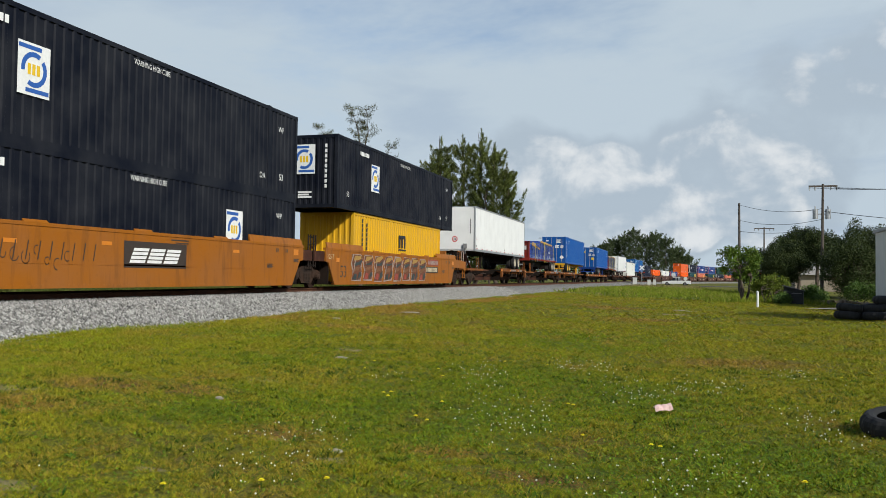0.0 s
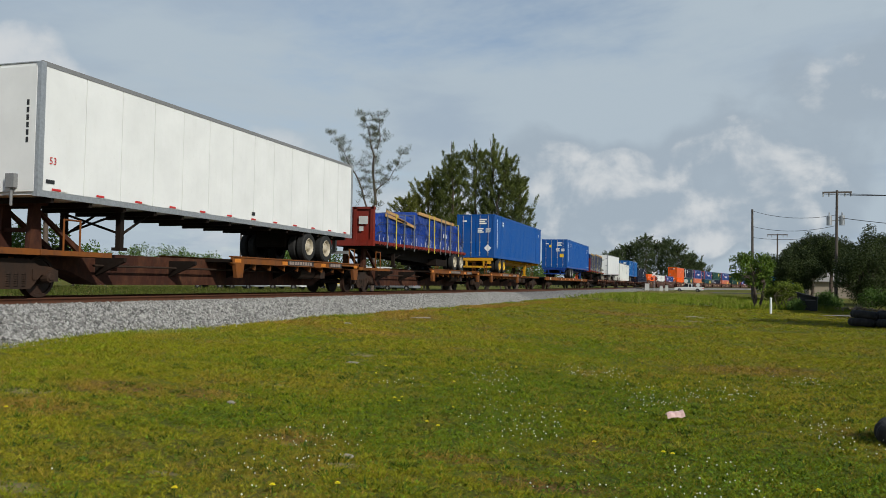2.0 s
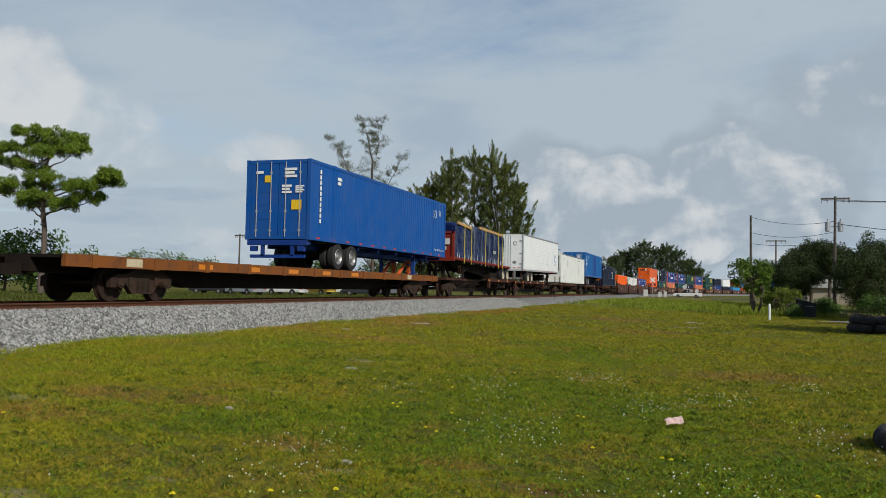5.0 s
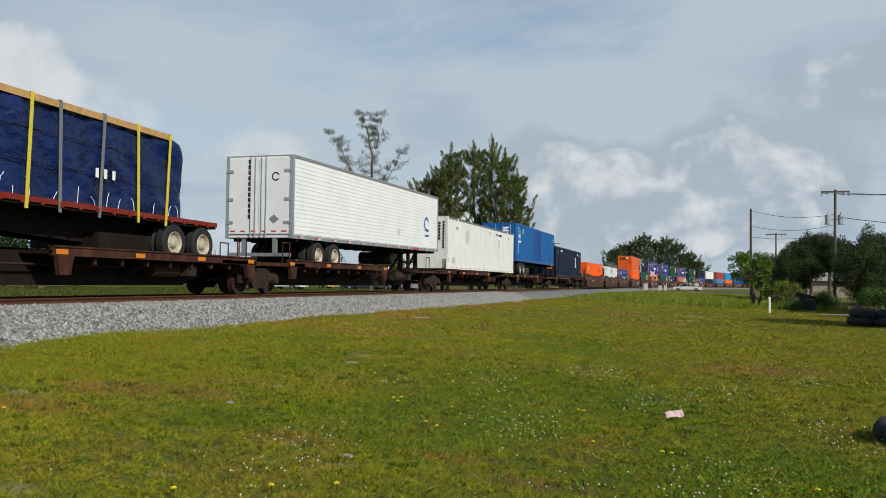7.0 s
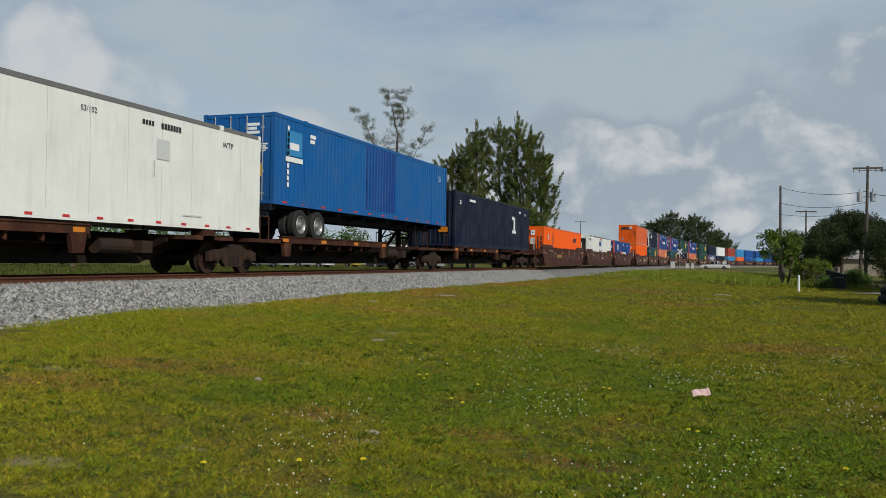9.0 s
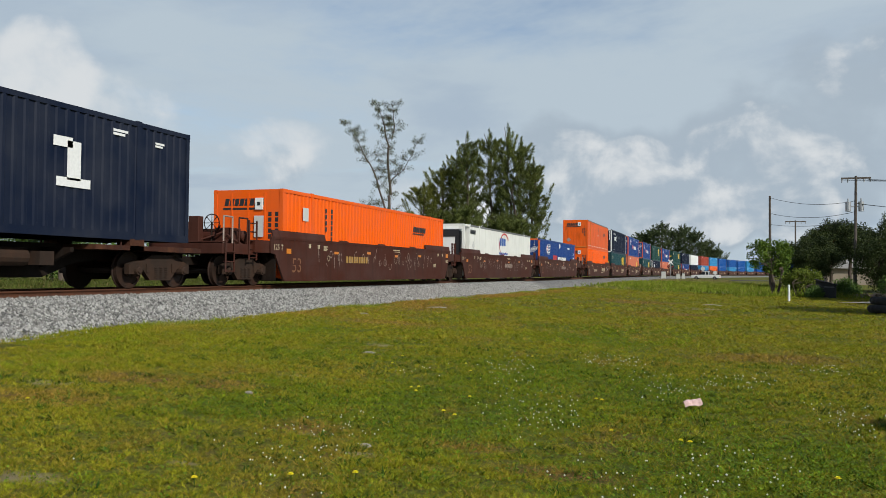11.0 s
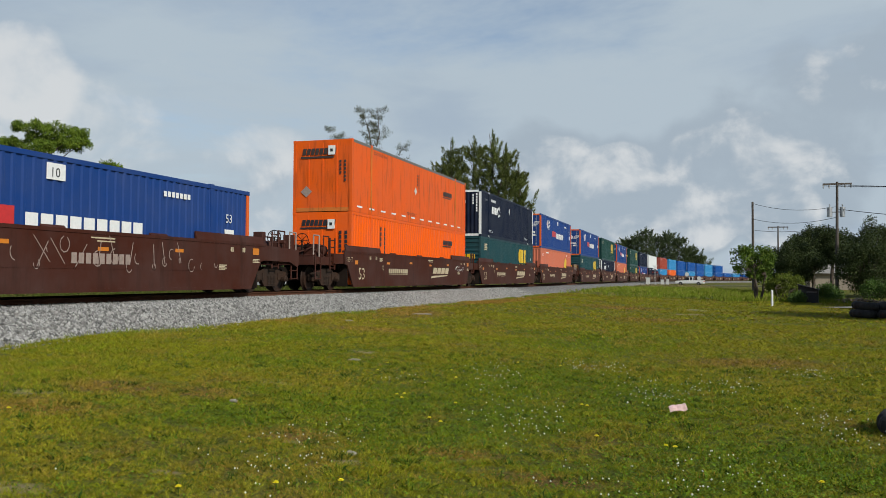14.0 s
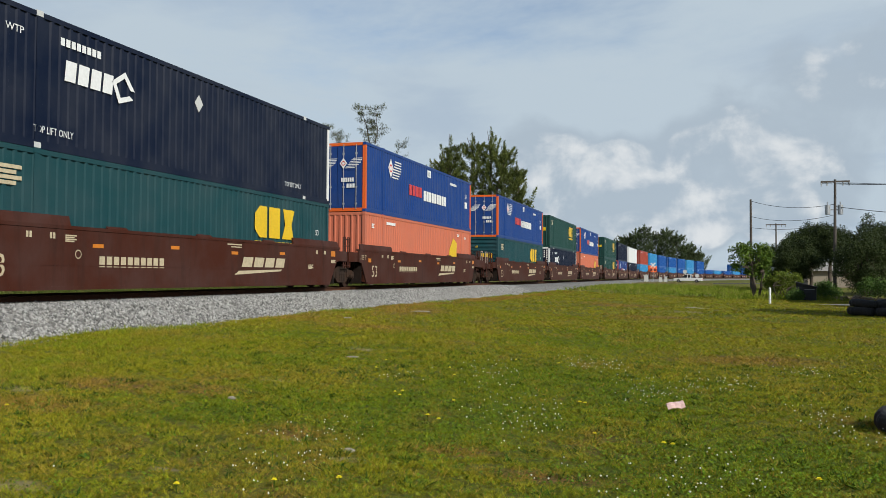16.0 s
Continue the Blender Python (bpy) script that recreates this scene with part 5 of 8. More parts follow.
def tilt(ob, u0, u1, z0, z1):
    """Lean a thing's parts about its middle so that its floor runs from z0 to z1."""
    a = math.atan2(z1 - z0, u1 - u0)
    zc = (z0 + z1) / 2
    m = Matrix.Translation((0, 0, zc)) @ Matrix.Rotation(a, 4, "X") @ Matrix.Translation((0, 0, -zc))
    for c in ob.children:
        c.matrix_basis = m @ c.matrix_basis


def van_trailer(u0, u1, z0, z1, tint, label, wheels, legs, rim, deck_z, wheel_z, near_rear, level=False, side_fn=None):
    uc, h = (u0 + u1) / 2, (u1 - u0) / 2
    ob = tagged(new("box_trailer"), label, "trailer", "trailers on the train")
    m = M[tint]
    bm = bmesh.new()
    box(bm, -W + 0.03, W - 0.03, -h + 0.04, h - 0.04, z0 + 0.03, z1 - 0.03)
    part("box_body", bm, m, ob)
    for s in (-1, 1):
        x0, x1 = sorted((s * (W - 0.03), s * (W - 0.006)))
        if level:
            n = 18
            for k in range(n):
                bm = bmesh.new()
                a = z0 + 0.16 + k * (z1 - z0 - 0.28) / n
                b = a + (z1 - z0 - 0.28) / n
                prism_y(bm, [(s * (W - 0.03), a), (s * (W - 0.006), a + 0.004), (s * (W - 0.010), b - 0.004), (s * (W - 0.03), b)], -h + 0.12, h - 0.12)
                part("side_panel", bm, m, ob)
        else:
            n = 13
            for k in range(n):
                bm = bmesh.new()
                a = -h + 0.14 + k * (2 * h - 0.28) / n
                box(bm, x0, x1, a + 0.012, a + (2 * h - 0.28) / n - 0.012, z0 + 0.14, z1 - 0.10)
                part("side_panel", bm, m, ob)
        bm = bmesh.new()
        x0, x1 = sorted((s * (W - 0.05), s * (W + 0.004)))
        box(bm, x0, x1, -h + 0.03, h - 0.03, z1 - 0.10, z1)
        part("top_rail", bm, M["grey"], ob, "grey roof rail")
        bm = bmesh.new()
        box(bm, x0, x1, -h + 0.03, h - 0.03, z0, z0 + 0.13)
        part("bottom_rail", bm, M["alu"], ob, "dull aluminium lower rail")
        for w in (-1, 1):
            bm = bmesh.new()
            y0, y1 = sorted((w * h, w * (h - 0.14)))
            box(bm, min(s * (W - 0.12), s * (W + 0.005)), max(s * (W - 0.12), s * (W + 0.005)), y0, y1, z0, z1 - 0.02)
            part("corner_post", bm, M["alu"], ob)
        marks_r, marks_w = [], []
        n = 12
        for k in range(n):
            a = -h + 0.4 + k * (2 * h - 1.2) / (n - 1)
            marks_r.append(rect(a, z0 + 0.035, 0.26, 0.05))
            marks_w.append(rect(a + 0.27, z0 + 0.035, 0.18, 0.05))
        if s > 0:
            shapes("reflector_tape", marks_r, (W + 0.007, 0, 0.12 if not level else 0.0), M["mark_red"], ob, label="red reflective tape")
            shapes("reflector_tape", marks_w, (W + 0.007, 0, 0.12 if not level else 0.0), M["white"], ob)
    bm = bmesh.new()
    box(bm, -W + 0.02, W - 0.02, -h + 0.02, h - 0.02, z1 - 0.03, z1 - 0.01)
    part("roof", bm, M["alu"], ob)
    for k in range(14):
        y = -h + 0.5 + k * (2 * h - 1.0) / 13
        bm = bmesh.new()
        box(bm, -W + 0.06, W - 0.06, y - 0.05, y + 0.05, z0 - 0.10, z0 + 0.02)
        part("cross_member", bm, M["under"], ob)
    bm = bmesh.new()
    for w in wheels:
        box(bm, -0.6, 0.6, w - uc - 0.5, w - uc + 0.5, wheel_z - 0.02, z0 - 0.05)
    part("suspension", bm, M["under"], ob)
    wy = wheels[0] - uc
    road_wheels(ob, [w - uc for w in wheels], wheel_z, rim)
    ly = legs - uc
    landing_legs(ob, ly, deck_z, z0 - 0.05, "under")
    r = -1 if near_rear else 1
    bm = bmesh.new()
    y = r * (h - 0.1)
    box(bm, -1.2, 1.2, y - 0.05, y + 0.05, z0 - 0.62, z0 - 0.50)
    for x in (-0.6, 0.6):
        box(bm, x - 0.07, x + 0.07, y - 0.06, y + 0.06, z0 - 0.55, z0)
    part("rear_bumper", bm, M["grey"], ob)
    if side_fn:
        side_fn(ob, h, z0, z1)
    return rides(ob, uc)

# ---------------------------------------------------------------- train: markings


def ring_logo(ob, at, size, face=SIDE):
    """White square with a blue broken ring and small gold bars."""
    s = size
    shapes("emblem_panel", [rect(-s / 2, -s * 0.62, s, s * 1.24)], at, M["white"], ob, face, "white square panel with a blue ring")
    lift = Vector(at) + (Vector((0.004, 0, 0)) if face is SIDE else Vector((0, -0.004, 0)))
    ring = arc_band(0, 0, s * 0.36, s * 0.12, 60, 190, 10, 0.95) + arc_band(0, 0, s * 0.36, s * 0.12, 240, 400, 10, 0.95) + [rect(-s * 0.48, s * 0.46, s * 0.7, s * 0.1), rect(-s * 0.25, -s * 0.55, s * 0.72, s * 0.1)]
    shapes("emblem", ring, lift, M["mark_blue"], ob, face)
    shapes("emblem_bars", blocks(-s * 0.2, -s * 0.13, s * 0.42, s * 0.26, 3, 0.3), lift, M["mark_yellow"], ob, face)


def navy_marks(ob, h, z0, z1, logo_y=None, end_logo=False):
    x = W + 0.008
    lettering("WARNING HIGH CUBE", 0.20, (x, -0.85, z1 - 0.33), M["white"], ob, squash=0.72)
    lettering("53", 0.30, (x, h - 1.3, z0 + 0.55), M["white"], ob)
    lettering("53", 0.30, (x, -h + 0.9, z0 + 0.55), M["white"], ob)
    lettering("WP", 0.26, (x, h - 1.4, z1 - 0.75), M["white"], ob)
    lettering("DA", 0.26, (x, h - 2.6, z0 + 0.5), M["white"], ob)
    shapes("number_bars", blocks(-h + 2.3, z1 - 0.5, 1.0, 0.17, 7), (x, 0, 0), M["white"], ob)
    if logo_y is not None:
        ring_logo(ob, (x, logo_y, z1 - 1.3), 0.95)
    if end_logo:
        ring_logo(ob, (-0.15, -h - 0.004, z1 - 0.95), 0.95, END)
        shapes("number_bars", bars(-0.4, z0 + 0.62, 0.6, 0.07, 3), (0, -h - 0.004, 0), M["white"], ob, END)
        shapes("number_bars", [rect(0.75, z1 - 0.5 - 0.2 * k, 0.1, 0.14) for k in range(9)] + [rect(-0.95, z1 - 0.6 - 0.2 * k, 0.11, 0.14) for k in range(9)], (0, -h - 0.004, 0), M["white"], ob, END)


def post_marks(ob, h, z0, z1, colour="white"):
    """Small white stencils that every wide box carries near its posts."""
    x = W + 0.008
    fine = bars(h - 1.4, z1 - 0.45, 0.35, 0.05, 2) + bars(h - 2.9, z1 - 0.35, 0.5, 0.06, 2) + bars(-h + 0.7, z1 - 0.5, 0.3, 0.05, 3) + bars(-h + 2.4, z1 - 0.4, 1.1, 0.12, 1)
    shapes("stencil_marks", fine, (x, 0, 0), M[colour], ob)


def block_logo(ob, y, z, w, hgt, n, tint, slant=0.0, under=False, x=None):
    x = W + 0.008 if x is None else x
    polys = blocks(y, z, w, hgt, n, 0.18, slant)
    if under:
        polys.append(rect(y - 0.05, z - hgt * 0.45, w * 0.9, hgt * 0.22, slant))
    shapes("name_mark", polys, (x, 0, 0), M[tint], ob, label="maker's name as plain blocks")


# ---------------------------------------------------------------- train: the string of cars
Z1, Z2 = 0.22, 3.13  # floors of the lower and the upper boxes above the rail
TAN, BROWN = "ochre-painted steel well car with rust and dirt runs", "oxide-brown steel well car carrying containers"
MX = W + 0.008

# leading double-stack car
well_unit(-142.7, -123.0, "well_tan", TAN, first=True, extra=10)
rear_well = well_unit(-123.0, -103.3, "well_tan", "ochre steel well car covered in coloured spray lettering", last=True, extra=11)
lead = MOVING[-2][0]
shapes("mark_plate", [rect(-0.8, 0.62, 2.6, 0.66)], (1.396, 0, 0), M["mark_dark"], lead, label="dark brown plate")
for z in (0.74, 0.84, 0.94, 1.04):
    shapes("owner_mark", blocks(-0.60 + 0.5 * (z - 0.74), z, 2.05, 0.075, 3, 0.12, 0.5), (1.400, 0, 0), M["white"], lead, label="white slanted block mark cut by dark lines")
rngm = random.Random(5)
marks = []
for k in range(14):
    marks += arc_band(-6.6 + 0.30 * k, 1.12 - 0.03 * k * (k > 6) + rngm.uniform(-0.10, 0.16), rngm.uniform(0.08, 0.15), 0.022, rngm.uniform(0, 180), rngm.uniform(220, 400), 8, 0.8)
    marks.append([(-6.3 + 0.34 * k, 0.75), (-6.27 + 0.34 * k, 0.75), (-6.20 + 0.34 * k, 1.15), (-6.23 + 0.34 * k, 1.15)])
shapes("scrawl", marks, (1.396, 0, 0), M["mark_dark"], lead, label="thin dark sprayed scrawl")
# fat slanted sprayed shapes on the second unit, outlined in white over rust and yellow
rngm = random.Random(19)


def jolt(poly, y, x):
    return [(y + p + rngm.uniform(-0.05, 0.05), q + rngm.uniform(-0.04, 0.04)) for p, q in poly], (x, 0, 0)


for k in range(8):
    y = -6.45 + 1.23 * k
    for nm, tint, x, poly in (
            ("spray_outline", "scrawl", 1.396, [(-0.02, 0.26), (0.98, 0.26), (1.12, 0.52), (1.06, 0.86), (1.24, 1.18), (1.02, 1.40), (0.18, 1.38), (-0.06, 0.98), (0.12, 0.74)]),
            ("spray_fill", "spray_rust", 1.399, [(0.04, 0.30), (0.92, 0.31), (1.05, 0.53), (0.98, 0.86), (1.16, 1.17), (0.98, 1.35), (0.22, 1.33), (0.01, 0.98), (0.18, 0.74)]),
            ("spray_cap", "sand_mark", 1.402, [(0.16, 1.08), (0.66, 1.16), (1.04, 1.24), (0.94, 1.35), (0.36, 1.31)]),
            ("spray_shadow", "teal_mark", 1.402, [(0.20, 1.00), (0.70, 1.07), (1.08, 1.14), (0.92, 0.98), (0.40, 0.90)]),
            ("spray_band", "sand_faded", 1.402, [(0.22, 0.66), (0.72, 0.74), (0.94, 0.86), (0.52, 0.86), (0.24, 0.80)]),
            ("spray_shadow", "teal_mark", 1.403, [(0.62, 0.32), (1.02, 0.48), (0.98, 0.70), (0.80, 0.62)]),
            ("spray_splash", "rose_mark" if k % 3 else "teal_mark", 1.404, [(0.10, 0.36), (0.52, 0.34), (0.58, 0.58), (0.30, 0.60)]),
            ("spray_line", "scrawl", 1.406, [(0.16, 0.62), (0.20, 0.62), (0.40, 1.12), (0.36, 1.12)])):
        outline, at = jolt(poly, y, x)
        shapes(nm, [outline], at, M[tint], rear_well)
shapes("spray_fill", [rect(3.6, 1.08, 1.9, 0.30)], (1.398, 0, 0), M["rose_mark"], rear_well)
shapes("spray_line", blocks(3.7, 1.13, 1.7, 0.2, 8), (1.402, 0, 0), M["scrawl"], rear_well)
shapes("number_plate", [rect(3.3, 0.68, 2.1, 0.32)], (1.397, 0, 0), M["mark_dark"], rear_well)
shapes("number_bars", blocks(3.4, 0.74, 1.9, 0.22, 9), (1.402, 0, 0), M["cream"], rear_well)

NAVY = "dark navy corrugated steel container with white stencils"
b = container(-140.55, -124.45, Z1, Z2, "navy", NAVY)
navy_marks(b, 8.05, Z1, Z2)
ring_logo(b, (MX, 4.04, 1.85), 0.94)
b = container(-140.55, -124.4, Z2, Z2 + 2.92, "navy", NAVY)
navy_marks(b, 8.07, Z2, Z2 + 2.92)
ring_logo(b, (MX, -4.1, 4.76), 0.9)
b = container(-120.93, -104.77, Z2 + 0.02, Z2 + 2.94, "navy", NAVY, ends=("front", "front"))
navy_marks(b, 8.08, Z2, Z2 + 2.92, -4.04, True)
b = container(-119.05, -106.86, Z1, Z2, "yellow_box", "yellow corrugated steel container with a black emblem", ends=("front", "front"), posts=False, half=1.22, level=False)
shapes("emblem", [rect(-0.56, 1.84, 0.2, 0.48), rect(-0.2, 1.84, 0.2, 0.48), rect(0.16, 1.84, 0.2, 0.48), rect(-0.6, 2.3, 0.94, 0.14), rect(-0.62, 1.72, 1.05, 0.06)], (1.23, 0, 0), M["mark_black"], b, label="black emblem")
shapes("number_bars", [rect(-5.2, 2.75 - 0.2 * k, 0.13, 0.15) for k in range(10)] + [rect(-4.7, 2.6 - 0.2 * k, 0.12, 0.15) for k in range(8)], (1.23, 0, 0), M["mark_black"], b)

# first spine car: trailers
OCHRE, RUSTB = "rusty ochre spine car with a raised wheel platform", "dark brown spine car with orange reflectors"
spine_unit(-99.7, -81.6, "spine_rust", OCHRE, (-91.85, -82.5), (-98.6, 2.06, 1), first=True)
spine_unit(-81.6, -63.3, "spine_rust", OCHRE, (-73.2, -63.7), (-80.0, 2.06, 1))
spine_unit(-63.3, -45.8, "spine_rust", OCHRE, (-61.0, -52.4), (-46.4, 2.0, -1), last=True)
flat_car(-38.6, -18.0, "rusty flat car with ochre side sills and a red hitch")


def white_van(ob, h, z0, z1):
    shapes("seal", arc_band(-0.1, z0 + 0.78, 0.16, 0.06, 0, 360, 16), (0.05, -h - 0.012, 0), M["mark_red"], ob, END, "red round seal")
    shapes("seal", arc_band(-0.1, z0 + 0.78, 0.06, 0.04, 0, 360, 10), (0.05, -h - 0.012, 0), M["mark_black"], ob, END)
    shapes("number_bars", [rect(0.95, z1 - 0.95 - 0.16 * k, 0.07, 0.12) for k in range(6)], (0, -h - 0.012, 0), M["mark_black"], ob, END)
    bm = bmesh.new()
    box(bm, 0.55, 0.78, -h - 0.12, -h, z0 + 0.18, z0 + 0.48)
    rod(bm, (0.66, -h - 0.05, z0 - 0.2), (0.66, -h - 0.05, z0 + 0.2), 0.03)
    part("connector_box", bm, M["grey"], ob)
    lettering("53", 0.22, (W + 0.009, -h + 0.3, z0 + 0.72), M["mark_red"], ob)
    shapes("plate", [rect(-h + 0.22, z0 + 0.3, 0.25, 0.08), rect(0.5, z0 + 0.3, 0.2, 0.1)], (W + 0.009, 0, 0), M["mark_black"], ob)
    bm = bmesh.new()
    box(bm, -W + 0.1, W - 0.1, -h - 0.008, -h + 0.03, z0 + 0.1, z1 - 0.12)
    part("nose_panel", bm, M["white_box"], ob)


van_trailer(-99.45, -83.25, 2.16, 5.05, "white_box", "white sheet-sided box trailer with grey roof rail", (-86.84, -85.45), -96.3, "rim_white", 1.10, 1.66, False, side_fn=white_van)


def flatbed(u0, u1, z0, z1, label, wheels, legs, wheel_z, deck_z, tarp, tops, strap_plan, rims, mark_y):
    """A red flatbed trailer with a headboard and a load lashed under a tarpaulin. tops: (place along it, height) of the load."""
    uc, h = (u0 + u1) / 2, (u1 - u0) / 2
    ob = tagged(new("flatbed_trailer"), label, "trailer", "trailers on the train")
    bed = lambda y: z0 + (z1 - z0) * (y + h) / (2 * h)
    bm = bmesh.new()
    prism_x(bm, [(-h, z0 - 0.16), (h, z1 - 0.16), (h, z1), (-h, z0)], -1.25, 1.25)
    part("bed", bm, M["under"], ob)
    for s in (-1, 1):
        bm = bmesh.new()
        x0, x1 = sorted((s * 1.24, s * 1.30))
        prism_x(bm, [(-h, z0 - 0.10), (h, z1 - 0.10), (h, z1 + 0.02), (-h, z0 + 0.02)], x0, x1)
        for k in range(24):
            y = -h + 0.5 + k * (2 * h - 1) / 23
            box(bm, min(s * 1.3, s * 1.335), max(s * 1.3, s * 1.335), y - 0.04, y + 0.04, bed(y) - 0.14, bed(y) - 0.03)
        part("side_rail", bm, M["trailer_red"], ob, "dull red side rail")
        bm = bmesh.new()
        prism_x(bm, [(-h + 1.0, z0 - 0.2), (-h + 2.6, z0 - 0.55), (h - 4.5, z1 - 0.75), (h - 1, z1 - 0.45), (h - 0.4, z1 - 0.14), (-h + 0.4, z0 - 0.14)], s * 0.5 - 0.05, s * 0.5 + 0.05)
        part("beam", bm, M["under"], ob)
    bm = bmesh.new()
    box(bm, -1.27, 1.27, -h - 0.10, -h + 0.02, z0 - 0.12, z0 + 1.42)
    for x in (-1.2, -0.42, 0.42, 1.2):
        box(bm, x - 0.07, x + 0.07, -h - 0.17, -h - 0.09, z0 - 0.1, z0 + 1.45)
    box(bm, -1.29, 1.29, -h - 0.17, -h + 0.02, z0 + 1.36, z0 + 1.46)
    box(bm, -1.29, 1.29, -h - 0.19, -h + 0.02, z0 - 0.2, z0 + 0.06)
    part("headboard", bm, M["trailer_red"], ob, "dented red steel headboard")
    shapes("plate", [rect(0.6, z0 + 0.72, 0.42, 0.34), rect(0.62, z0 + 0.42, 0.2, 0.2)], (0, -h - 0.176, 0), M["ghost"], ob, END)
    bm = bmesh.new()
    for w in wheels:
        box(bm, -0.6, 0.6, w - uc - 0.5, w - uc + 0.5, wheel_z - 0.02, z1 - 0.3)
    box(bm, -1.0, 1.0, wheels[0] - uc - 2.6, wheels[0] - uc - 0.7, wheel_z - 0.25, z1 - 0.5)
    part("suspension", bm, M["under"], ob)
    road_wheels(ob, [w - uc for w in wheels], wheel_z, rims)
    landing_legs(ob, legs - uc, deck_z, bed(legs - uc) - 0.4, "under")
    bm = bmesh.new()
    box(bm, -0.5, 0.5, -h + 0.7, -h + 1.5, z0 - 0.3, z0 - 0.1)
    part("kingpin_plate", bm, M["under"], ob)

    # the covered load rests on the bed as a thing of its own
    load = tagged(new("tarpaulin_load"), "lashed load under a creased blue tarpaulin with timber edge boards" if tarp == "tarp_bright" else "tall load under a dark blue tarpaulin with webbing straps", "tarpaulin")
    rng = np.random.default_rng(int(abs(u0)))
    ys = np.linspace(tops[0][0] - uc, tops[-1][0] - uc, 110)
    zt = np.interp(ys, [a - uc for a, _ in tops], [z for _, z in tops])
    cols = 30
    V = []
    for y, z in zip(ys, zt):
        b0 = bed(y) + 0.035
        for c in range(cols):
            k = c / (cols - 1)
            if k < 0.36:
                g = k / 0.36
                x, zz = -1.24, b0 + (z - b0) * g
            elif k > 0.64:
                g = (1 - k) / 0.36
                x, zz = 1.24, b0 + (z - b0) * g
            else:
                g = (k - 0.36) / 0.28
                x, zz = -1.24 + 2.48 * g, z + 0.05 * math.sin(math.pi * g)
            wob = 0.12 * noise.noise(Vector((y * 1.1, zz * 1.5 + y * 0.7, u0))) + 0.045 * noise.noise(Vector((y * 4.5 + zz * 2.0, zz * 4.0 - y * 2.0, u0 + 7))) + rng.normal(0, 0.004)
            x += (wob - 0.05) * (1 if x > 0 else -1) * (1 if abs(x) > 1.2 else 0)
            zz += 0.5 * wob * (0.36 <= k <= 0.64)
            V.append((x, y, zz))
    n = len(ys)
    F = []
    for i in range(n - 1):
        for c in range(cols - 1):
            a = i * cols + c
            F.append((a, a + 1, a + cols + 1, a + cols))
    me = tri_mesh("cover", V, F, M[tarp])
    bmx = bmesh.new()
    bmx.from_mesh(me)
    bmx.verts.ensure_lookup_table()
    for r in (0, n - 1):
        ring = [bmx.verts[r * cols + c] for c in range(cols)]
        bmx.faces.new(ring if r == 0 else ring[::-1])
    bmesh.ops.recalc_face_normals(bmx, faces=bmx.faces[:])
    part("cover", bmx, M[tarp], load)
    for k, (yy, tint) in enumerate(strap_plan):
        y = yy - uc
        z = float(np.interp(y, ys, zt))
        a = 0.12 * math.sin(3.0 * k)
        b0 = bed(y) - 0.25
        bm = bmesh.new()
        prism_x(bm, [(y - 0.045 + a, b0), (y + 0.045 + a, b0), (y + 0.045, z + 0.06), (y - 0.045, z + 0.06)], 1.29, 1.305)
        prism_x(bm, [(y - 0.045 + a, b0), (y + 0.045 + a, b0), (y + 0.045, z + 0.06), (y - 0.045, z + 0.06)], -1.305, -1.29)
        box(bm, -1.3, 1.3, y - 0.045, y + 0.045, z + 0.06, z + 0.075)
        part("strap", bm, M[tint], load)
    if tarp == "tarp_bright":  # loose boards lashed aslant over the low end of the load
        for (a, za), (c, zc) in (((-79.6, 3.40), (-76.9, 3.22)), ((-78.2, 3.36), (-75.7, 3.10)), ((-79.5, 3.56), (-78.0, 3.46))):
            bm = bmesh.new()
            prism_x(bm, [(a - uc, za - 0.07), (c - uc, zc - 0.07), (c - uc, zc + 0.06), (a - uc, za + 0.06)], 1.245, 1.287)
            part("edge_board", bm, M["wood"], load)
    for (a, za), (c, zc) in zip(tops[1:], tops[2:-1]):
        if c - a < (4.0 if tarp == "tarp_bright" else 2.5):
            continue
        for s in (-1, 1):
            bm = bmesh.new()
            x0, x1 = sorted((s * 1.20, s * 1.285))
            prism_x(bm, [(a - uc + 0.1, za - 0.10), (c - uc - 0.1, zc - 0.10), (c - uc - 0.1, zc + 0.05), (a - uc + 0.1, za + 0.05)], x0, x1)
            part("edge_board", bm, M["wood"], load)
    for f in (0.36, 0.68):
        bm = bmesh.new()
        for a, c in zip(range(0, n - 4, 4), range(4, n, 4)):
            za, zc = (bed(ys[q]) + (zt[q] - bed(ys[q])) * f for q in (a, c))
            rod(bm, (1.275, ys[a], za), (1.275, ys[c], zc), 0.012, seg=5)
        part("lashing", bm, M["mark_black"], load)
    for k in range(22):
        y = ys[0] + (k + 0.5 + 0.3 * math.sin(5.1 * k)) * (ys[-1] - ys[0]) / 22
        b0, lift = bed(y), 0.20 + 0.12 * math.sin(3.3 * k)
        bm = bmesh.new()
        rod(bm, (1.285, y, b0 + 0.02), (1.290, y + 0.05 * math.sin(k * 2.0), b0 + lift), 0.008, seg=5)
        rod(bm, (1.290, y + 0.05 * math.sin(k * 2.0), b0 + lift), (1.285, y + 0.14 * math.sin(k * 2.0), b0 + lift + 0.10), 0.008, seg=5)
        part("tie_cord", bm, M["white"], load)
    if mark_y is not None:
        shapes("name_mark", blocks(mark_y - uc, bed(0) + 0.65, 0.85, 0.22, 3, 0.62), (1.288, 0, 0), M["white"], load)
    rides(ob, uc)
    rides(load, uc)


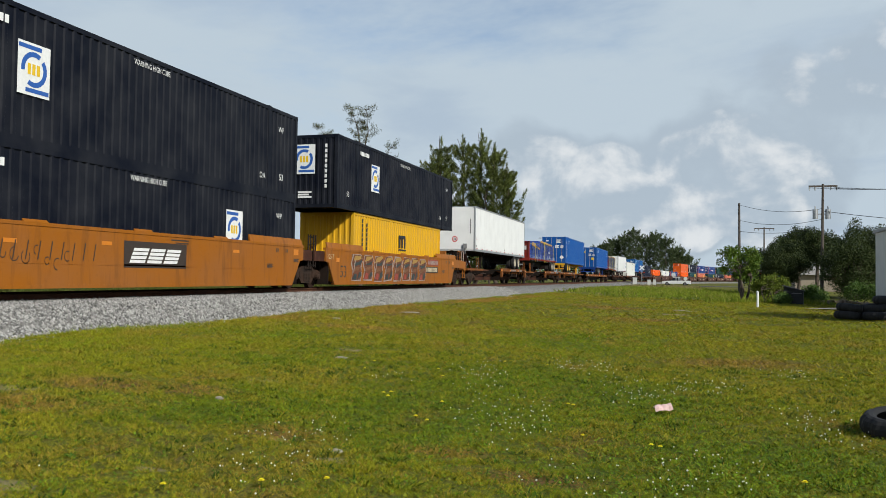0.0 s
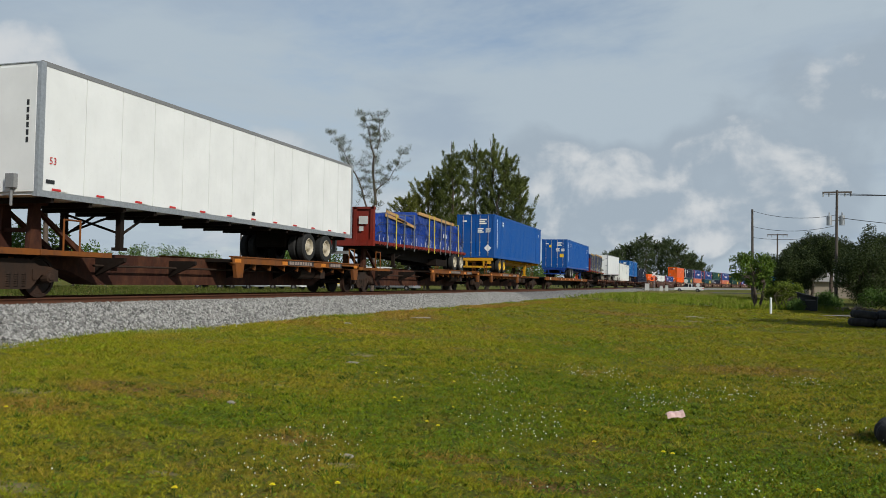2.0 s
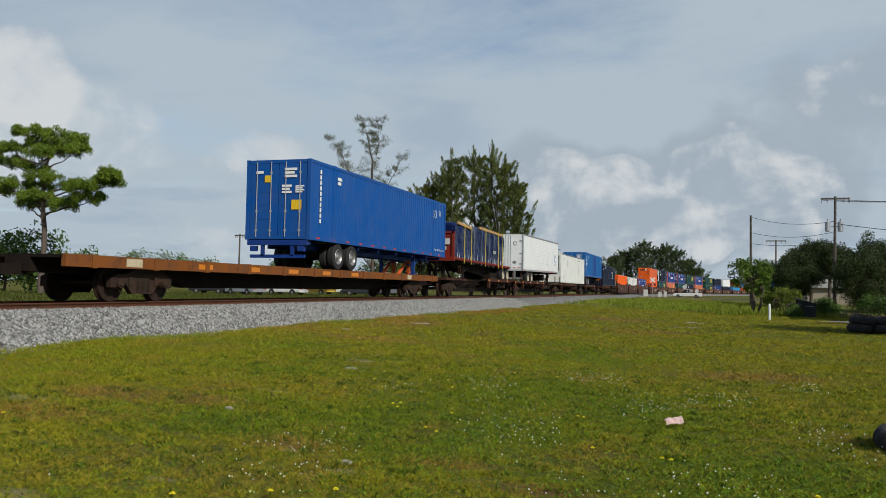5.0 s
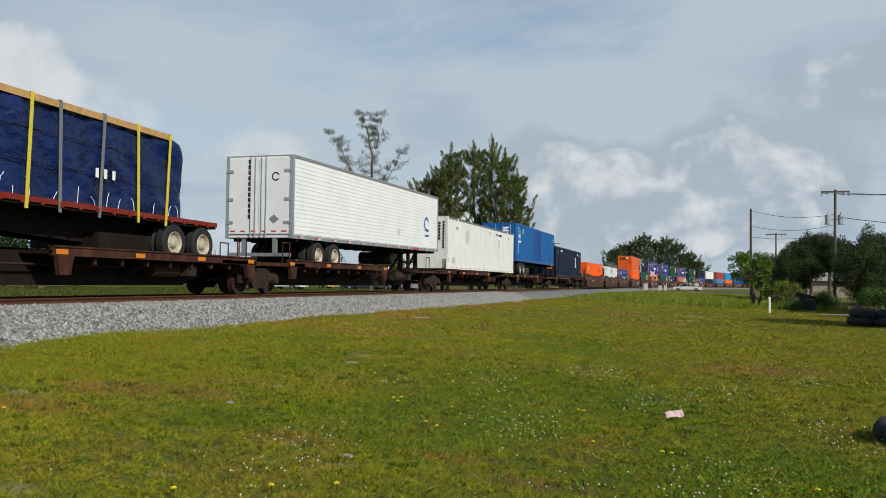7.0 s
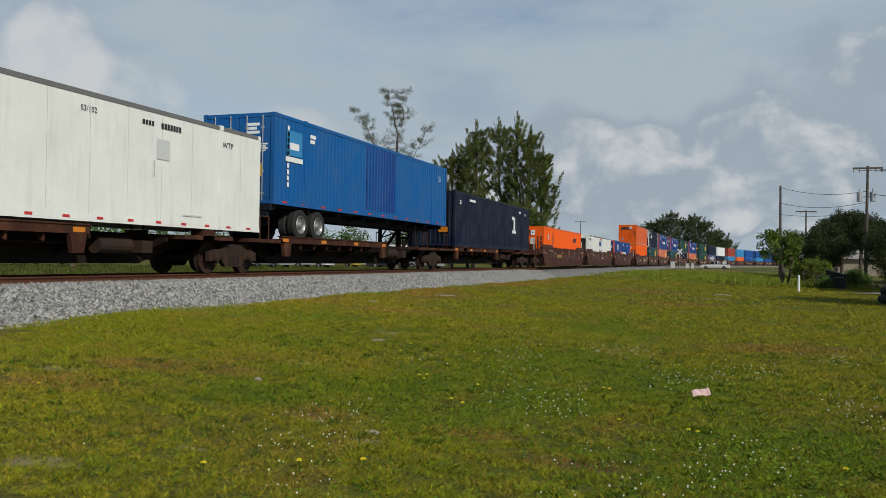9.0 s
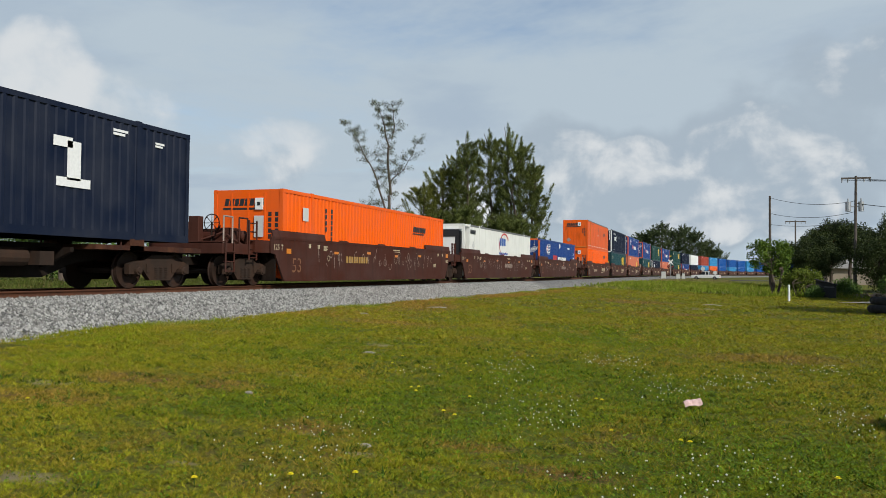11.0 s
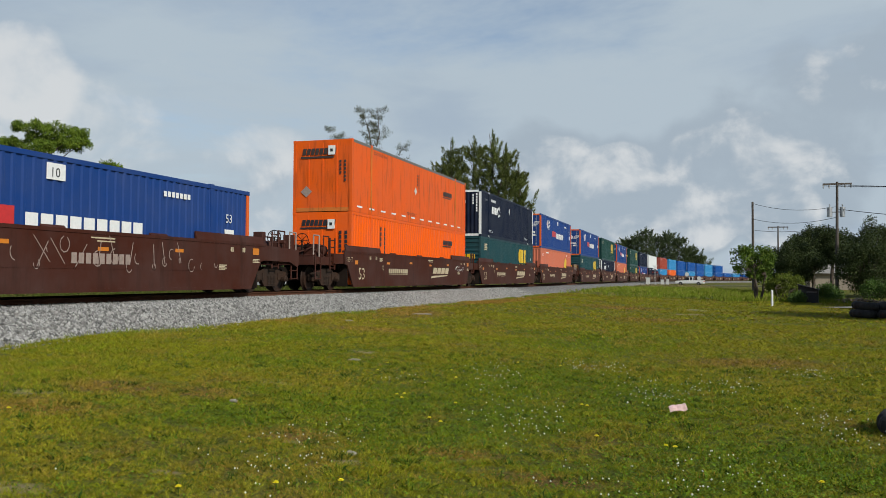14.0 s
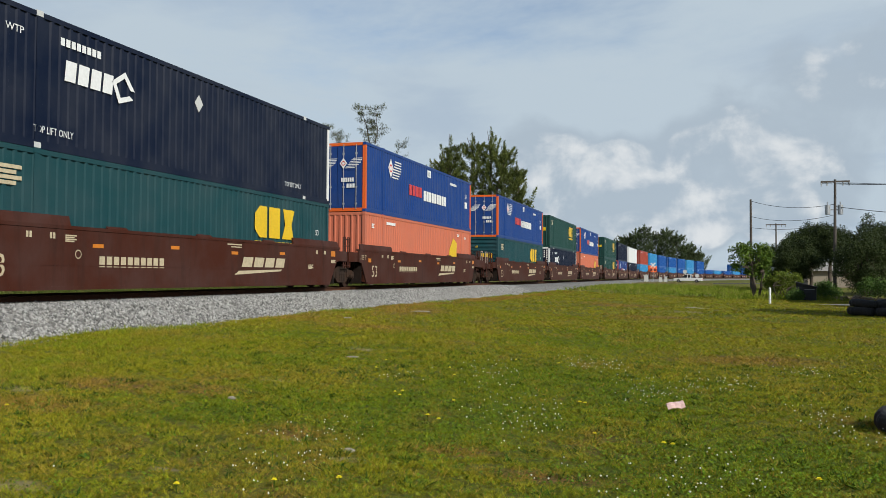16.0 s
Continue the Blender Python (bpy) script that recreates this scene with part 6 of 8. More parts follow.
flatbed(-80.8, -66.9, 2.18, 2.20, "red flatbed trailer with a steel headboard", (-68.96, -67.70), -77.5, 1.62, 1.10, "tarp_bright",
        [(-80.6, 3.15), (-80.2, 3.42), (-78.6, 3.46), (-75.9, 3.60), (-75.3, 3.86), (-69.2, 3.70), (-68.0, 3.62), (-67.4, 2.9)],
        [(-79.4, "strap_g"), (-78.3, "strap_y"), (-77.2, "strap_g"), (-75.9, "strap_g"), (-73.6, "strap_y"), (-72.8, "strap_y"), (-71.6, "strap_g"), (-70.9, "strap_g"), (-69.9, "strap_g"), (-68.5, "strap_y")], "rim_white", -71.25)
flatbed(-11.8, 1.97, 2.22, 2.06, "red flatbed trailer with a tall steel headboard", (0.05, 1.35), -8.7, 1.42, 1.0, "tarp_dark",
        [(-11.6, 4.05), (-11.3, 4.25), (-8.2, 4.12), (-7.2, 4.16), (-6.6, 4.30), (-0.2, 4.20), (0.2, 4.12), (0.35, 3.9)],
        [(-9.9, "strap_y"), (-8.4, "strap_y"), (-7.8, "strap_g"), (-6.0, "strap_g"), (-5.0, "strap_y"), (-4.2, "strap_g"), (-2.8, "strap_g"), (-1.6, "strap_y"), (-0.3, "strap_y")], "rim_white", -3.05)


def blue_marks(ob, h, z0, z1, tint="white"):
    x = W + 0.008
    shapes("number_bars", [rect(-h + 0.75, z1 - 0.45 - 0.2 * k, 0.13, 0.15) for k in range(10)], (x, 0, 0), M[tint], ob)
    shapes("number_bars", bars(-h + 2.25, z1 - 0.5, 0.4, 0.12, 2), (x, 0, 0), M[tint], ob)
    lettering("53", 0.36, (x, h - 1.2, z1 - 0.75), M[tint], ob)
    y = -h - 0.006
    shapes("door_marks", bars(0.25, z1 - 0.4, 0.5, 0.09, 3) + bars(0.15, z1 - 1.0, 0.4, 0.08, 3) + bars(0.7, z1 - 1.0, 0.35, 0.05, 4) + bars(-0.9, z1 - 0.5, 0.3, 0.1, 1), (0, y, 0), M[tint], ob, END)


b = container(-60.1, -44.0, 2.15, 5.05, "blue", "bright blue corrugated container with white stencils on a chassis", ends=("doors", "front"), posts=True, depth=0.02)
blue_marks(b, 8.05, 2.15, 5.05)
shapes("placard", [[(0.8, 2.55), (1.05, 2.80), (0.8, 3.05), (0.55, 2.80)]], (0.05, -8.056, 0), M["white"], b, END, "white diamond placard")
chassis(-60.2, -43.9, 2.15, (-58.37, -57.12), -48.3, "yellow_steel", "rim_yellow", 1.66, 1.05, "yellow container chassis with yellow wheel rims", True)
b = container(-29.85, -13.75, 2.12, 5.02, "blue", "blue corrugated container lettered in white on a chassis", ends=("doors", "front"), depth=0.024)
blue_marks(b, 8.05, 2.12, 5.02)
lettering("53", 0.6, (MX, 5.9, 4.1), M["white"], b)
lettering("TOP LIFT AT 40 ONLY", 0.17, (MX, 6.2, 2.4), M["white"], b)
shapes("plate", [rect(0.55, 3.2, 0.4, 0.35), rect(-0.55, 4.2, 0.25, 0.25)], (0, -8.057, 0), M["mark_yellow"], b, END)
shapes("reflector_tape", [rect(-7.5 + 1.3 * k, 2.18, 0.3, 0.06) for k in range(12)], (MX, 0, 0), M["mark_red"], b)
chassis(-29.9, -13.8, 2.12, (-27.3, -26.0), -17.6, "dark_blue", "rim_steel", 1.60, 1.09, "dark blue container chassis", True)

# second spine car
spine_unit(-12.0, 4.9, "spine_brown", RUSTB, (-4.3, 4.2), (-11.2, 2.0, 1), first=True)
spine_unit(4.9, 22.7, "spine_brown", RUSTB, (6.3, 15.5), (21.6, 2.0, -1))
spine_unit(22.7, 39.75, "spine_brown", RUSTB, (24.5, 33.8), None, pads=(26.5, 38.2))
spine_unit(39.75, 56.6, "spine_brown", RUSTB, (42.0, 50.4), (55.8, 2.0, -1))
spine_unit(56.6, 74.6, "spine_brown", RUSTB, (59.2, 67.5), None, last=True, pads=(61.0, 73.4))


def reefer_van(ob, h, z0, z1):
    y = -h - 0.012
    for s in (-1, 1):
        bm = bmesh.new()
        x0, x1 = sorted((s * 0.01, s * (W - 0.13)))
        box(bm, x0, x1, -h - 0.01, -h + 0.04, z0 + 0.16, z1 - 0.1)
        door = part("door", bm, M["white_box"], ob)
        for k in (0.12, 0.3):
            bm = bmesh.new()
            x = s * k
            rod(bm, (x, -h - 0.03, z0 + 0.05), (x, -h - 0.03, z1 - 0.06), 0.018, seg=6)
            part("lock_rod", bm, M["metal_grey"], door)
        for z in (z0 + 0.5, z0 + 1.3, z1 - 0.6):
            bm = bmesh.new()
            box(bm, min(s * (W - 0.3), s * (W - 0.02)), max(s * (W - 0.3), s * (W - 0.02)), -h - 0.03, -h, z, z + 0.1)
            part("hinge", bm, M["metal_grey"], door)
    shapes("number_bars", [rect(-0.42, z1 - 0.3 - 0.19 * k, 0.12, 0.15) for k in range(11)], (0, y, 0), M["mark_black"], ob, END)
    shapes("placard", [[(0.6, z0 + 0.5), (0.8, z0 + 0.66), (0.6, z0 + 0.82), (0.4, z0 + 0.66)]], (0, y - 0.002, 0), M["grey"], ob, END)
    shapes("emblem", arc_band(0.65, z1 - 0.75, 0.13, 0.05, 20, 330, 12), (0, y - 0.002, 0), M["mark_black"], ob, END)
    shapes("reflector_tape", [rect(-1.1 + 0.4 * k, z0 + 0.22, 0.2, 0.05) for k in range(6)], (0, y - 0.002, 0), M["mark_red"], ob, END)
    shapes("emblem", arc_band(h - 1.9, z0 + 1.35, 0.30, 0.12, 20, 300, 14) + [rect(h - 1.85, z0 + 0.98, 0.3, 0.1)], (W + 0.008, 0, 0), M["mark_blue"], ob, label="dark blue ring emblem")
    shapes("emblem", blocks(h - 2.15, z0 + 0.72, 0.65, 0.10, 5), (W + 0.008, 0, 0), M["mark_blue"], ob)
    shapes("placard", [[(2.2, z0 + 0.55), (2.4, z0 + 0.75), (2.2, z0 + 0.95), (2.0, z0 + 0.75)]], (W + 0.008, 0, 0), M["ghost"], ob)
    shapes("reflector_tape", [rect(4.2, z0 + 0.02, 0.8, 0.1)], (W + 0.009, 0, 0), M["mark_red"], ob)
    bm = bmesh.new()
    rod(bm, (-0.7, 2.5, z0 - 0.45), (0.9, 2.5, z0 - 0.45), 0.28, seg=14)
    part("fuel_tank", bm, M["under"], ob)


van = van_trailer(6.5, 22.65, 1.98, 4.86, "white_box", "white refrigerated trailer with ribbed sides and red tape", (8.64, 10.04), 19.3, "rim_white", 0.85, 1.42, True, level=True, side_fn=reefer_van)
tilt(van, 6.5, 22.65, 1.92, 2.08)


def fine_marks(ob, h, z0, z1):
    x = W + 0.009
    lettering("WTP", 0.24, (x, -6.65, z1 - 0.6), M["mark_black"], ob)
    lettering("WTP", 0.24, (x, 6.2, z1 - 0.55), M["mark_black"], ob)
    lettering("53/102", 0.18, (x, 0.9, z1 - 0.42), M["mark_black"], ob)
    lettering("53", 0.22, (x, -h + 0.15, z0 + 0.45), M["mark_black"], ob)
    shapes("number_bars", blocks(3.6, z1 - 0.42, 0.8, 0.14, 7) + blocks(2.9, z1 - 0.40, 0.45, 0.11, 4), (x, 0, 0), M["mark_black"], ob)
    shapes("stencil_marks", bars(-h + 0.9, z0 + 0.62, 0.6, 0.04, 6) + bars(4.5, z0 + 0.3, 0.8, 0.04, 1), (x, 0, 0), M["ghost"], ob)
    shapes("faded_patch", arc_band(-4.16, z0 + 1.98, 0.21, 0.42, 0, 360, 16), (x - 0.003, 0, 0), M["ghost"], ob)
    shapes("faded_patch", [rect(3.44, z0 + 1.65, 0.5, 0.5)], (x - 0.003, 0, 0), M["ghost"], ob)
    shapes("reflector_tape", [rect(-h + 0.6 + 1.0 * k, z0 + 0.06, 0.2, 0.06) for k in range(16)], (x, 0, 0), M["mark_red"], ob)
    bm = bmesh.new()
    rod(bm, (W + 0.02, 3.35, z0 + 1.2), (W + 0.02, 3.35, z0 + 1.6), 0.015, seg=6)
    part("door_handle", bm, M["metal_grey"], ob)
    shapes("number_bars", [rect(0.75, z1 - 0.4 - 0.17 * k, 0.12, 0.13) for k in range(6)] + [rect(1.0, z1 - 0.35 - 0.17 * k, 0.1, 0.13) for k in range(9)], (0, -h - 0.012, 0), M["mark_black"], ob, END)


b = container(24.4, 40.7, 1.22, 4.09, "cream_box", "chalky white smooth-sided container with rust stains", ends=("smooth", "smooth"), smoothed=True)
fine_marks(b, 8.15, 1.22, 4.06)
b = container(41.5, 57.75, 2.14, 4.99, "mid_blue", "blue corrugated container with a darker painted patch", ends=("doors", "front"), depth=0.02)
blue_marks(b, 8.1, 2.14, 4.99)
bm = bmesh.new()
corrugated(bm, W + 0.004, -1.3, 1.6, 2.40, 4.86, 1, 0.02)
part("repainted_patch", bm, M["dark_blue"], b, "darker blue repainted stretch of side")
shapes("emblem_panel", [rect(-7.4, 3.75, 1.0, 0.8)], (MX, 0, 0), M["light_blue"], b, label="pale blue emblem panel")
shapes("emblem", [rect(-7.2, 3.95, 0.6, 0.22), rect(-7.45, 3.55, 1.1, 0.16)], (MX + 0.004, 0, 0), M["white"], b)
shapes("plate", [rect(0.5, 3.0, 0.36, 0.4)], (0, -8.13, 0), M["mark_yellow"], b, END)
shapes("reflector_tape", [rect(-7.6 + 1.3 * k, 2.2, 0.3, 0.06) for k in range(12)], (MX, 0, 0), M["mark_red"], b)
chassis(41.4, 57.8, 2.14, (43.3, 44.5), 54.6, "navy", "rim_steel", 1.56, 1.0, "dark container chassis with black wheels", True)
b = container(59.2, 75.4, 1.18, 4.04, "navy_blue", "very dark navy container with a white emblem", ends=("front", "front"))
post_marks(b, 8.1, 1.18, 4.04)
shapes("emblem", [rect(3.8, 2.4, 0.4, 0.85), rect(3.5, 2.25, 1.0, 0.2), rect(3.4, 3.1, 0.55, 0.22)], (MX, 0, 0), M["white"], b, label="white emblem")
shapes("plate", [rect(0.4, 1.9, 0.5, 0.28)], (0, -8.12, 0), M["mark_orange"], b, END)

# brown well cars, single boxes
well_unit(78.55, 98.25, "well_brown", BROWN + ", sprayed with pale scrawl", first=True, extra=1)
well_unit(98.25, 117.95, "well_brown", BROWN + ", sprayed with pale scrawl", extra=2)
well_unit(117.95, 137.6, "well_brown", BROWN + ", sprayed with pale scrawl", last=True, extra=3)


ORANGE_WORN = "weathered orange smooth-sided container with rusty lifting posts"


def worn_orange_marks(ob, h, z0, z1, dark="mark_dark"):
    x = W + 0.006
    block_logo(ob, h - 4.25, z1 - 1.15, 1.55, 0.24, 8, dark, 0.2, True)
    y = -h - 0.01
    shapes("name_mark", blocks(-0.9, z1 - 0.6, 1.5, 0.26, 8, 0.18, 0.2) + [rect(-0.95, z1 - 0.74, 1.45, 0.08)], (0, y, 0), M[dark], ob, END, "maker's name as plain blocks")
    bm = bmesh.new()
    box(bm, 0.28, 0.56, -h - 0.06, -h + 0.01, z1 - 0.62, z1 - 0.25)
    part("document_box", bm, M["white"], ob)
    shapes("vent", [rect(0.36, z1 - 0.5, 0.12, 0.12)], (0, -h - 0.063, 0), M["mark_black"], ob, END)
    shapes("number_bars", [rect(0.75, z1 - 0.95 - 0.15 * k, 0.09, 0.11) for k in range(4)] + [rect(0.95, z1 - 0.95 - 0.15 * k, 0.09, 0.11) for k in range(6)], (0, y, 0), M[dark], ob, END)
    shapes("hazard_diamond", [[(-0.95, z0 + 0.82), (-0.70, z0 + 1.05), (-0.45, z0 + 0.82), (-0.70, z0 + 0.59)]], (0, y, 0), M["scrawl"], ob, END)
    shapes("hazard_diamond", [[(-0.75, z1 - 1.35), (-0.55, z1 - 1.15), (-0.35, z1 - 1.35), (-0.55, z1 - 1.55)]], (x, 0, 0), M["ghost"], ob)
    shapes("number_bars", [rect(-0.32, z1 - 0.62 - 0.15 * k, 0.09, 0.11) for k in range(4)] + [rect(-0.12, z1 - 0.62 - 0.15 * k, 0.09, 0.11) for k in range(6)], (x, 0, 0), M[dark], ob)
    shapes("reflector", [rect(-h + 0.5 + 1.28 * k, z0 + 0.20, 0.55, 0.07) for k in range(12)], (x + 0.002, 0, 0), M["white"], ob, label="white reflective dashes")
    lettering("TOP LIFT ONLY", 0.19, (x, -1.75, z0 + 0.33), M[dark], ob)
    lettering("STACK 2 HIGH ONLY", 0.17, (x, -h + 2.25, z1 - 0.33), M[dark], ob)
    bm = bmesh.new()
    box(bm, -W + 0.14, W - 0.14, -h + 0.012, -h + 0.06, z0 + 0.02, z0 + 0.17)
    part("end_sill", bm, M["post_rusty"], ob, "rusted end sill")


def orange_marks(ob, h, z0, z1, dark="mark_black"):
    x = W + 0.008
    block_logo(ob, h - 4.25, z1 - 0.85, 1.65, 0.24, 8, dark, 0.2, True)
    y = -h - 0.01
    shapes("name_mark", blocks(-0.9, z1 - 0.55, 1.5, 0.24, 8, 0.18, 0.2) + [rect(-0.95, z1 - 0.68, 1.3, 0.07)], (0, y, 0), M[dark], ob, END, "maker's name as plain blocks")
    bm = bmesh.new()
    box(bm, 0.28, 0.56, -h - 0.06, -h + 0.01, z1 - 0.68, z1 - 0.30)
    part("document_box", bm, M["white"], ob)
    shapes("vent", [rect(0.36, z1 - 0.55, 0.12, 0.12)], (0, -h - 0.063, 0), M["mark_black"], ob, END)
    shapes("number_bars", [rect(0.75, z1 - 0.9 - 0.18 * k, 0.12, 0.14) for k in range(5)] + [rect(1.0, z1 - 0.9 - 0.18 * k, 0.12, 0.14) for k in range(6)], (0, y, 0), M[dark], ob, END)
    shapes("number_bars", [rect(-5.05, z1 - 0.6 - 0.22 * k, 0.13, 0.16) for k in range(4)] + [rect(-4.6, z1 - 0.6 - 0.2 * k, 0.13, 0.16) for k in range(6)], (x, 0, 0), M[dark], ob)


b = container(80.35, 96.4, Z1, Z2 - 0.02, "orange", "bright orange ribbed container with black name blocks", ends=("smooth", "front"))
orange_marks(b, 8.0, Z1, Z2)
shapes("plate", [rect(-6.7, 2.15, 0.4, 0.45)], (MX, 0, 0), M["ghost"], b)
shapes("plate", [rect(0.25, 1.55, 0.35, 0.7)], (0, -8.045, 0), M["ghost"], b, END)
nf = container(101.0, 116.3, Z1, Z2, "cream_box", "white refrigerated container with red and blue emblem", ends=("smooth", "smooth"), smoothed=True, name="refrigerated_container")
bm = bmesh.new()
box(bm, -1.0, 1.0, -8.5, -7.7, 0.9, 2.85)
box(bm, -0.95, 0.70, -8.56, -8.48, 1.2, 2.36)
part("cooling_unit", bm, M["white_box"], nf, "white cooling unit")
bm = bmesh.new()
box(bm, -0.98, 0.98, -8.55, -7.9, 2.42, 2.82)
box(bm, 0.74, 1.02, -8.54, -7.85, 1.3, 2.75)
for k in range(7):
    box(bm, 1.02, 1.04, -8.50, -7.95, 1.5 + 0.17 * k, 1.6 + 0.17 * k)
part("grille", bm, M["mark_black"], nf, "black cooling grille")
bm = bmesh.new()
for s in (-1, 1):
    x0, x1 = sorted((s * 1.17, s * 1.29))
    box(bm, x0, x1, -8.68, -8.54, 0.3, 3.12)
    rod(bm, (s * 1.2, -8.55, 2.9), (s * 1.2, -7.75, 1.2), 0.04)
    box(bm, x0, x1, -8.6, -7.6, 3.0, 3.12)
box(bm, -1.2, 1.2, -8.68, -8.54, 3.0, 3.12)
part("guard_frame", bm, M["cream_box"], nf)
shapes("emblem", arc_band(0.15, 2.28, 0.66, 0.11, 25, 150, 14, 1.6), (MX, 0, 0), M["mark_red"], nf, label="red arc emblem")
shapes("emblem", arc_band(-0.15, 2.22, 0.62, 0.05, 160, 320, 14, 1.6), (MX, 0, 0), M["mark_red"], nf)
shapes("emblem", blocks(-1.05, 2.16, 1.55, 0.48, 3, 0.22) + blocks(-1.2, 1.60, 2.2, 0.13, 10, 0.3), (MX + 0.002, 0, 0), M["mark_blue"], nf, label="blue block letters")
shapes("number_bars", blocks(-7.5, 2.62, 1.05, 0.24, 9), (MX, 0, 0), M["mark_black"], nf)
shapes("placard", [[(-6.9, 1.72), (-6.65, 1.98), (-6.9, 2.24), (-7.15, 1.98)]], (MX, 0, 0), M["ghost"], nf)


def speed_emblem(ob, y, z, s, face=SIDE, at=None):
    at = at or (MX, 0, 0)
    shapes("emblem", [[(y, z), (y + s * 0.35, z + s * 0.45), (y, z + s * 0.9), (y - s * 0.35, z + s * 0.45)]], at, M["white"], ob, face, "white diamond with speed stripes")
    shapes("emblem", [rect(y + s * 0.15 + 0.06 * k, z + 0.02 + s * 0.13 * k, s * (1.05 - 0.06 * abs(k - 3)), s * 0.055) for k in range(7)], at, M["white"], ob, face)
    lift = Vector(at) + (Vector((0.004, 0, 0)) if face is SIDE else Vector((0, -0.004, 0)))
    shapes("emblem", arc_band(y, z + s * 0.45, s * 0.16, s * 0.07, 0, 360, 12), lift, M["mark_red"], ob, face)


def stack_marks(ob, h, z0, z1):
    speed_emblem(ob, -5.2, z0 + 1.72, 0.95)
    block_logo(ob, -2.75, z0 + 1.2, 1.9, 0.5, 4, "mark_red")
    block_logo(ob, -0.65, z0 + 1.1, 3.8, 0.5, 9, "white")
    lettering("10", 0.3, (MX + 0.004, 0.0, z1 - 0.5), M["mark_black"], ob)
    shapes("plate", [rect(-0.1, z1 - 0.56, 0.55, 0.36), rect(h - 1.35, z0 + 1.3, 0.5, 0.36)], (MX + 0.001, 0, 0), M["white"], ob)
    lettering("53", 0.36, (MX, h - 1.3, z1 - 1.05), M["white"], ob)
    shapes("number_bars", blocks(h - 4.2, z1 - 0.55, 1.2, 0.14, 7), (MX, 0, 0), M["white"], ob)
    for s in (-1, 1):
        speed_emblem(ob, -0.85 if s < 0 else 0.3, z1 - 1.1, 0.5, END, (0, -h - 0.02, 0))
    shapes("number_bars", blocks(0.2, z1 - 1.65, 0.6, 0.17, 6) + blocks(0.45, z1 - 1.9, 0.4, 0.17, 3), (0, -h - 0.02, 0), M["white"], ob, END)


STACK = "blue corrugated container with orange-red end posts"
b = container(119.6, 135.8, Z1, Z2 - 0.02, "royal_blue", STACK, ends=("doors", "doors"), post_tint="orange_post")
stack_marks(b, 8.1, Z1, Z2)

# double stacks: three units to a car, upper and lower box of each unit
ORANGE = "weathered orange container with black name blocks"


def diamond_marks(ob, h, z0, z1):
    block_logo(ob, -5.35, z1 - 1.3, 1.6, 0.46, 4, "white", 0.1)
    shapes("emblem", arc_band(-3.42, z1 - 1.07, 0.34, 0.16, 0, 330, 4), (MX, 0, 0), M["white"], ob, label="white ring emblem")
    shapes("placard", [[(-0.3, z1 - 1.05), (-0.1, z1 - 0.8), (-0.3, z1 - 0.55), (-0.5, z1 - 0.8)]], (MX, 0, 0), M["ghost"], ob)
    lettering("TOP LIFT ONLY", 0.22, (MX, -6.2, z0 + 0.34), M["white"], ob, squash=0.75)
    lettering("TOP LIFT ONLY", 0.22, (MX, h - 3.4, z0 + 0.34), M["white"], ob, squash=0.75)
    lettering("WTP", 0.22, (MX, -h + 1.1, z1 - 0.6), M["white"], ob)
    shapes("number_bars", blocks(-h + 2.6, z1 - 0.55, 1.3, 0.17, 8), (MX, 0, 0), M["white"], ob)
    y = -h - 0.01
    shapes("name_mark", blocks(-0.35, z1 - 0.8, 0.7, 0.16, 4), (0, y, 0), M["white"], ob, END)
    shapes("placard", [[(-0.9, z1 - 1.25), (-0.65, z1 - 1.0), (-0.9, z1 - 0.75), (-1.15, z1 - 1.0)]], (0, y, 0), M["ghost"], ob, END)
    shapes("number_bars", [rect(0.75, z1 - 0.4 - 0.17 * k, 0.1, 0.13) for k in range(4)] + [rect(0.98, z1 - 0.35 - 0.17 * k, 0.1, 0.13) for k in range(7)], (0, y, 0), M["white"], ob, END)


def yellow_mark(ob, h, z0, z1):
    shapes("owner_mark", [[(h - 5.3, z0 + 1.7), (h - 5.0, z0 + 1.45), (h - 4.55, z0 + 1.45), (h - 4.55, z0 + 2.45), (h - 5.0, z0 + 2.45), (h - 5.3, z0 + 2.2)], rect(h - 4.42, z0 + 1.45, 0.72, 1.0), [(h - 3.55, z0 + 1.45), (h - 2.75, z0 + 1.45), (h - 2.9, z0 + 1.95), (h - 2.7, z0 + 2.45), (h - 3.5, z0 + 2.45), (h - 3.35, z0 + 1.95)]], (MX, 0, 0), M["mark_yellow"], ob, label="yellow block mark")
    shapes("owner_mark", blocks(h - 5.3, z0 + 1.14, 2.6, 0.2, 9), (MX, 0, 0), M["mark_yellow"], ob)
    lettering("53", 0.28, (MX, h - 1.1, z0 + 1.7), M["white"], ob)
    shapes("stencil_marks", bars(-h + 0.9, z1 - 0.5, 0.7, 0.08, 4), (MX, 0, 0), M["cream"], ob)
    shapes("owner_mark", blocks(0.1, z0 + 1.5, 0.9, 0.3, 3), (0, -h - 0.01, 0), M["mark_yellow"], ob, END)
    lettering("53", 0.2, (-0.3, -h - 0.012, z1 - 0.7), M["mark_yellow"], ob, END)


def sun_mark(ob, h, z0, z1):
    shapes("emblem", [[(h - 4.4, z0 + 1.1), (h - 3.0, z0 + 1.1), (h - 2.9, z0 + 2.1), (h - 3.6, z0 + 2.35), (h - 4.3, z0 + 1.7)]], (MX, 0, 0), M["mark_yellow"], ob, label="yellow fan emblem")
    post_marks(ob, h, z0, z1)


def plain_marks(ob, h, z0, z1):
    post_marks(ob, h, z0, z1)


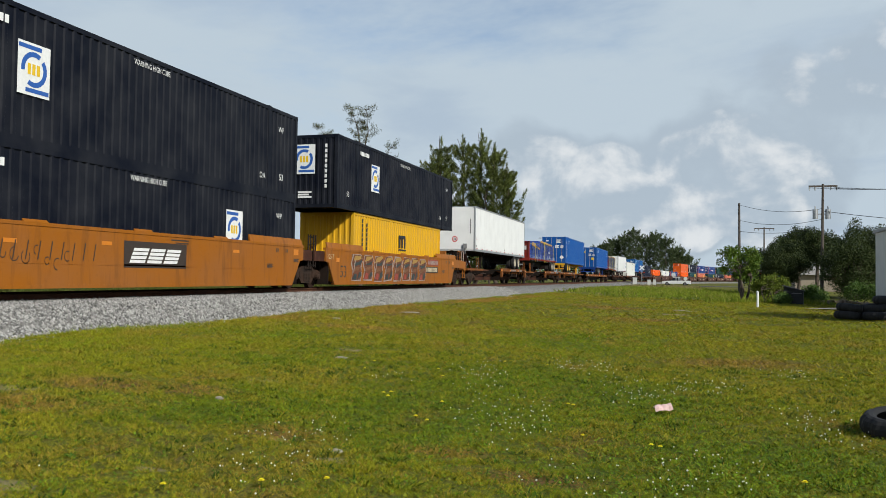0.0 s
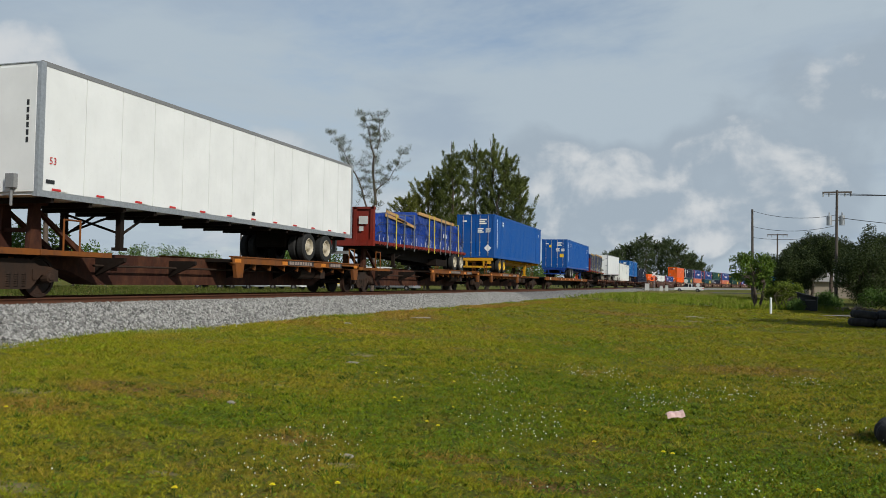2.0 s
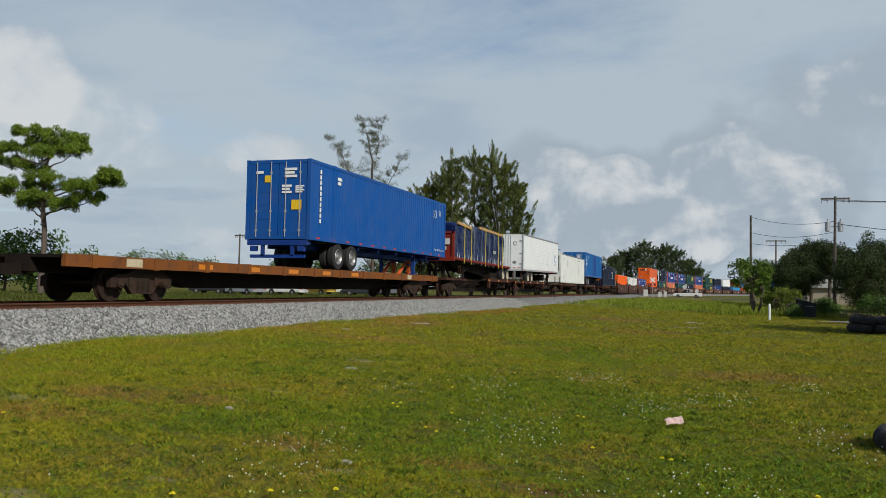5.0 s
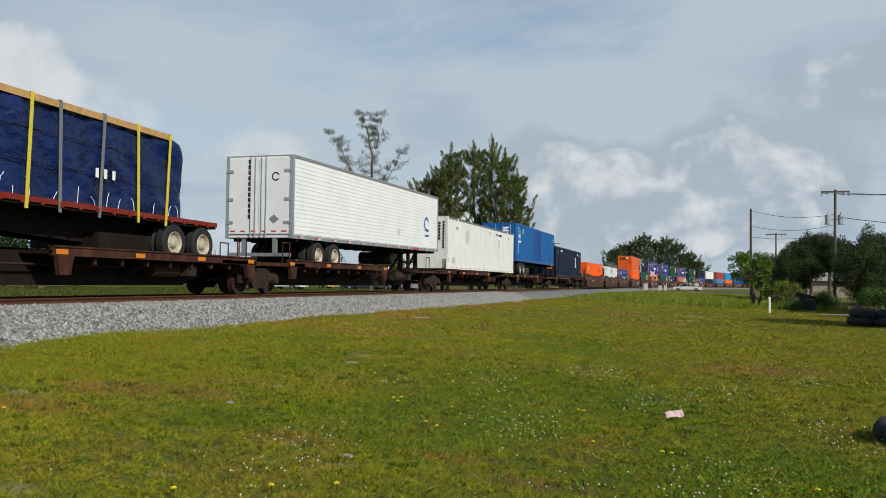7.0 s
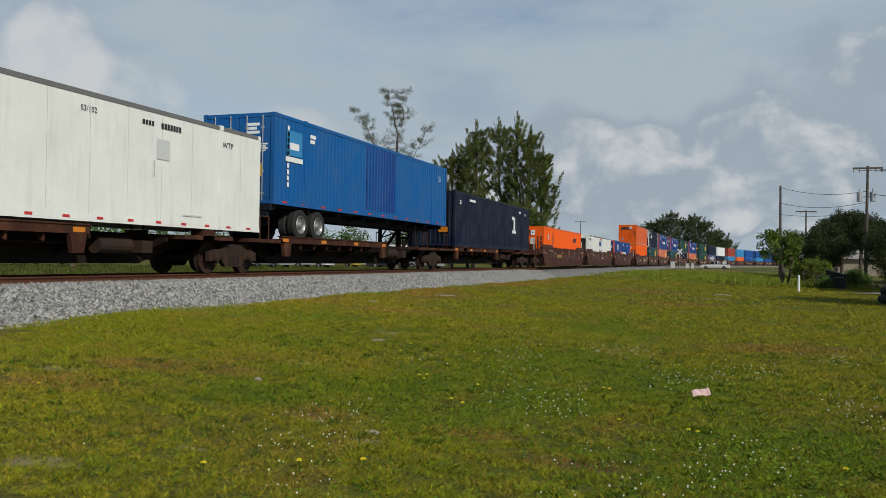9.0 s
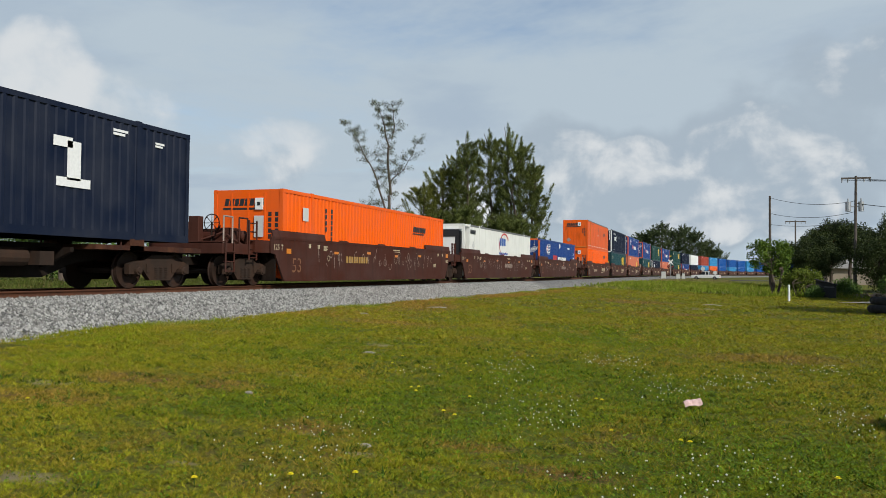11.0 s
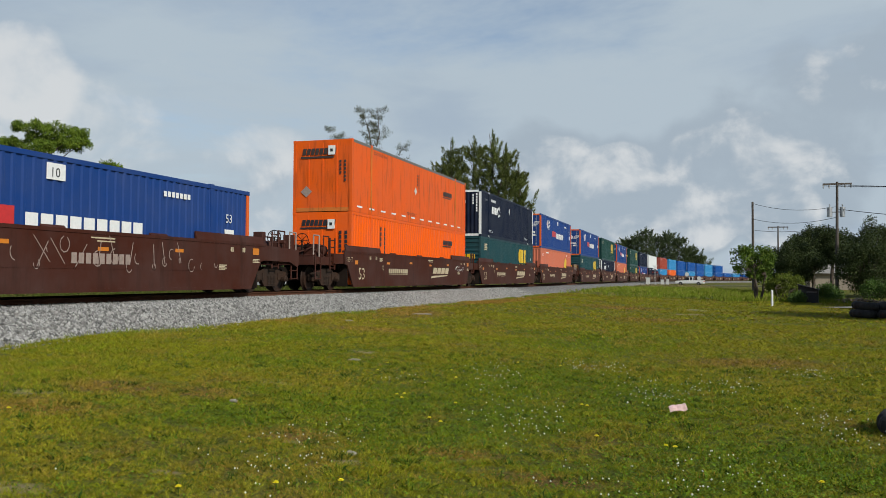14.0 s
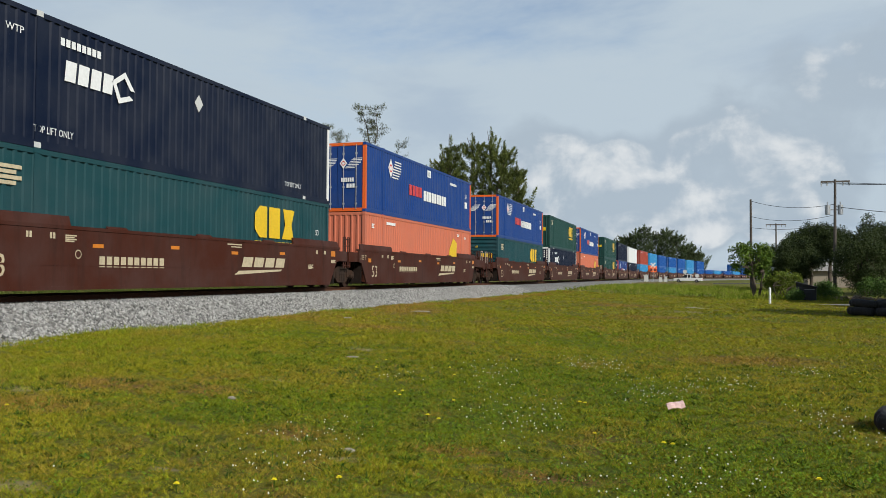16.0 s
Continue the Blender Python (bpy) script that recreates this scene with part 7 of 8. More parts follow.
STYLE = {
    "orange": ("orange", "smooth", ORANGE, orange_marks, None),
    "orange_worn": ("orange_worn", "smooth", ORANGE_WORN, worn_orange_marks, None),
    "emblem_navy": ("navy_blue", "front", "navy corrugated container with white emblem and corner posts", diamond_marks, "white"),
    "teal": ("teal", "front", "dark teal corrugated container with a yellow mark", yellow_mark, None),
    "green": ("green", "front", "dark green corrugated container with a yellow mark", yellow_mark, None),
    "stack": ("royal_blue", "doors", STACK, stack_marks, "orange_post"),
    "salmon": ("salmon", "front", "faded salmon container with a yellow fan emblem", sun_mark, None),
    "navy": ("navy_blue", "front", "dark navy corrugated steel container", plain_marks, None),
    "white": ("white_box", "doors", "white smooth-sided steel container", plain_marks, None),
    "red": ("red_box", "doors", "brick-red corrugated steel container", plain_marks, None),
    "lblue": ("light_blue", "doors", "light blue corrugated steel container", plain_marks, None),
    "blue": ("blue", "doors", "bright blue corrugated steel container", plain_marks, None),
    "rust": ("orange_post", "doors", "orange-red corrugated steel container", plain_marks, None),
}
LOADS = [("orange", "orange_worn"), ("teal", "emblem_navy"), ("salmon", "stack"), ("teal", "stack"), ("emblem_navy", "green"), ("salmon", "stack"), ("green", "green"), ("stack", "navy"), ("navy", "white"),
         ("lblue", "red"), ("rust", "lblue"), ("blue", "blue"), ("lblue", "blue"), ("blue", "blue"), ("lblue", "lblue"), ("blue", "blue"), ("blue", None), ("lblue", None), ("blue", None), ("lblue", "blue"), ("blue", "blue")]
PROTO = {}


def stacked(kind, u, z):
    """A box of this kind with its middle at u; the first of each kind and tier is built, the rest are copies."""
    key = (kind, z)
    if key in PROTO:
        ob = copy_thing(PROTO[key], Matrix.Identity(4))
        return rides(ob, u)
    tint, end, label, marks_of, post = STYLE[kind]
    ob = container(u - 8.08, u + 8.08, z, z + 2.9, tint, label, ends=(end, "front"), smoothed=kind in ("white", "orange_worn"), post_tint=post, level=kind == "teal", corner=kind == "emblem_navy")
    marks_of(ob, 8.08, z, z + 2.9)
    PROTO[key] = ob
    return ob


def train_of_stacks():
    proto = {}
    for i, (low, high) in enumerate(LOADS):
        c, k = divmod(i, 3)
        u0 = 141.75 + 62.4 * c + 19.65 * k
        if c == 0:
            well_unit(u0, u0 + 19.65, "well_brown", BROWN, first=k == 0, last=k == 2, extra=4 if k == 0 else 5)
        elif k in proto:
            rides(copy_thing(proto[k], Matrix.Identity(4)), u0 + 9.825)
        else:
            proto[k] = well_unit(u0, u0 + 19.65, "well_brown", BROWN, first=k == 0, last=k == 2, extra=6)
        stacked(low, u0 + 9.825, Z1)
        if high:
            stacked(high, u0 + 9.825, Z2)


train_of_stacks()

# ---------------------------------------------------------------- trees


def tubes(name, limbs, mat, parent, seg=7):
    """Tapered limbs: each a list of (point, radius)."""
    V, F = [], []
    for limb in limbs:
        base = None
        for i, (p, r) in enumerate(limb):
            p = Vector(p)
            q = Vector(limb[min(i + 1, len(limb) - 1)][0]) - Vector(limb[max(i - 1, 0)][0])
            u = q.orthogonal().normalized()
            w = q.normalized().cross(u)
            k = len(V)
            for j in range(seg):
                a = 2 * math.pi * j / seg
                V.append(p + (u * math.cos(a) + w * math.sin(a)) * r)
            if base is not None:
                for j in range(seg):
                    F.append((base + j, base + (j + 1) % seg, k + (j + 1) % seg, k + j))
            base = k
    me = tri_mesh(name, [tuple(v) for v in V], F, mat)
    me.polygons.foreach_set("use_smooth", [True] * len(me.polygons))
    ob = new(name, me)
    ob.parent = parent
    return ob


def foliage(name, points, per, sigma, length, width, mat, parent, rng, droop=0.0, rise=0.0, flat=1.0):
    """Small leaves or needle sprays scattered in clumps about the points."""
    P = np.repeat(np.asarray(points, float), per, axis=0)
    n = len(P)
    R = rng.normal(0, 1, (n, 3))
    R *= 1.75 * rng.random((n, 1)) ** 0.42 / np.linalg.norm(R, axis=1, keepdims=True)
    P = P + R * np.array([sigma, sigma, sigma * flat])
    D = rng.normal(0, 1, (n, 3))
    D[:, 2] += rise - droop
    D /= np.linalg.norm(D, axis=1, keepdims=True)
    S = np.cross(D, rng.normal(0, 1, (n, 3)))
    S /= np.linalg.norm(S, axis=1, keepdims=True) + 1e-9
    L = length * rng.uniform(0.6, 1.3, (n, 1))
    Wd = width * rng.uniform(0.6, 1.3, (n, 1))
    V = np.stack([P - D * L * 0.5, P + S * Wd * 0.5, P + D * L * 0.5, P - S * Wd * 0.5], 1).reshape(-1, 3)
    F = np.arange(4 * n).reshape(-1, 4)
    ob = new(name, tri_mesh(name, V, F, mat))
    ob.parent = parent
    return ob


def limb_path(rng, a, b, r0, r1, bend=0.12, n=6):
    a, b = Vector(a), Vector(b)
    d = (b - a).length
    off = Vector(rng.normal(0, 1, 3)) * bend * d
    out = []
    for i in range(n):
        k = i / (n - 1)
        out.append((a.lerp(b, k) + off * math.sin(math.pi * k) * 0.5 + Vector(rng.normal(0, 1, 3)) * 0.015 * d, r0 + (r1 - r0) * k))
    return out


def plumes(name, axes, per, radius, length, width, mat, parent, rng):
    """Needle sprays gathered along each axis (from, to) into a pointed plume."""
    A = np.repeat(np.array([a[:] for a, b in axes]), per, axis=0)
    B = np.repeat(np.array([b[:] for a, b in axes]), per, axis=0)
    n = len(A)
    g = rng.random((n, 1)) ** 0.8
    ax = B - A
    ln = np.linalg.norm(ax, axis=1, keepdims=True) + 1e-6
    ax = ax / ln
    out = rng.normal(0, 1, (n, 3))
    out /= np.linalg.norm(out, axis=1, keepdims=True)
    P = A + (B - A) * g + out * radius * (1.02 - g) ** 0.7 * rng.random((n, 1)) ** 0.6
    D = ax * 1.1 + out * 0.75 + rng.normal(0, 0.35, (n, 3))
    D /= np.linalg.norm(D, axis=1, keepdims=True)
    S = np.cross(D, rng.normal(0, 1, (n, 3)))
    S /= np.linalg.norm(S, axis=1, keepdims=True) + 1e-9
    L = length * rng.uniform(0.6, 1.4, (n, 1))
    Wd = width * rng.uniform(0.6, 1.3, (n, 1))
    V = np.stack([P - D * L * 0.5, P + S * Wd * 0.5, P + D * L * 0.5, P - S * Wd * 0.5], 1).reshape(-1, 3)
    ob = new(name, tri_mesh(name, V, np.arange(4 * n).reshape(-1, 4), mat))
    ob.parent = parent
    return ob


def plume_tree(label, x, y, h, spread, seed, leaf, clumps=34, per=150, size=0.55, lean=(0, 0), bark="bark", low=0.16):
    """A she-oak: straight trunk and many rising limbs, each ending in a pointed feathery plume."""
    rng = np.random.default_rng(seed)
    z = float(land(x, y))
    ob = tagged(new("tree"), label, "tree", "trees beyond the track")
    ob.location = (x, y, z)
    top = Vector((lean[0], lean[1], h))
    limbs = [limb_path(rng, (0, 0, -0.2), top, h * 0.016, 0.03, 0.03, 9)]
    axes = [(top * g, top * (g + 0.12)) for g in (0.70, 0.77, 0.84, 0.91)]
    for i in range(clumps):
        k = low + (0.90 - low) * ((i + rng.random()) / clumps) ** 0.9
        a = 2.4 * i + rng.uniform(-0.5, 0.5)
        body = min(1.0, 0.55 + 2.2 * (k - low)) * (1.0 - k) ** 0.62
        reach = spread * body * (0.65 + 0.55 * rng.random()) + 0.2
        p = top * k
        q = p + Vector((math.cos(a) * reach, math.sin(a) * reach, reach * rng.uniform(0.45, 1.2)))
        tip = q + Vector((math.cos(a) * 0.35, math.sin(a) * 0.35, 1.0)) * size * rng.uniform(1.2, 3.2)
        if tip.z > h * 0.99:
            tip.z = h * rng.uniform(0.9, 0.99)
        limbs.append(limb_path(rng, p, q, 0.05 * (1.1 - k) * h / 12, 0.02, 0.12, 5))
        axes.append((p.lerp(q, 0.25), q))
        axes.append((p.lerp(q, 0.8), tip))
        side = Vector((-math.sin(a), math.cos(a), 0.5)) * size * rng.choice((-1.0, 1.0)) * rng.uniform(1.0, 2.0)
        side.z = abs(side.z)
        axes.append((p.lerp(q, 0.6), p.lerp(q, 0.75) + side))
    tubes("trunk", limbs, M[bark], ob)
    plumes("crown", axes, per // 3, size * 0.92, 0.50 * size / 0.55, 0.055 * size / 0.55, M[leaf], ob, rng)
    return ob


def round_tree(label, x, y, h, rx, ry, seed, leaf, clumps=60, per=60, leaf_size=0.16, trunk=0.12, low=0.25, size=0.4, group="", stems=1, name="tree", cat="tree", keen=1.0):
    """A broad-leaved tree or bush with clumps of leaves round an uneven crown."""
    rng = np.random.default_rng(seed)
    z = float(land(x, y))
    ob = tagged(new(name), label, cat, group)
    ob.location = (x, y, z)
    limbs, pts = [], []
    forks = []
    for s in range(stems):
        o = (rng.uniform(-0.3, 0.3) * (stems > 1), rng.uniform(-0.3, 0.3) * (stems > 1))
        f = Vector((o[0] * 2.5, o[1] * 2.5, h * (low + 0.12)))
        limbs.append(limb_path(rng, (o[0], o[1], -0.1), f, trunk, trunk * 0.75, 0.08, 5))
        forks.append(f)
    c = Vector((0, 0, h * (1 + low) / 2))
    rz = h * (1 - low) / 2
    for i in range(clumps):
        d = Vector(rng.normal(0, 1, 3)).normalized()
        r = (0.35 + 0.65 * rng.random() ** 0.5) * rng.uniform(0.82, 1.1)
        q = c + Vector((d.x * rx * r, d.y * ry * r, d.z * rz * r))
        f = forks[i % len(forks)]
        if i % 2 == 0:
            limbs.append(limb_path(rng, f, q, trunk * 0.4, 0.01, 0.15, 5))
        pts.append(q)
    tubes("trunk", limbs, M["bark"], ob)
    foliage("crown", pts, per, size, leaf_size, leaf_size * 0.55 * keen, M[leaf], ob, rng, droop=0.1)
    return ob


SHE = "tall she-oak with dense dark feathery foliage"
for i, (x, h, sp) in enumerate(((-41.0, 13.6, 4.2), (-38.6, 16.6, 4.0), (-36.6, 18.8, 3.6), (-34.4, 20.4, 3.4), (-31.7, 21.0, 3.3), (-29.35, 21.9, 3.2), (-26.6, 19.4, 3.7), (-25.2, 16.8, 3.0))):
    plume_tree(SHE, x, 112 + (i % 3) * 1.6, h, sp, 20 + i, "leaf_olive" if i < 3 else "leaf_she_oak", 38, 330, 0.66)
for i, (x, h) in enumerate(((-42.5, 8.0), (-38.0, 9.5), (-33.5, 10.0), (-29.0, 9.0), (-26.5, 8.0))):
    plume_tree("young she-oak filling the foot of the grove", x, 109 + (i % 2) * 2.0, h, 3.2, 40 + i, "leaf_she_oak", 32, 210, 0.75, low=0.05)


def forked_tree():
    """The thin double-stemmed she-oak in front of the grove."""
    rng = np.random.default_rng(77)
    ob = tagged(new("tree"), "thin half-bare forked she-oak with sparse foliage", "tree", "trees beyond the track")
    y = 75.0
    ob.location = (-31.2, y, float(land(-31.2, y)))
    at = lambda x, z: Vector((x + 31.2, rng.uniform(-0.5, 0.5), z - 0.33))
    stems = [
        limb_path(rng, (0, 0, -0.2), at(-31.1, 9.0), 0.20, 0.14, 0.03, 7),
        limb_path(rng, at(-31.1, 9.0), at(-31.0, 13.6), 0.14, 0.09, 0.05, 6),
        limb_path(rng, at(-31.0, 13.6), at(-32.4, 17.9), 0.09, 0.02, 0.06, 7),
        limb_path(rng, at(-31.0, 14.4), at(-30.6, 17.7), 0.06, 0.015, 0.08, 6),
        limb_path(rng, at(-31.1, 7.0), at(-33.2, 12.2), 0.11, 0.07, 0.06, 6),
        limb_path(rng, at(-33.2, 12.2), at(-35.6, 16.1), 0.07, 0.015, 0.06, 7),
        limb_path(rng, at(-31.1, 10.4), at(-28.2, 13.8), 0.06, 0.015, 0.1, 6),
        limb_path(rng, at(-31.4, 3.5), at(-33.4, 8.0), 0.08, 0.03, 0.08, 6),
    ]
    limbs, pts = list(stems), []
    for s in stems:
        for i in range(1, len(s)):
            p = Vector(s[i][0])
            if p.z < 4.5:
                continue
            thin = max(0.25, min(1.0, (17.5 - p.z) / 7.0))
            for _ in range(5):
                a = rng.uniform(0, 2 * math.pi)
                r = rng.uniform(0.5, 1.6) * (0.55 + 0.6 * thin)
                q = p + Vector((math.cos(a) * r, math.sin(a) * r, r * rng.uniform(0.1, 0.8)))
                limbs.append(limb_path(rng, p, q, 0.02, 0.006, 0.15, 4))
                for g in (0.5, 0.75, 1.0):
                    pts.append(p.lerp(q, g))
    tubes("trunk", limbs, M["bark"], ob, 6)
    foliage("crown", pts, 17, 0.17, 0.34, 0.028, M["leaf_sparse"], ob, rng, rise=1.0)


forked_tree()


def umbrella_pine():
    """The flat-topped pine beyond the track."""
    rng = np.random.default_rng(91)
    ob = tagged(new("tree"), "flat-topped pine with bright green needle pads", "tree", "trees beyond the track")
    bx, by = -51.2, 54.0
    ob.location = (bx, by, float(land(bx, by)))
    at = lambda x, z, d=0.0: Vector((x - bx, d, z - 0.33))
    limbs = [limb_path(rng, (0, 0, -0.2), at(-51.4, 8.5), 0.26, 0.17, 0.03, 7), limb_path(rng, at(-51.4, 8.5), at(-51.0, 12.2), 0.17, 0.06, 0.06, 6)]
    pads = []
    for x, z, d, r in ((-50.3, 13.2, 0, 1.5), (-52.2, 12.9, 0.8, 1.4), (-54.6, 12.3, -0.4, 1.5), (-56.2, 11.4, 0.3, 1.4), (-48.2, 12.6, 0.2, 1.2), (-47.4, 11.9, -0.8, 1.1), (-53.6, 11.0, 1.0, 1.5), (-50.2, 11.6, -1.4, 1.3),
                       (-45.2, 9.4, 0.2, 1.2), (-46.8, 8.9, -0.6, 1.3), (-48.6, 9.2, 0.8, 1.2), (-54.6, 9.4, -1.2, 1.5), (-56.6, 9.0, 0.5, 1.4), (-49.4, 7.6, 0.0, 1.1), (-53.0, 7.9, 0.6, 1.2), (-50.6, 9.7, -0.8, 1.4), (-52.4, 9.3, 0.9, 1.5), (-47.6, 8.2, 0.9, 1.3), (-51.2, 8.3, -1.0, 1.3), (-44.6, 9.9, -0.2, 0.8), (-52.8, 13.6, -0.6, 1.3), (-50.8, 12.4, 1.2, 1.4)):
        q = at(x, z, d)
        p = at(-51.3, min(12.0, z - 1.4))
        limbs.append(limb_path(rng, p, q - Vector((0, 0, 0.3)), 0.08, 0.02, 0.14, 7))
        for k in range(20):
            a, g = rng.uniform(0, 6.28), math.sqrt(rng.random())
            pads.append(q + Vector((math.cos(a) * r * g, math.sin(a) * r * g, rng.normal(0, 0.16) + 0.25 * (1 - g))))
    tubes("trunk", limbs, M["bark"], ob)
    foliage("crown", pads, 120, 0.22, 0.30, 0.06, M["leaf_pine"], ob, rng, rise=0.9)


umbrella_pine()
for i, (x, h) in enumerate(((-41.5, 17.5), (-37.0, 20.5), (-32.0, 22.5), (-27.2, 25.0), (-22.0, 22.0), (-17.4, 24.2), (-12.5, 21.0), (-7.5, 16.0), (-4.0, 12.0))):
    plume_tree("distant she-oak in a dark clump", x, 400 + (i % 3) * 5, h, 6.5, 60 + i, "leaf_far", 36, 160, 1.6, low=0.05)

# the garden side
round_tree("small bright green broad-leaved tree", 3.2, 61.8, 4.2, 1.55, 1.4, 101, "leaf_bright", 64, 85, 0.17, 0.10, 0.32, 0.20, "garden trees", 3)
for i, (x, y, h, r) in enumerate(((4.35, 60.8, 1.6, 0.5), (4.9, 60.2, 2.0, 0.55), (5.45, 60.6, 2.05, 0.55), (5.9, 60.3, 1.6, 0.45))):
    round_tree("leggy bright green garden shrub", x, y, h, r, r * 0.8, 110 + i, "leaf_yellowish", 26, 60, 0.12, 0.030, 0.34, 0.14, "garden shrubs", 3, "shrub", "shrub")
OAK = "broad dark evergreen oak with a dense crown"
for i, (x, y, h, r, low) in enumerate(((8.7, 87, 4.8, 2.3, 0.30), (10.9, 98, 7.2, 2.1, 0.45), (14.6, 82, 6.9, 3.0, 0.10), (17.0, 80, 6.5, 3.0, 0.10), (20.5, 84, 7.5, 3.8, 0.10), (12.2, 92, 7.0, 2.3, 0.45), (12.9, 78, 5.4, 2.2, 0.03), (9.6, 96, 6.0, 2.4, 0.36), (7.4, 104, 5.2, 2.4, 0.10))):
    round_tree(OAK, x, y, h, r, r, 120 + i, "leaf_dark", 110, 190, 0.16, 0.20, low, 0.36, "dark oaks")
round_tree("broad oak whose shade falls across the lawn", 11.2, 34.6, 6.4, 3.0, 3.0, 140, "leaf_dark", 90, 60, 0.26, 0.2, 0.25, 0.55, "dark oaks")
for i, (x, y, h, r) in enumerate(((7.75, 61.2, 1.15, 0.65), (8.3, 61.8, 0.9, 0.5), (11.6, 66.5, 1.5, 0.9), (12.7, 66.0, 1.4, 0.8), (5.5, 57.4, 0.45, 0.3))):
    round_tree("low green hedge bush", x, y, h, r, r * 0.8, 150 + i, "leaf_hedge", 36, 50, 0.15, 0.05, 0.05, 0.25, "hedge bushes", 2, "bush", "bush")
# low growth beyond the track
for i, (x, y, h, r) in enumerate(((-60, 112, 6.2, 2.8), (-52.5, 110, 6.0, 2.6), (-72, 108, 5.0, 3.5), (-81, 112, 6.0, 3.2), (-56, 58, 6.0, 3.2), (-61, 60, 5.4, 3.4), (-66, 74, 4.6, 3.5), (-46, 128, 5.5, 4.0), (-95, 120, 6.5, 5), (-110, 100, 7, 5), (-20, 150, 4.5, 4), (-30, 146, 5, 4.5))):
    round_tree("rounded green tree beyond the field", x, y, h, r, r, 170 + i, "leaf_hedge", 60, 46, 0.34, 0.14, 0.10, 0.55, "far trees")
rngb = random.Random(4)
for i in range(16):
    x = -150 + 7.5 * i
    round_tree("distant low green tree on the skyline", x, 190 + rngb.uniform(-10, 30), rngb.uniform(4, 7.5), 5.5, 4, 200 + i, "leaf_far", 36, 34, 0.6, 0.15, 0.02, 0.9, "skyline trees")
for i in range(9):
    round_tree("distant low green tree on the skyline", 26 + 11 * i, 150 + 9 * (i % 4), rngb.uniform(5, 8), 6.5, 5, 230 + i, "leaf_dark", 40, 36, 0.6, 0.2, 0.02, 0.9, "skyline trees")


# ---------------------------------------------------------------- poles, shed, house and odd things


def utility_pole(x, y, h, arm, kit=False, lean=0.0):
    ob = tagged(new("utility_pole"), "weathered timber utility pole" + (" with crossarm and transformers" if kit else " with a bare top"), "utility pole", "utility poles")
    ob.location = (x, y, float(land(x, y)))
    bm = bmesh.new()
    rod(bm, (0, 0, -0.3), (lean, 0, h), 0.17, 0.11, 10)
    part("pole", bm, M["pole"], ob)
    if arm:
        bm = bmesh.new()
        box(bm, lean - arm, lean + arm, -0.07, 0.07, h - 0.28, h - 0.12)
        part("crossarm", bm, M["pole"], ob)
        for k in (-0.95, -0.55, 0.55, 0.95):
            bm = bmesh.new()
            rod(bm, (lean + arm * k, 0, h - 0.6), (lean + arm * k, 0, h - 0.28), 0.05, 0.07, 8)
            part("insulator", bm, M["metal_grey"], ob)
    if kit:
        for s in (-1, 1):
            bm = bmesh.new()
            rod(bm, (s * 0.55, 0, h - 3.3), (s * 0.55, 0, h - 2.4), 0.24, seg=14)
            rod(bm, (s * 0.55, 0, h - 2.4), (s * 0.55, 0, h - 2.1), 0.06, seg=8)
            box(bm, min(0, s * 0.5), max(0, s * 0.5), -0.04, 0.04, h - 2.9, h - 2.8)
            part("transformer", bm, M["metal_grey"], ob)
    return ob


utility_pole(4.85, 96, 9.9, 0, False, -0.05)
utility_pole(11.6, 85, 10.7, 1.25, True, 0.12)
utility_pole(11.5, 150, 10.4, 1.6)
utility_pole(-66, 108, 8.6, 0.8)
utility_pole(-50.5, 290, 15.5, 2.0)
utility_pole(30.0, 78, 10.8, 1.25)


def cable(p, q, sag, r=0.02):
    V = []
    for i in range(17):
        k = i / 16
        v = Vector(p).lerp(Vector(q), k)
        v.z -= 4 * sag * k * (1 - k)
        V.append((v, r))
    ob = tagged(new("overhead_cable"), "thin dark overhead cable slung between poles", "cable", "overhead cables")
    tubes("strand", [V], M["wire"], ob, 5)


for z0, z1, sag in ((9.8, 8.4, 0.5), (8.1, 7.4, 0.5), (6.9, 6.6, 0.35)):
    cable((4.85, 96, z0), (11.6, 85, z1), sag, 0.022)
for k in (-1.1, 0.0, 1.1):
    cable((11.6 + k, 85, 10.4), (30 + k, 78, 10.5), 0.6, 0.02)
cable((11.6, 85, 8.2), (30, 78, 6.5), 0.5, 0.03)


def garden_shed():
    ob = tagged(new("shed"), "small black lean-to shed among shrubs", "shed")
    ob.matrix_world = pose(6.3, 58.1, float(land(6.3, 58.1)), 0, 0, -8) @ Matrix.Scale(0.75, 4)
    bm = bmesh.new()
    prism_y(bm, [(-0.85, 0), (0.72, 0), (0.72, 1.15), (-0.85, 1.55)], -0.7, 0.7)
    part("wall", bm, M["shed_black"], ob)
    bm = bmesh.new()
    prism_y(bm, [(-0.98, 1.58), (0.84, 1.12), (0.86, 1.18), (-0.96, 1.66)], -0.85, 0.85)
    part("roof", bm, M["shed_black"], ob)
    bm = bmesh.new()
    box(bm, -0.2, 0.6, -0.72, -0.70, 0.95, 1.0)
    part("shelf_strip", bm, M["grey"], ob)


garden_shed()


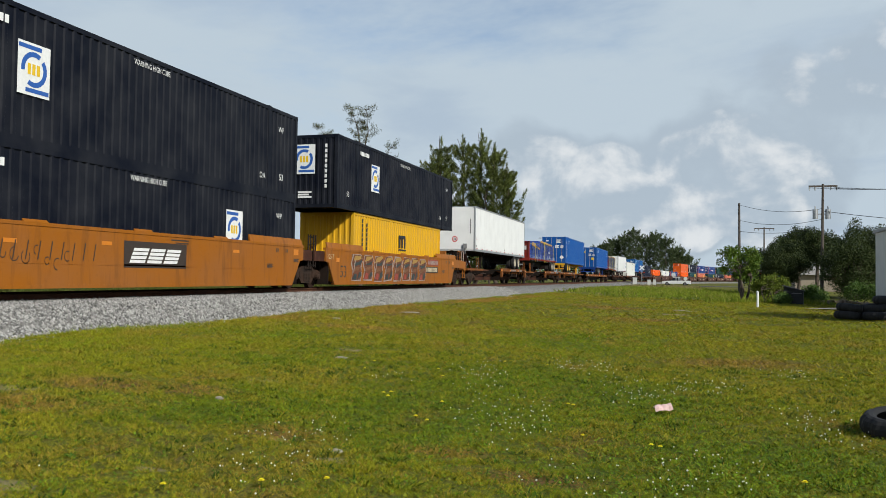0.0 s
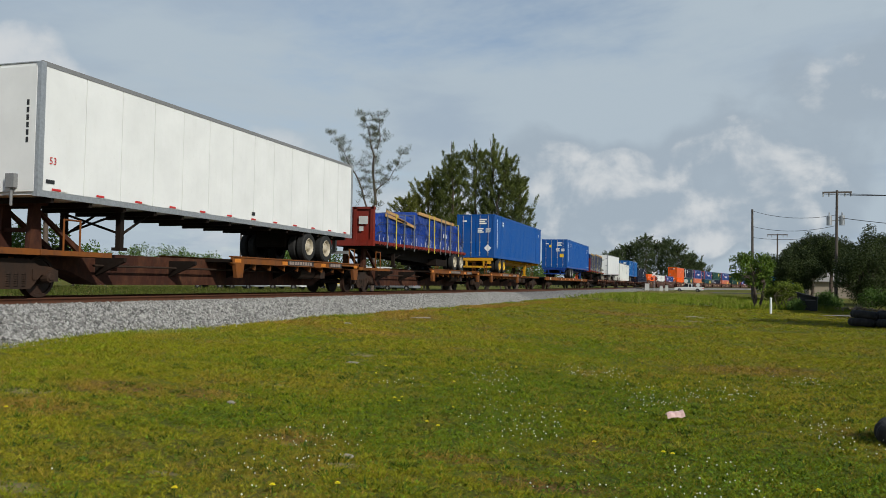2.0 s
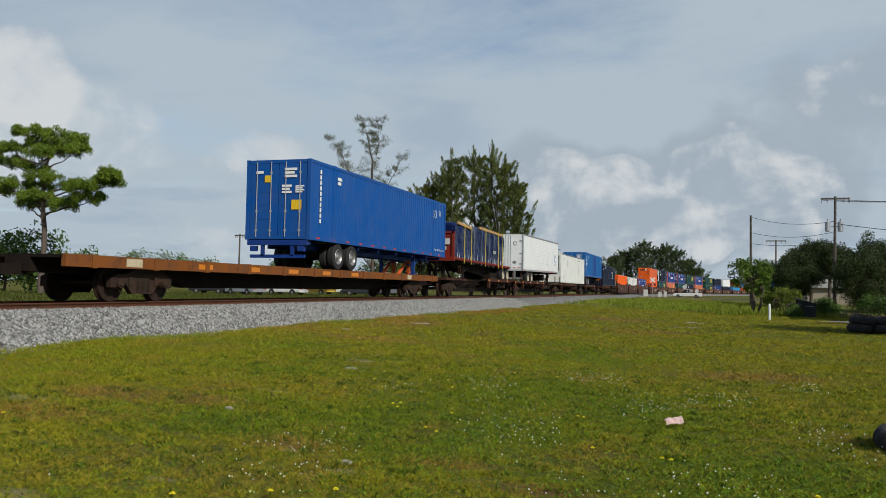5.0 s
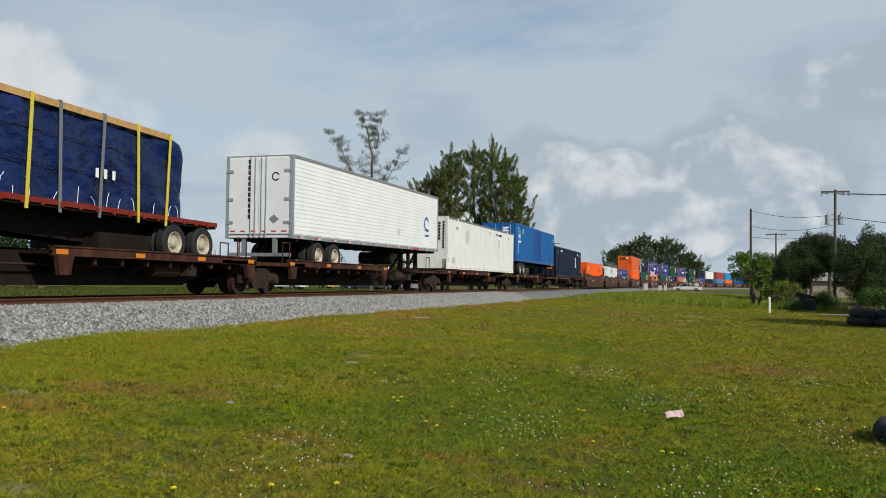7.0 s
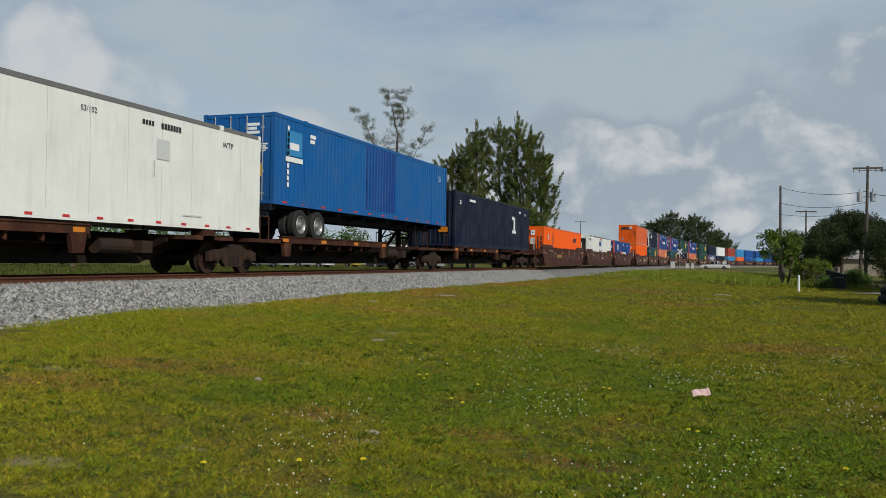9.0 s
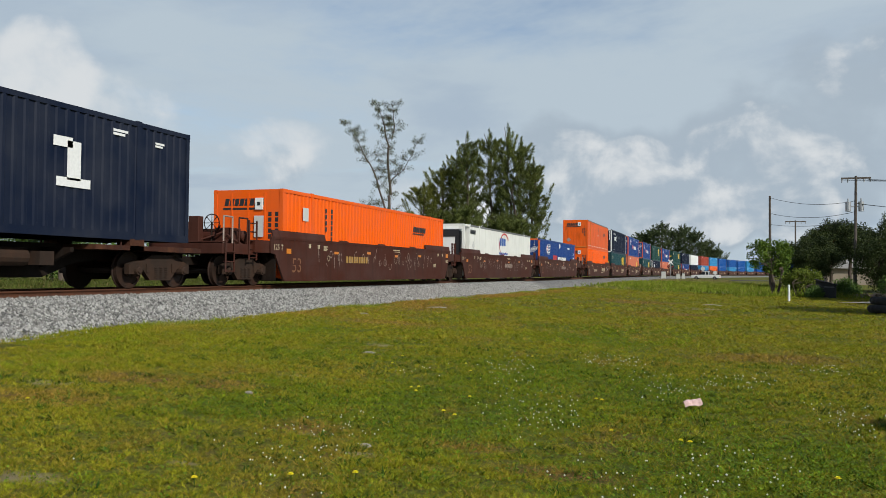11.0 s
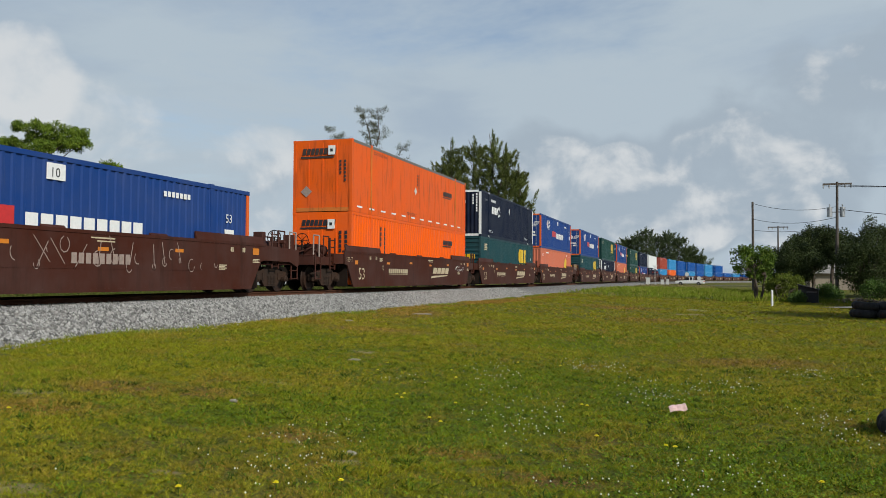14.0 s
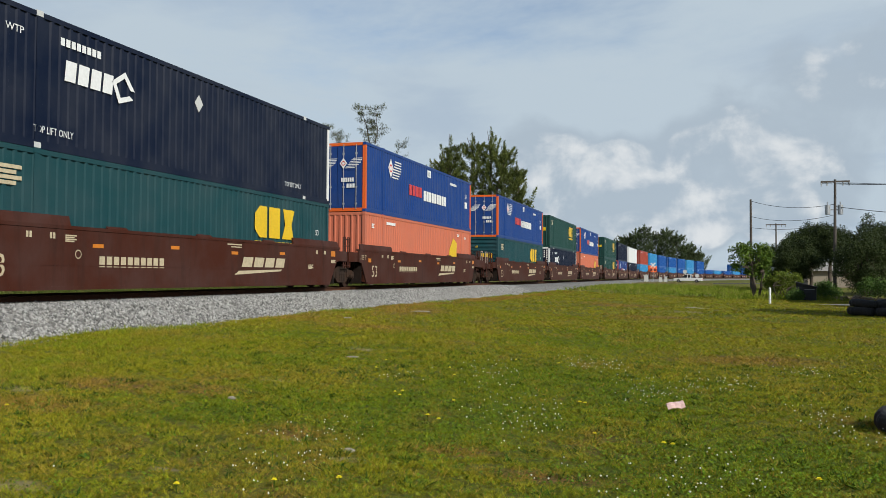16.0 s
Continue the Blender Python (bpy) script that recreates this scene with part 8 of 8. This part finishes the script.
def bungalow():
    ob = tagged(new("house"), "low beige bungalow with a grey hipped roof", "house")
    ob.location = (17.6, 128, float(land(17.6, 128)))
    bm = bmesh.new()
    box(bm, -4.0, 6.5, -3.5, 4.5, 0, 2.3)
    part("wall", bm, M["wall_beige"], ob)
    bm = bmesh.new()
    a = [bm.verts.new(v) for v in ((-4.6, -4.1, 2.25), (7.1, -4.1, 2.25), (7.1, 5.1, 2.25), (-4.6, 5.1, 2.25), (-1.0, 0.5, 3.75), (3.5, 0.5, 3.75))]
    for f in ((0, 1, 5, 4), (1, 2, 5), (2, 3, 4, 5), (3, 0, 4), (3, 2, 1, 0)):
        bm.faces.new([a[i] for i in f])
    part("roof", bm, M["roof_grey"], ob)


bungalow()


def white_building():
    ob = tagged(new("building"), "plain whitewashed building with a flat roof edge", "building")
    ob.location = (10.95, 49.5, 0)
    bm = bmesh.new()
    box(bm, 0, 9, 0, 8, -0.2, 4.62)
    part("wall", bm, M["wall_white"], ob)
    bm = bmesh.new()
    box(bm, -0.12, 9.12, -0.12, 8.12, 4.58, 4.78)
    part("roof_edge", bm, M["grey"], ob)
    shapes("painted_patch", [[(0.25, 1.0), (0.9, 1.0), (0.9, 1.9), (0.5, 1.6)], rect(0.3, 1.9, 0.12, 0.35)], (0, -0.006, 0), M["light_blue"], ob, END)
    bm = bmesh.new()
    rod(bm, (0.2, -0.08, 4.1), (3.0, -0.08, 3.8), 0.02)
    part("cable", bm, M["wire"], ob)


white_building()


def tyre_thing(x, y, z, r, w, turn, label="worn black tyre lying on the lawn", lay=True, group="old tyres"):
    ob = tagged(new("old_tyre"), label, "tyre", group)
    bm = bmesh.new()
    n = 12
    prof = [(w * 0.5 * math.cos(a), (r - w * 0.42) + w * 0.42 * math.sin(a)) for a in [math.pi * (k / (n - 1)) * 1.5 - math.pi * 0.25 for k in range(n)]]
    rings = []
    for i in range(64):
        a = 2 * math.pi * i / 64
        cut = 0.014 * (i % 4 < 2)
        rings.append([bm.verts.new(((q - cut * (q > r - 0.08)) * math.cos(a), (q - cut * (q > r - 0.08)) * math.sin(a), p)) for p, q in prof])
    for i in range(64):
        g, h = rings[i], rings[(i + 1) % 64]
        for j in range(n - 1):
            bm.faces.new((g[j], h[j], h[j + 1], g[j + 1]))
    bmesh.ops.recalc_face_normals(bm, faces=bm.faces[:])
    me = finish(bm, "old_tyre", M["rubber"], False)
    c = new("carcass", me)
    c.parent = ob
    ob.matrix_world = pose(x, y, z, *turn)
    return ob


rt = random.Random(8)
for k, (x, y, lvl) in enumerate(((5.95, 36.6, 0), (6.9, 36.2, 0), (7.9, 36.6, 0), (8.9, 36.2, 0), (6.5, 37.5, 0), (7.5, 37.6, 0), (6.95, 36.6, 1), (7.9, 36.9, 1), (8.8, 36.8, 1), (7.4, 36.8, 2), (8.4, 36.9, 2), (6.05, 36.7, 1))):
    tyre_thing(x, y, float(land(x, y)) + 0.17 + lvl * 0.31, 0.52, 0.32, (rt.uniform(-4, 4), rt.uniform(-4, 4), 30 * k), "black scrap tyre in a heap of tyres")
tyre_thing(1.98, 8.95, float(land(1.98, 8.95)) + 0.10, 0.42, 0.22, (4, -6, 20))


def white_post():
    ob = tagged(new("marker_post"), "short white marker post in the lawn", "post")
    ob.location = (3.45, 49.4, float(land(3.45, 49.4)))
    bm = bmesh.new()
    rod(bm, (0, 0, -0.1), (0, 0, 0.86), 0.065, 0.06, 12)
    rod(bm, (0, 0, 0.86), (0, 0, 0.90), 0.06, 0.02, 12)
    part("shaft", bm, M["white"], ob)


white_post()


def car(kind, x, y, z, turn, tint, label):
    """A parked road vehicle: body, glass house and wheels."""
    ob = tagged(new(kind), label, "car" if kind != "pickup_truck" else "pickup truck")
    ob.matrix_world = pose(x, y, z, 0, 0, turn)
    h = {"pickup_truck": 1.0, "parked_car": 0.9, "box_truck": 1.0}[kind]
    L = {"pickup_truck": 2.7, "parked_car": 2.25, "box_truck": 3.2}[kind]
    bm = bmesh.new()
    prism_x(bm, [(-L, 0.38), (L, 0.36), (L, 0.72), (L - 0.25, 0.92), (0.9, 1.0), (-L, 1.02)], -0.88, 0.88)
    bmesh.ops.bevel(bm, geom=[e for e in bm.edges if abs(e.verts[0].co.x - e.verts[1].co.x) < 0.01], offset=0.06, segments=2, affect="EDGES")
    part("body", bm, M[tint], ob)
    cab = {"pickup_truck": [(-0.75, 1.0), (1.15, 1.0), (0.45, 1.62), (-0.55, 1.64)], "parked_car": [(-2.0, 1.0), (1.2, 1.0), (0.45, 1.52), (-1.3, 1.54)], "box_truck": [(1.0, 1.0), (2.9, 1.0), (2.3, 1.9), (1.0, 1.95)]}[kind]
    bm = bmesh.new()
    prism_x(bm, cab, -0.76, 0.76)
    part("cabin", bm, M["glass"], ob)
    bm = bmesh.new()
    ys = sorted(p for p, q in cab if q > 1.2)
    box(bm, -0.78, 0.78, ys[0] - 0.04, ys[-1] + 0.04, max(q for p, q in cab) - 0.03, max(q for p, q in cab) + 0.04)
    for yy in (ys[0] - 0.05, (ys[0] + ys[-1]) / 2):
        for s in (-1, 1):
            box(bm, min(s * 0.73, s * 0.79), max(s * 0.73, s * 0.79), yy, yy + 0.10, 0.98, max(q for p, q in cab))
    part("cabin_roof", bm, M[tint], ob)
    if kind == "pickup_truck":
        bm = bmesh.new()
        box(bm, -0.72, 0.72, -L + 0.12, -0.85, 1.0, 1.03)
        part("load_bed", bm, M["black"], ob)
    if kind == "box_truck":
        bm = bmesh.new()
        box(bm, -1.1, 1.1, -L - 0.2, 0.85, 0.7, 2.9)
        part("cargo_box", bm, M[tint], ob)
    for yy in (-L + 0.95, L - 0.95):
        for s in (-1, 1):
            bm = bmesh.new()
            lathe_x(bm, [(s * 0.68, 0.05), (s * 0.68, 0.33), (s * 0.72, 0.36), (s * 0.88, 0.36), (s * 0.91, 0.33), (s * 0.91, 0.22)], yy, 0.36, 18)
            w = part("wheel", bm, M["rubber"], ob)
            bm = bmesh.new()
            lathe_x(bm, [(s * 0.86, 0.22), (s * 0.90, 0.21), (s * 0.92, 0.1), (s * 0.92, 0.02)], yy, 0.36, 14)
            part("rim", bm, M["rim_steel"], w)
    for yy, nm, mt in ((L + 0.002, "headlight", "white"), (-L - 0.002, "tail_light", "mark_red")):
        for s in (-1, 1):
            bm = bmesh.new()
            box(bm, s * 0.66 - 0.14, s * 0.66 + 0.14, yy - 0.03, yy + 0.03, 0.66, 0.84)
            part(nm, bm, M[mt], ob)
    return ob


ROAD_Z = 0.29
car("pickup_truck", -3.2, 173.0, ROAD_Z + 0.01, 82, "car_white", "white pickup truck waiting at the level crossing")
FIELD = 0.33
car("parked_car", -45.0, 75, FIELD, 70, "car_silver", "silver hatchback parked beyond the track")
car("parked_car", -51.0, 78, FIELD, 95, "car_dark", "dark saloon car parked beyond the track")
car("parked_car", -43.0, 80, FIELD, 85, "car_white", "white saloon car parked beyond the track")
car("box_truck", -46.2, 92, FIELD, 80, "car_yellow", "yellow box truck parked beyond the track")
car("parked_car", -37.5, 88, FIELD, 95, "car_dark", "dark saloon car parked beyond the track")
car("parked_car", -34.5, 92, FIELD, 80, "car_silver", "silver saloon car parked beyond the track")
car("box_truck", -41.0, 96, FIELD, 90, "car_white", "white box truck parked beyond the track")


def crossing():
    bm = bmesh.new()
    for x0, x1 in ((-400, -18.6), (-11.0, 300)):
        box(bm, x0, x1, 168.8, 177.2, -0.3, ROAD_Z)
    me = finish(bm, "road", M["asphalt"])
    tagged(new("road", me), "worn asphalt road crossing the track", "road", kind="structure")
    bm = bmesh.new()
    prism_y(bm, [(-18.6, -0.2), (-11.0, -0.2), (-11.0, ROAD_Z), (-12.4, 0.98), (-17.2, 0.98), (-18.6, ROAD_Z)], 168.8, 177.2)
    tagged(new("crossing_ramp", finish(bm, "crossing_ramp", M["asphalt"])), "asphalt ramp over the rails", "road", kind="structure")
    ob = tagged(new("crossing_signal"), "level crossing signal with a white crossbuck", "crossing signal")
    ob.location = (-9.7, 167.5, 0.3)
    bm = bmesh.new()
    rod(bm, (0, 0, 0), (0, 0, 3.9), 0.07, seg=10)
    box(bm, -0.3, 0.3, -0.3, 0.3, 0, 0.2)
    part("mast", bm, M["metal_grey"], ob)
    for a in (45, -45):
        bm = bmesh.new()
        box(bm, -0.62, 0.62, -0.10 - 0.004 * (a > 0), -0.07, -0.11, 0.11, Matrix.Translation((0, 0, 3.45)) @ Matrix.Rotation(radians(a), 4, "Y"))
        part("crossbuck_board", bm, M["white"], ob)
    bm = bmesh.new()
    box(bm, -0.5, 0.5, -0.05, 0.05, 2.5, 2.58)
    part("lamp_bar", bm, M["metal_grey"], ob)
    for s in (-1, 1):
        bm = bmesh.new()
        rod(bm, (s * 0.42, -0.05, 2.54), (s * 0.42, -0.14, 2.54), 0.26, seg=18)
        p = part("lamp_hood", bm, M["mark_black"], ob)
        bm = bmesh.new()
        rod(bm, (s * 0.42, -0.14, 2.54), (s * 0.42, -0.16, 2.54), 0.11, seg=14)
        part("lens", bm, M["mark_red"], p)
    for x, w, hh in ((-10.9, 0.8, 1.5), (-8.2, 0.6, 1.1), (-7.2, 0.5, 1.2)):
        c = tagged(new("signal_cabinet"), "pale grey trackside signal cabinet", "cabinet")
        c.location = (x, 165.5, 0.3)
        bm = bmesh.new()
        box(bm, -w / 2, w / 2, -0.3, 0.3, 0, hh)
        part("housing", bm, M["ghost"], c)
        bm = bmesh.new()
        box(bm, -w / 2 - 0.05, w / 2 + 0.05, -0.36, 0.36, hh, hh + 0.07)
        part("lid", bm, M["metal_grey"], c)
    for x, y, z in ((-3.95, 179.5, 2.3), (-1.6, 188, 1.5)):
        s = tagged(new("road_sign"), "round pale road sign on a thin post", "road sign")
        s.location = (x, y, 0.25)
        bm = bmesh.new()
        rod(bm, (0, 0, 0), (0, 0, z), 0.04, seg=8)
        part("post", bm, M["metal_grey"], s)
        bm = bmesh.new()
        rod(bm, (0, -0.05, z), (0, -0.08, z), 0.42, seg=24)
        part("disc", bm, M["ghost"], s)


crossing()


def odd_things():
    # pale strip of gravel by the building, and a heap of rubble
    bm = bmesh.new()
    pts = [(5.6, 47.6), (9.3, 46.6), (14, 47.0), (14, 52.5), (9.6, 52.8), (7.0, 51.0)]
    bm.faces.new([bm.verts.new((x, y, float(land(x, y)) + 0.05)) for x, y in pts])
    bmesh.ops.solidify(bm, geom=bm.faces[:], thickness=0.15)
    tagged(new("gravel_apron", finish(bm, "gravel_apron", M["concrete"])), "pale sandy gravel strip beside the lawn", "gravel", kind="structure")
    bm = bmesh.new()
    rng = random.Random(12)
    bm2 = tagged(new("rubble_heap"), "low heap of broken rubble and dry brush", "rubble", kind="stuff")
    for k in range(90):
        a, r = rng.uniform(0, 6.28), rng.random() ** 0.6
        x, y = 9.6 + 2.2 * r * math.cos(a), 61 + 1.2 * r * math.sin(a)
        s = rng.uniform(0.04, 0.14)
        box(bm, -s, s, -s * 0.6, s * 0.6, -s * 0.4, s * 0.4, pose(x, y, float(land(x, y)) + 0.04 + 0.18 * (1 - r), rng.uniform(0, 60), rng.uniform(0, 60), rng.uniform(0, 180)))
    part("rubble", bm, M["trunk_dirt"], bm2)
    # a crumpled wrapper on the grass
    ob = tagged(new("litter"), "crumpled pale pink wrapper on the grass", "litter")
    ob.matrix_world = pose(-0.32, 9.62, float(land(-0.32, 9.62)) + 0.075, 12, -8, 15)
    bm = bmesh.new()
    bmesh.ops.create_grid(bm, x_segments=9, y_segments=6, size=0.5)
    for v in bm.verts:
        v.co = Vector((v.co.x * 0.19, v.co.y * (0.13 + 0.05 * v.co.x), 0.040 * (1 - (v.co.y * 2) ** 2) + 0.004 * math.sin(v.co.x * 17) + 0.006 * math.cos(v.co.y * 11 + v.co.x * 9)))
    bmesh.ops.solidify(bm, geom=bm.faces[:], thickness=0.006)
    part("wrapper", bm, M["litter_pink"], ob)
    # pale stones pressed into the lawn
    for k, (x, y, s) in enumerate(((-8.85, 25.6, 0.38), (-0.62, 41.9, 0.4), (-0.1, 41.0, 0.3), (-2.8, 6.3, 0.05), (-4.9, 7.9, 0.05), (-9.2, 20.5, 0.14), (-5.55, 12.6, 0.12))):
        st = tagged(new("stone"), "flat pale stone sunk in the grass", "stone", "stones in the lawn")
        st.location = (x, y, float(land(x, y)) + 0.012)
        bm = bmesh.new()
        bmesh.ops.create_icosphere(bm, subdivisions=2, radius=1)
        for v in bm.verts:
            q = noise.noise(v.co * 1.7 + Vector((k * 3.1, 0, 0)))
            v.co = Vector((v.co.x * s * (1 + 0.35 * q), v.co.y * s * 0.7 * (1 + 0.3 * q), v.co.z * 0.022))
        part("rock", bm, M["bone"], st, smooth=True)


odd_things()


def flowers():
    """Yellow dandelion heads standing singly, and white clover in drifts."""
    bm = bmesh.new()
    rod(bm, (0, 0, -0.02), (0.004, 0, 0.06), 0.0025, 0.002, 5)
    stem = finish(bm, "stem", M["weeds"])
    bm = bmesh.new()
    for k in range(14):
        a = 2 * math.pi * k / 14
        for r, z in ((0.021, 0.066), (0.013, 0.074)):
            c, s = math.cos(a + z * 30), math.sin(a + z * 30)
            bm.faces.new([bm.verts.new(v) for v in ((0.003 * c, 0.003 * s, 0.062), (r * c - 0.006 * s, r * s + 0.006 * c, z), (r * 1.08 * c, r * 1.08 * s, z + 0.003), (r * c + 0.006 * s, r * s - 0.006 * c, z))])
    head = finish(bm, "flower_head", M["flower"])
    spots = [(-3.34, 4.73), (-2.81, 5.08), (-2.43, 5.31), (-3.53, 9.28), (-3.4, 9.09), (-3.48, 9.4), (-4.59, 11.28), (-4.76, 12.11), (-2.74, 8.15), (-2.57, 8.0), (-6.21, 6.16), (-2.98, 13.44), (-2.28, 13.5),
             (-1.39, 9.69), (-1.32, 9.63), (-0.98, 7.79), (-0.35, 7.57), (-0.27, 7.53), (0.77, 6.46), (1.63, 16.47), (1.77, 16.43), (1.63, 14.34), (2.14, 13.71), (-3.37, 11.2), (-2.77, 9.18), (-3.65, 11.89)]
    for i, (x, y) in enumerate(spots):
        ob = tagged(new("dandelion"), "small yellow dandelion flower in the lawn", "flower", "dandelions")
        ob.matrix_world = pose(x, y, float(land(x, y)), 0, 0, 40 * i)
        for nm, me in (("stem", stem), ("flower_head", head)):
            o = new(nm, me)
            o.parent = ob
    rng = np.random.default_rng(6)
    n = 2600
    x, y = rng.uniform(-4.5, 2.5, n), rng.uniform(4.5, 15, n)
    k = np.sin(x * 1.9 + 2) * np.sin(y * 1.1 + 1.2) + 0.5 * np.sin(x * 3.6 + y) + rng.normal(0, 0.25, n) - 0.06 * (x + 1.4) ** 2 > 0.25
    x, y = x[k], y[k]
    c = np.stack([x, y, land(x, y) + 0.045 + rng.uniform(-0.012, 0.012, len(x))], 1)
    base = np.array([(1, 0, 0), (-1, 0, 0), (0, 1, 0), (0, -1, 0), (0, 0, 1), (0, 0, -1)]) * 0.007
    V = (c[:, None] + base[None] * rng.uniform(0.7, 1.4, (len(x), 1, 1))).reshape(-1, 3)
    f = np.array([(0, 2, 4), (2, 1, 4), (1, 3, 4), (3, 0, 4), (2, 0, 5), (1, 2, 5), (3, 1, 5), (0, 3, 5)])
    F = (f[None] + 6 * np.arange(len(x))[:, None, None]).reshape(-1, 3)
    tagged(new("clover_flowers", tri_mesh("clover_flowers", V, F, M["clover"])), "scattered tiny white clover flowers", "flowers", kind="stuff")


flowers()



# ---------------------------------------------------------------- what moves
# seconds, and how far along the track the train's zero stands
ALONG = [
    (0, 150.69), (0.5, 141.22), (1, 131.89), (1.5, 123.07), (2, 113.35),
    (2.5, 104.11), (3, 94.65), (3.5, 84.68), (4, 75.12), (6.5, 28.21),
    (7, 18.73), (7.5, 9.37), (8, 0.32), (8.5, -9.13), (9, -19.17),
    (11.5, -66.16), (12, -75.61), (12.5, -85.12), (13, -94.57), (13.5, -104.06),
    (14, -113.46), (14.5, -122.36), (15, -132.43), (15.5, -141.82), (16, -151.21),
]


def motions():
    ALONG_OF = {ob: u for ob, u in MOVING}
    for ob, u in MOVING:
        walk(ob, [(t, track_pose(u + d)) for t, d in ALONG])
    # the wheels roll, one row for each picture
    turn = 18.9 / 0.457
    for ob, y in SPINNING:
        if -130 < ALONG_OF[ob.parent.parent] < 205:
            walk(ob, [(k / FPS, Matrix.Translation((0, y, 0.457)) @ Matrix.Rotation(turn * k / FPS, 4, "X")) for k in range(16 * FPS + 1)])


motions()
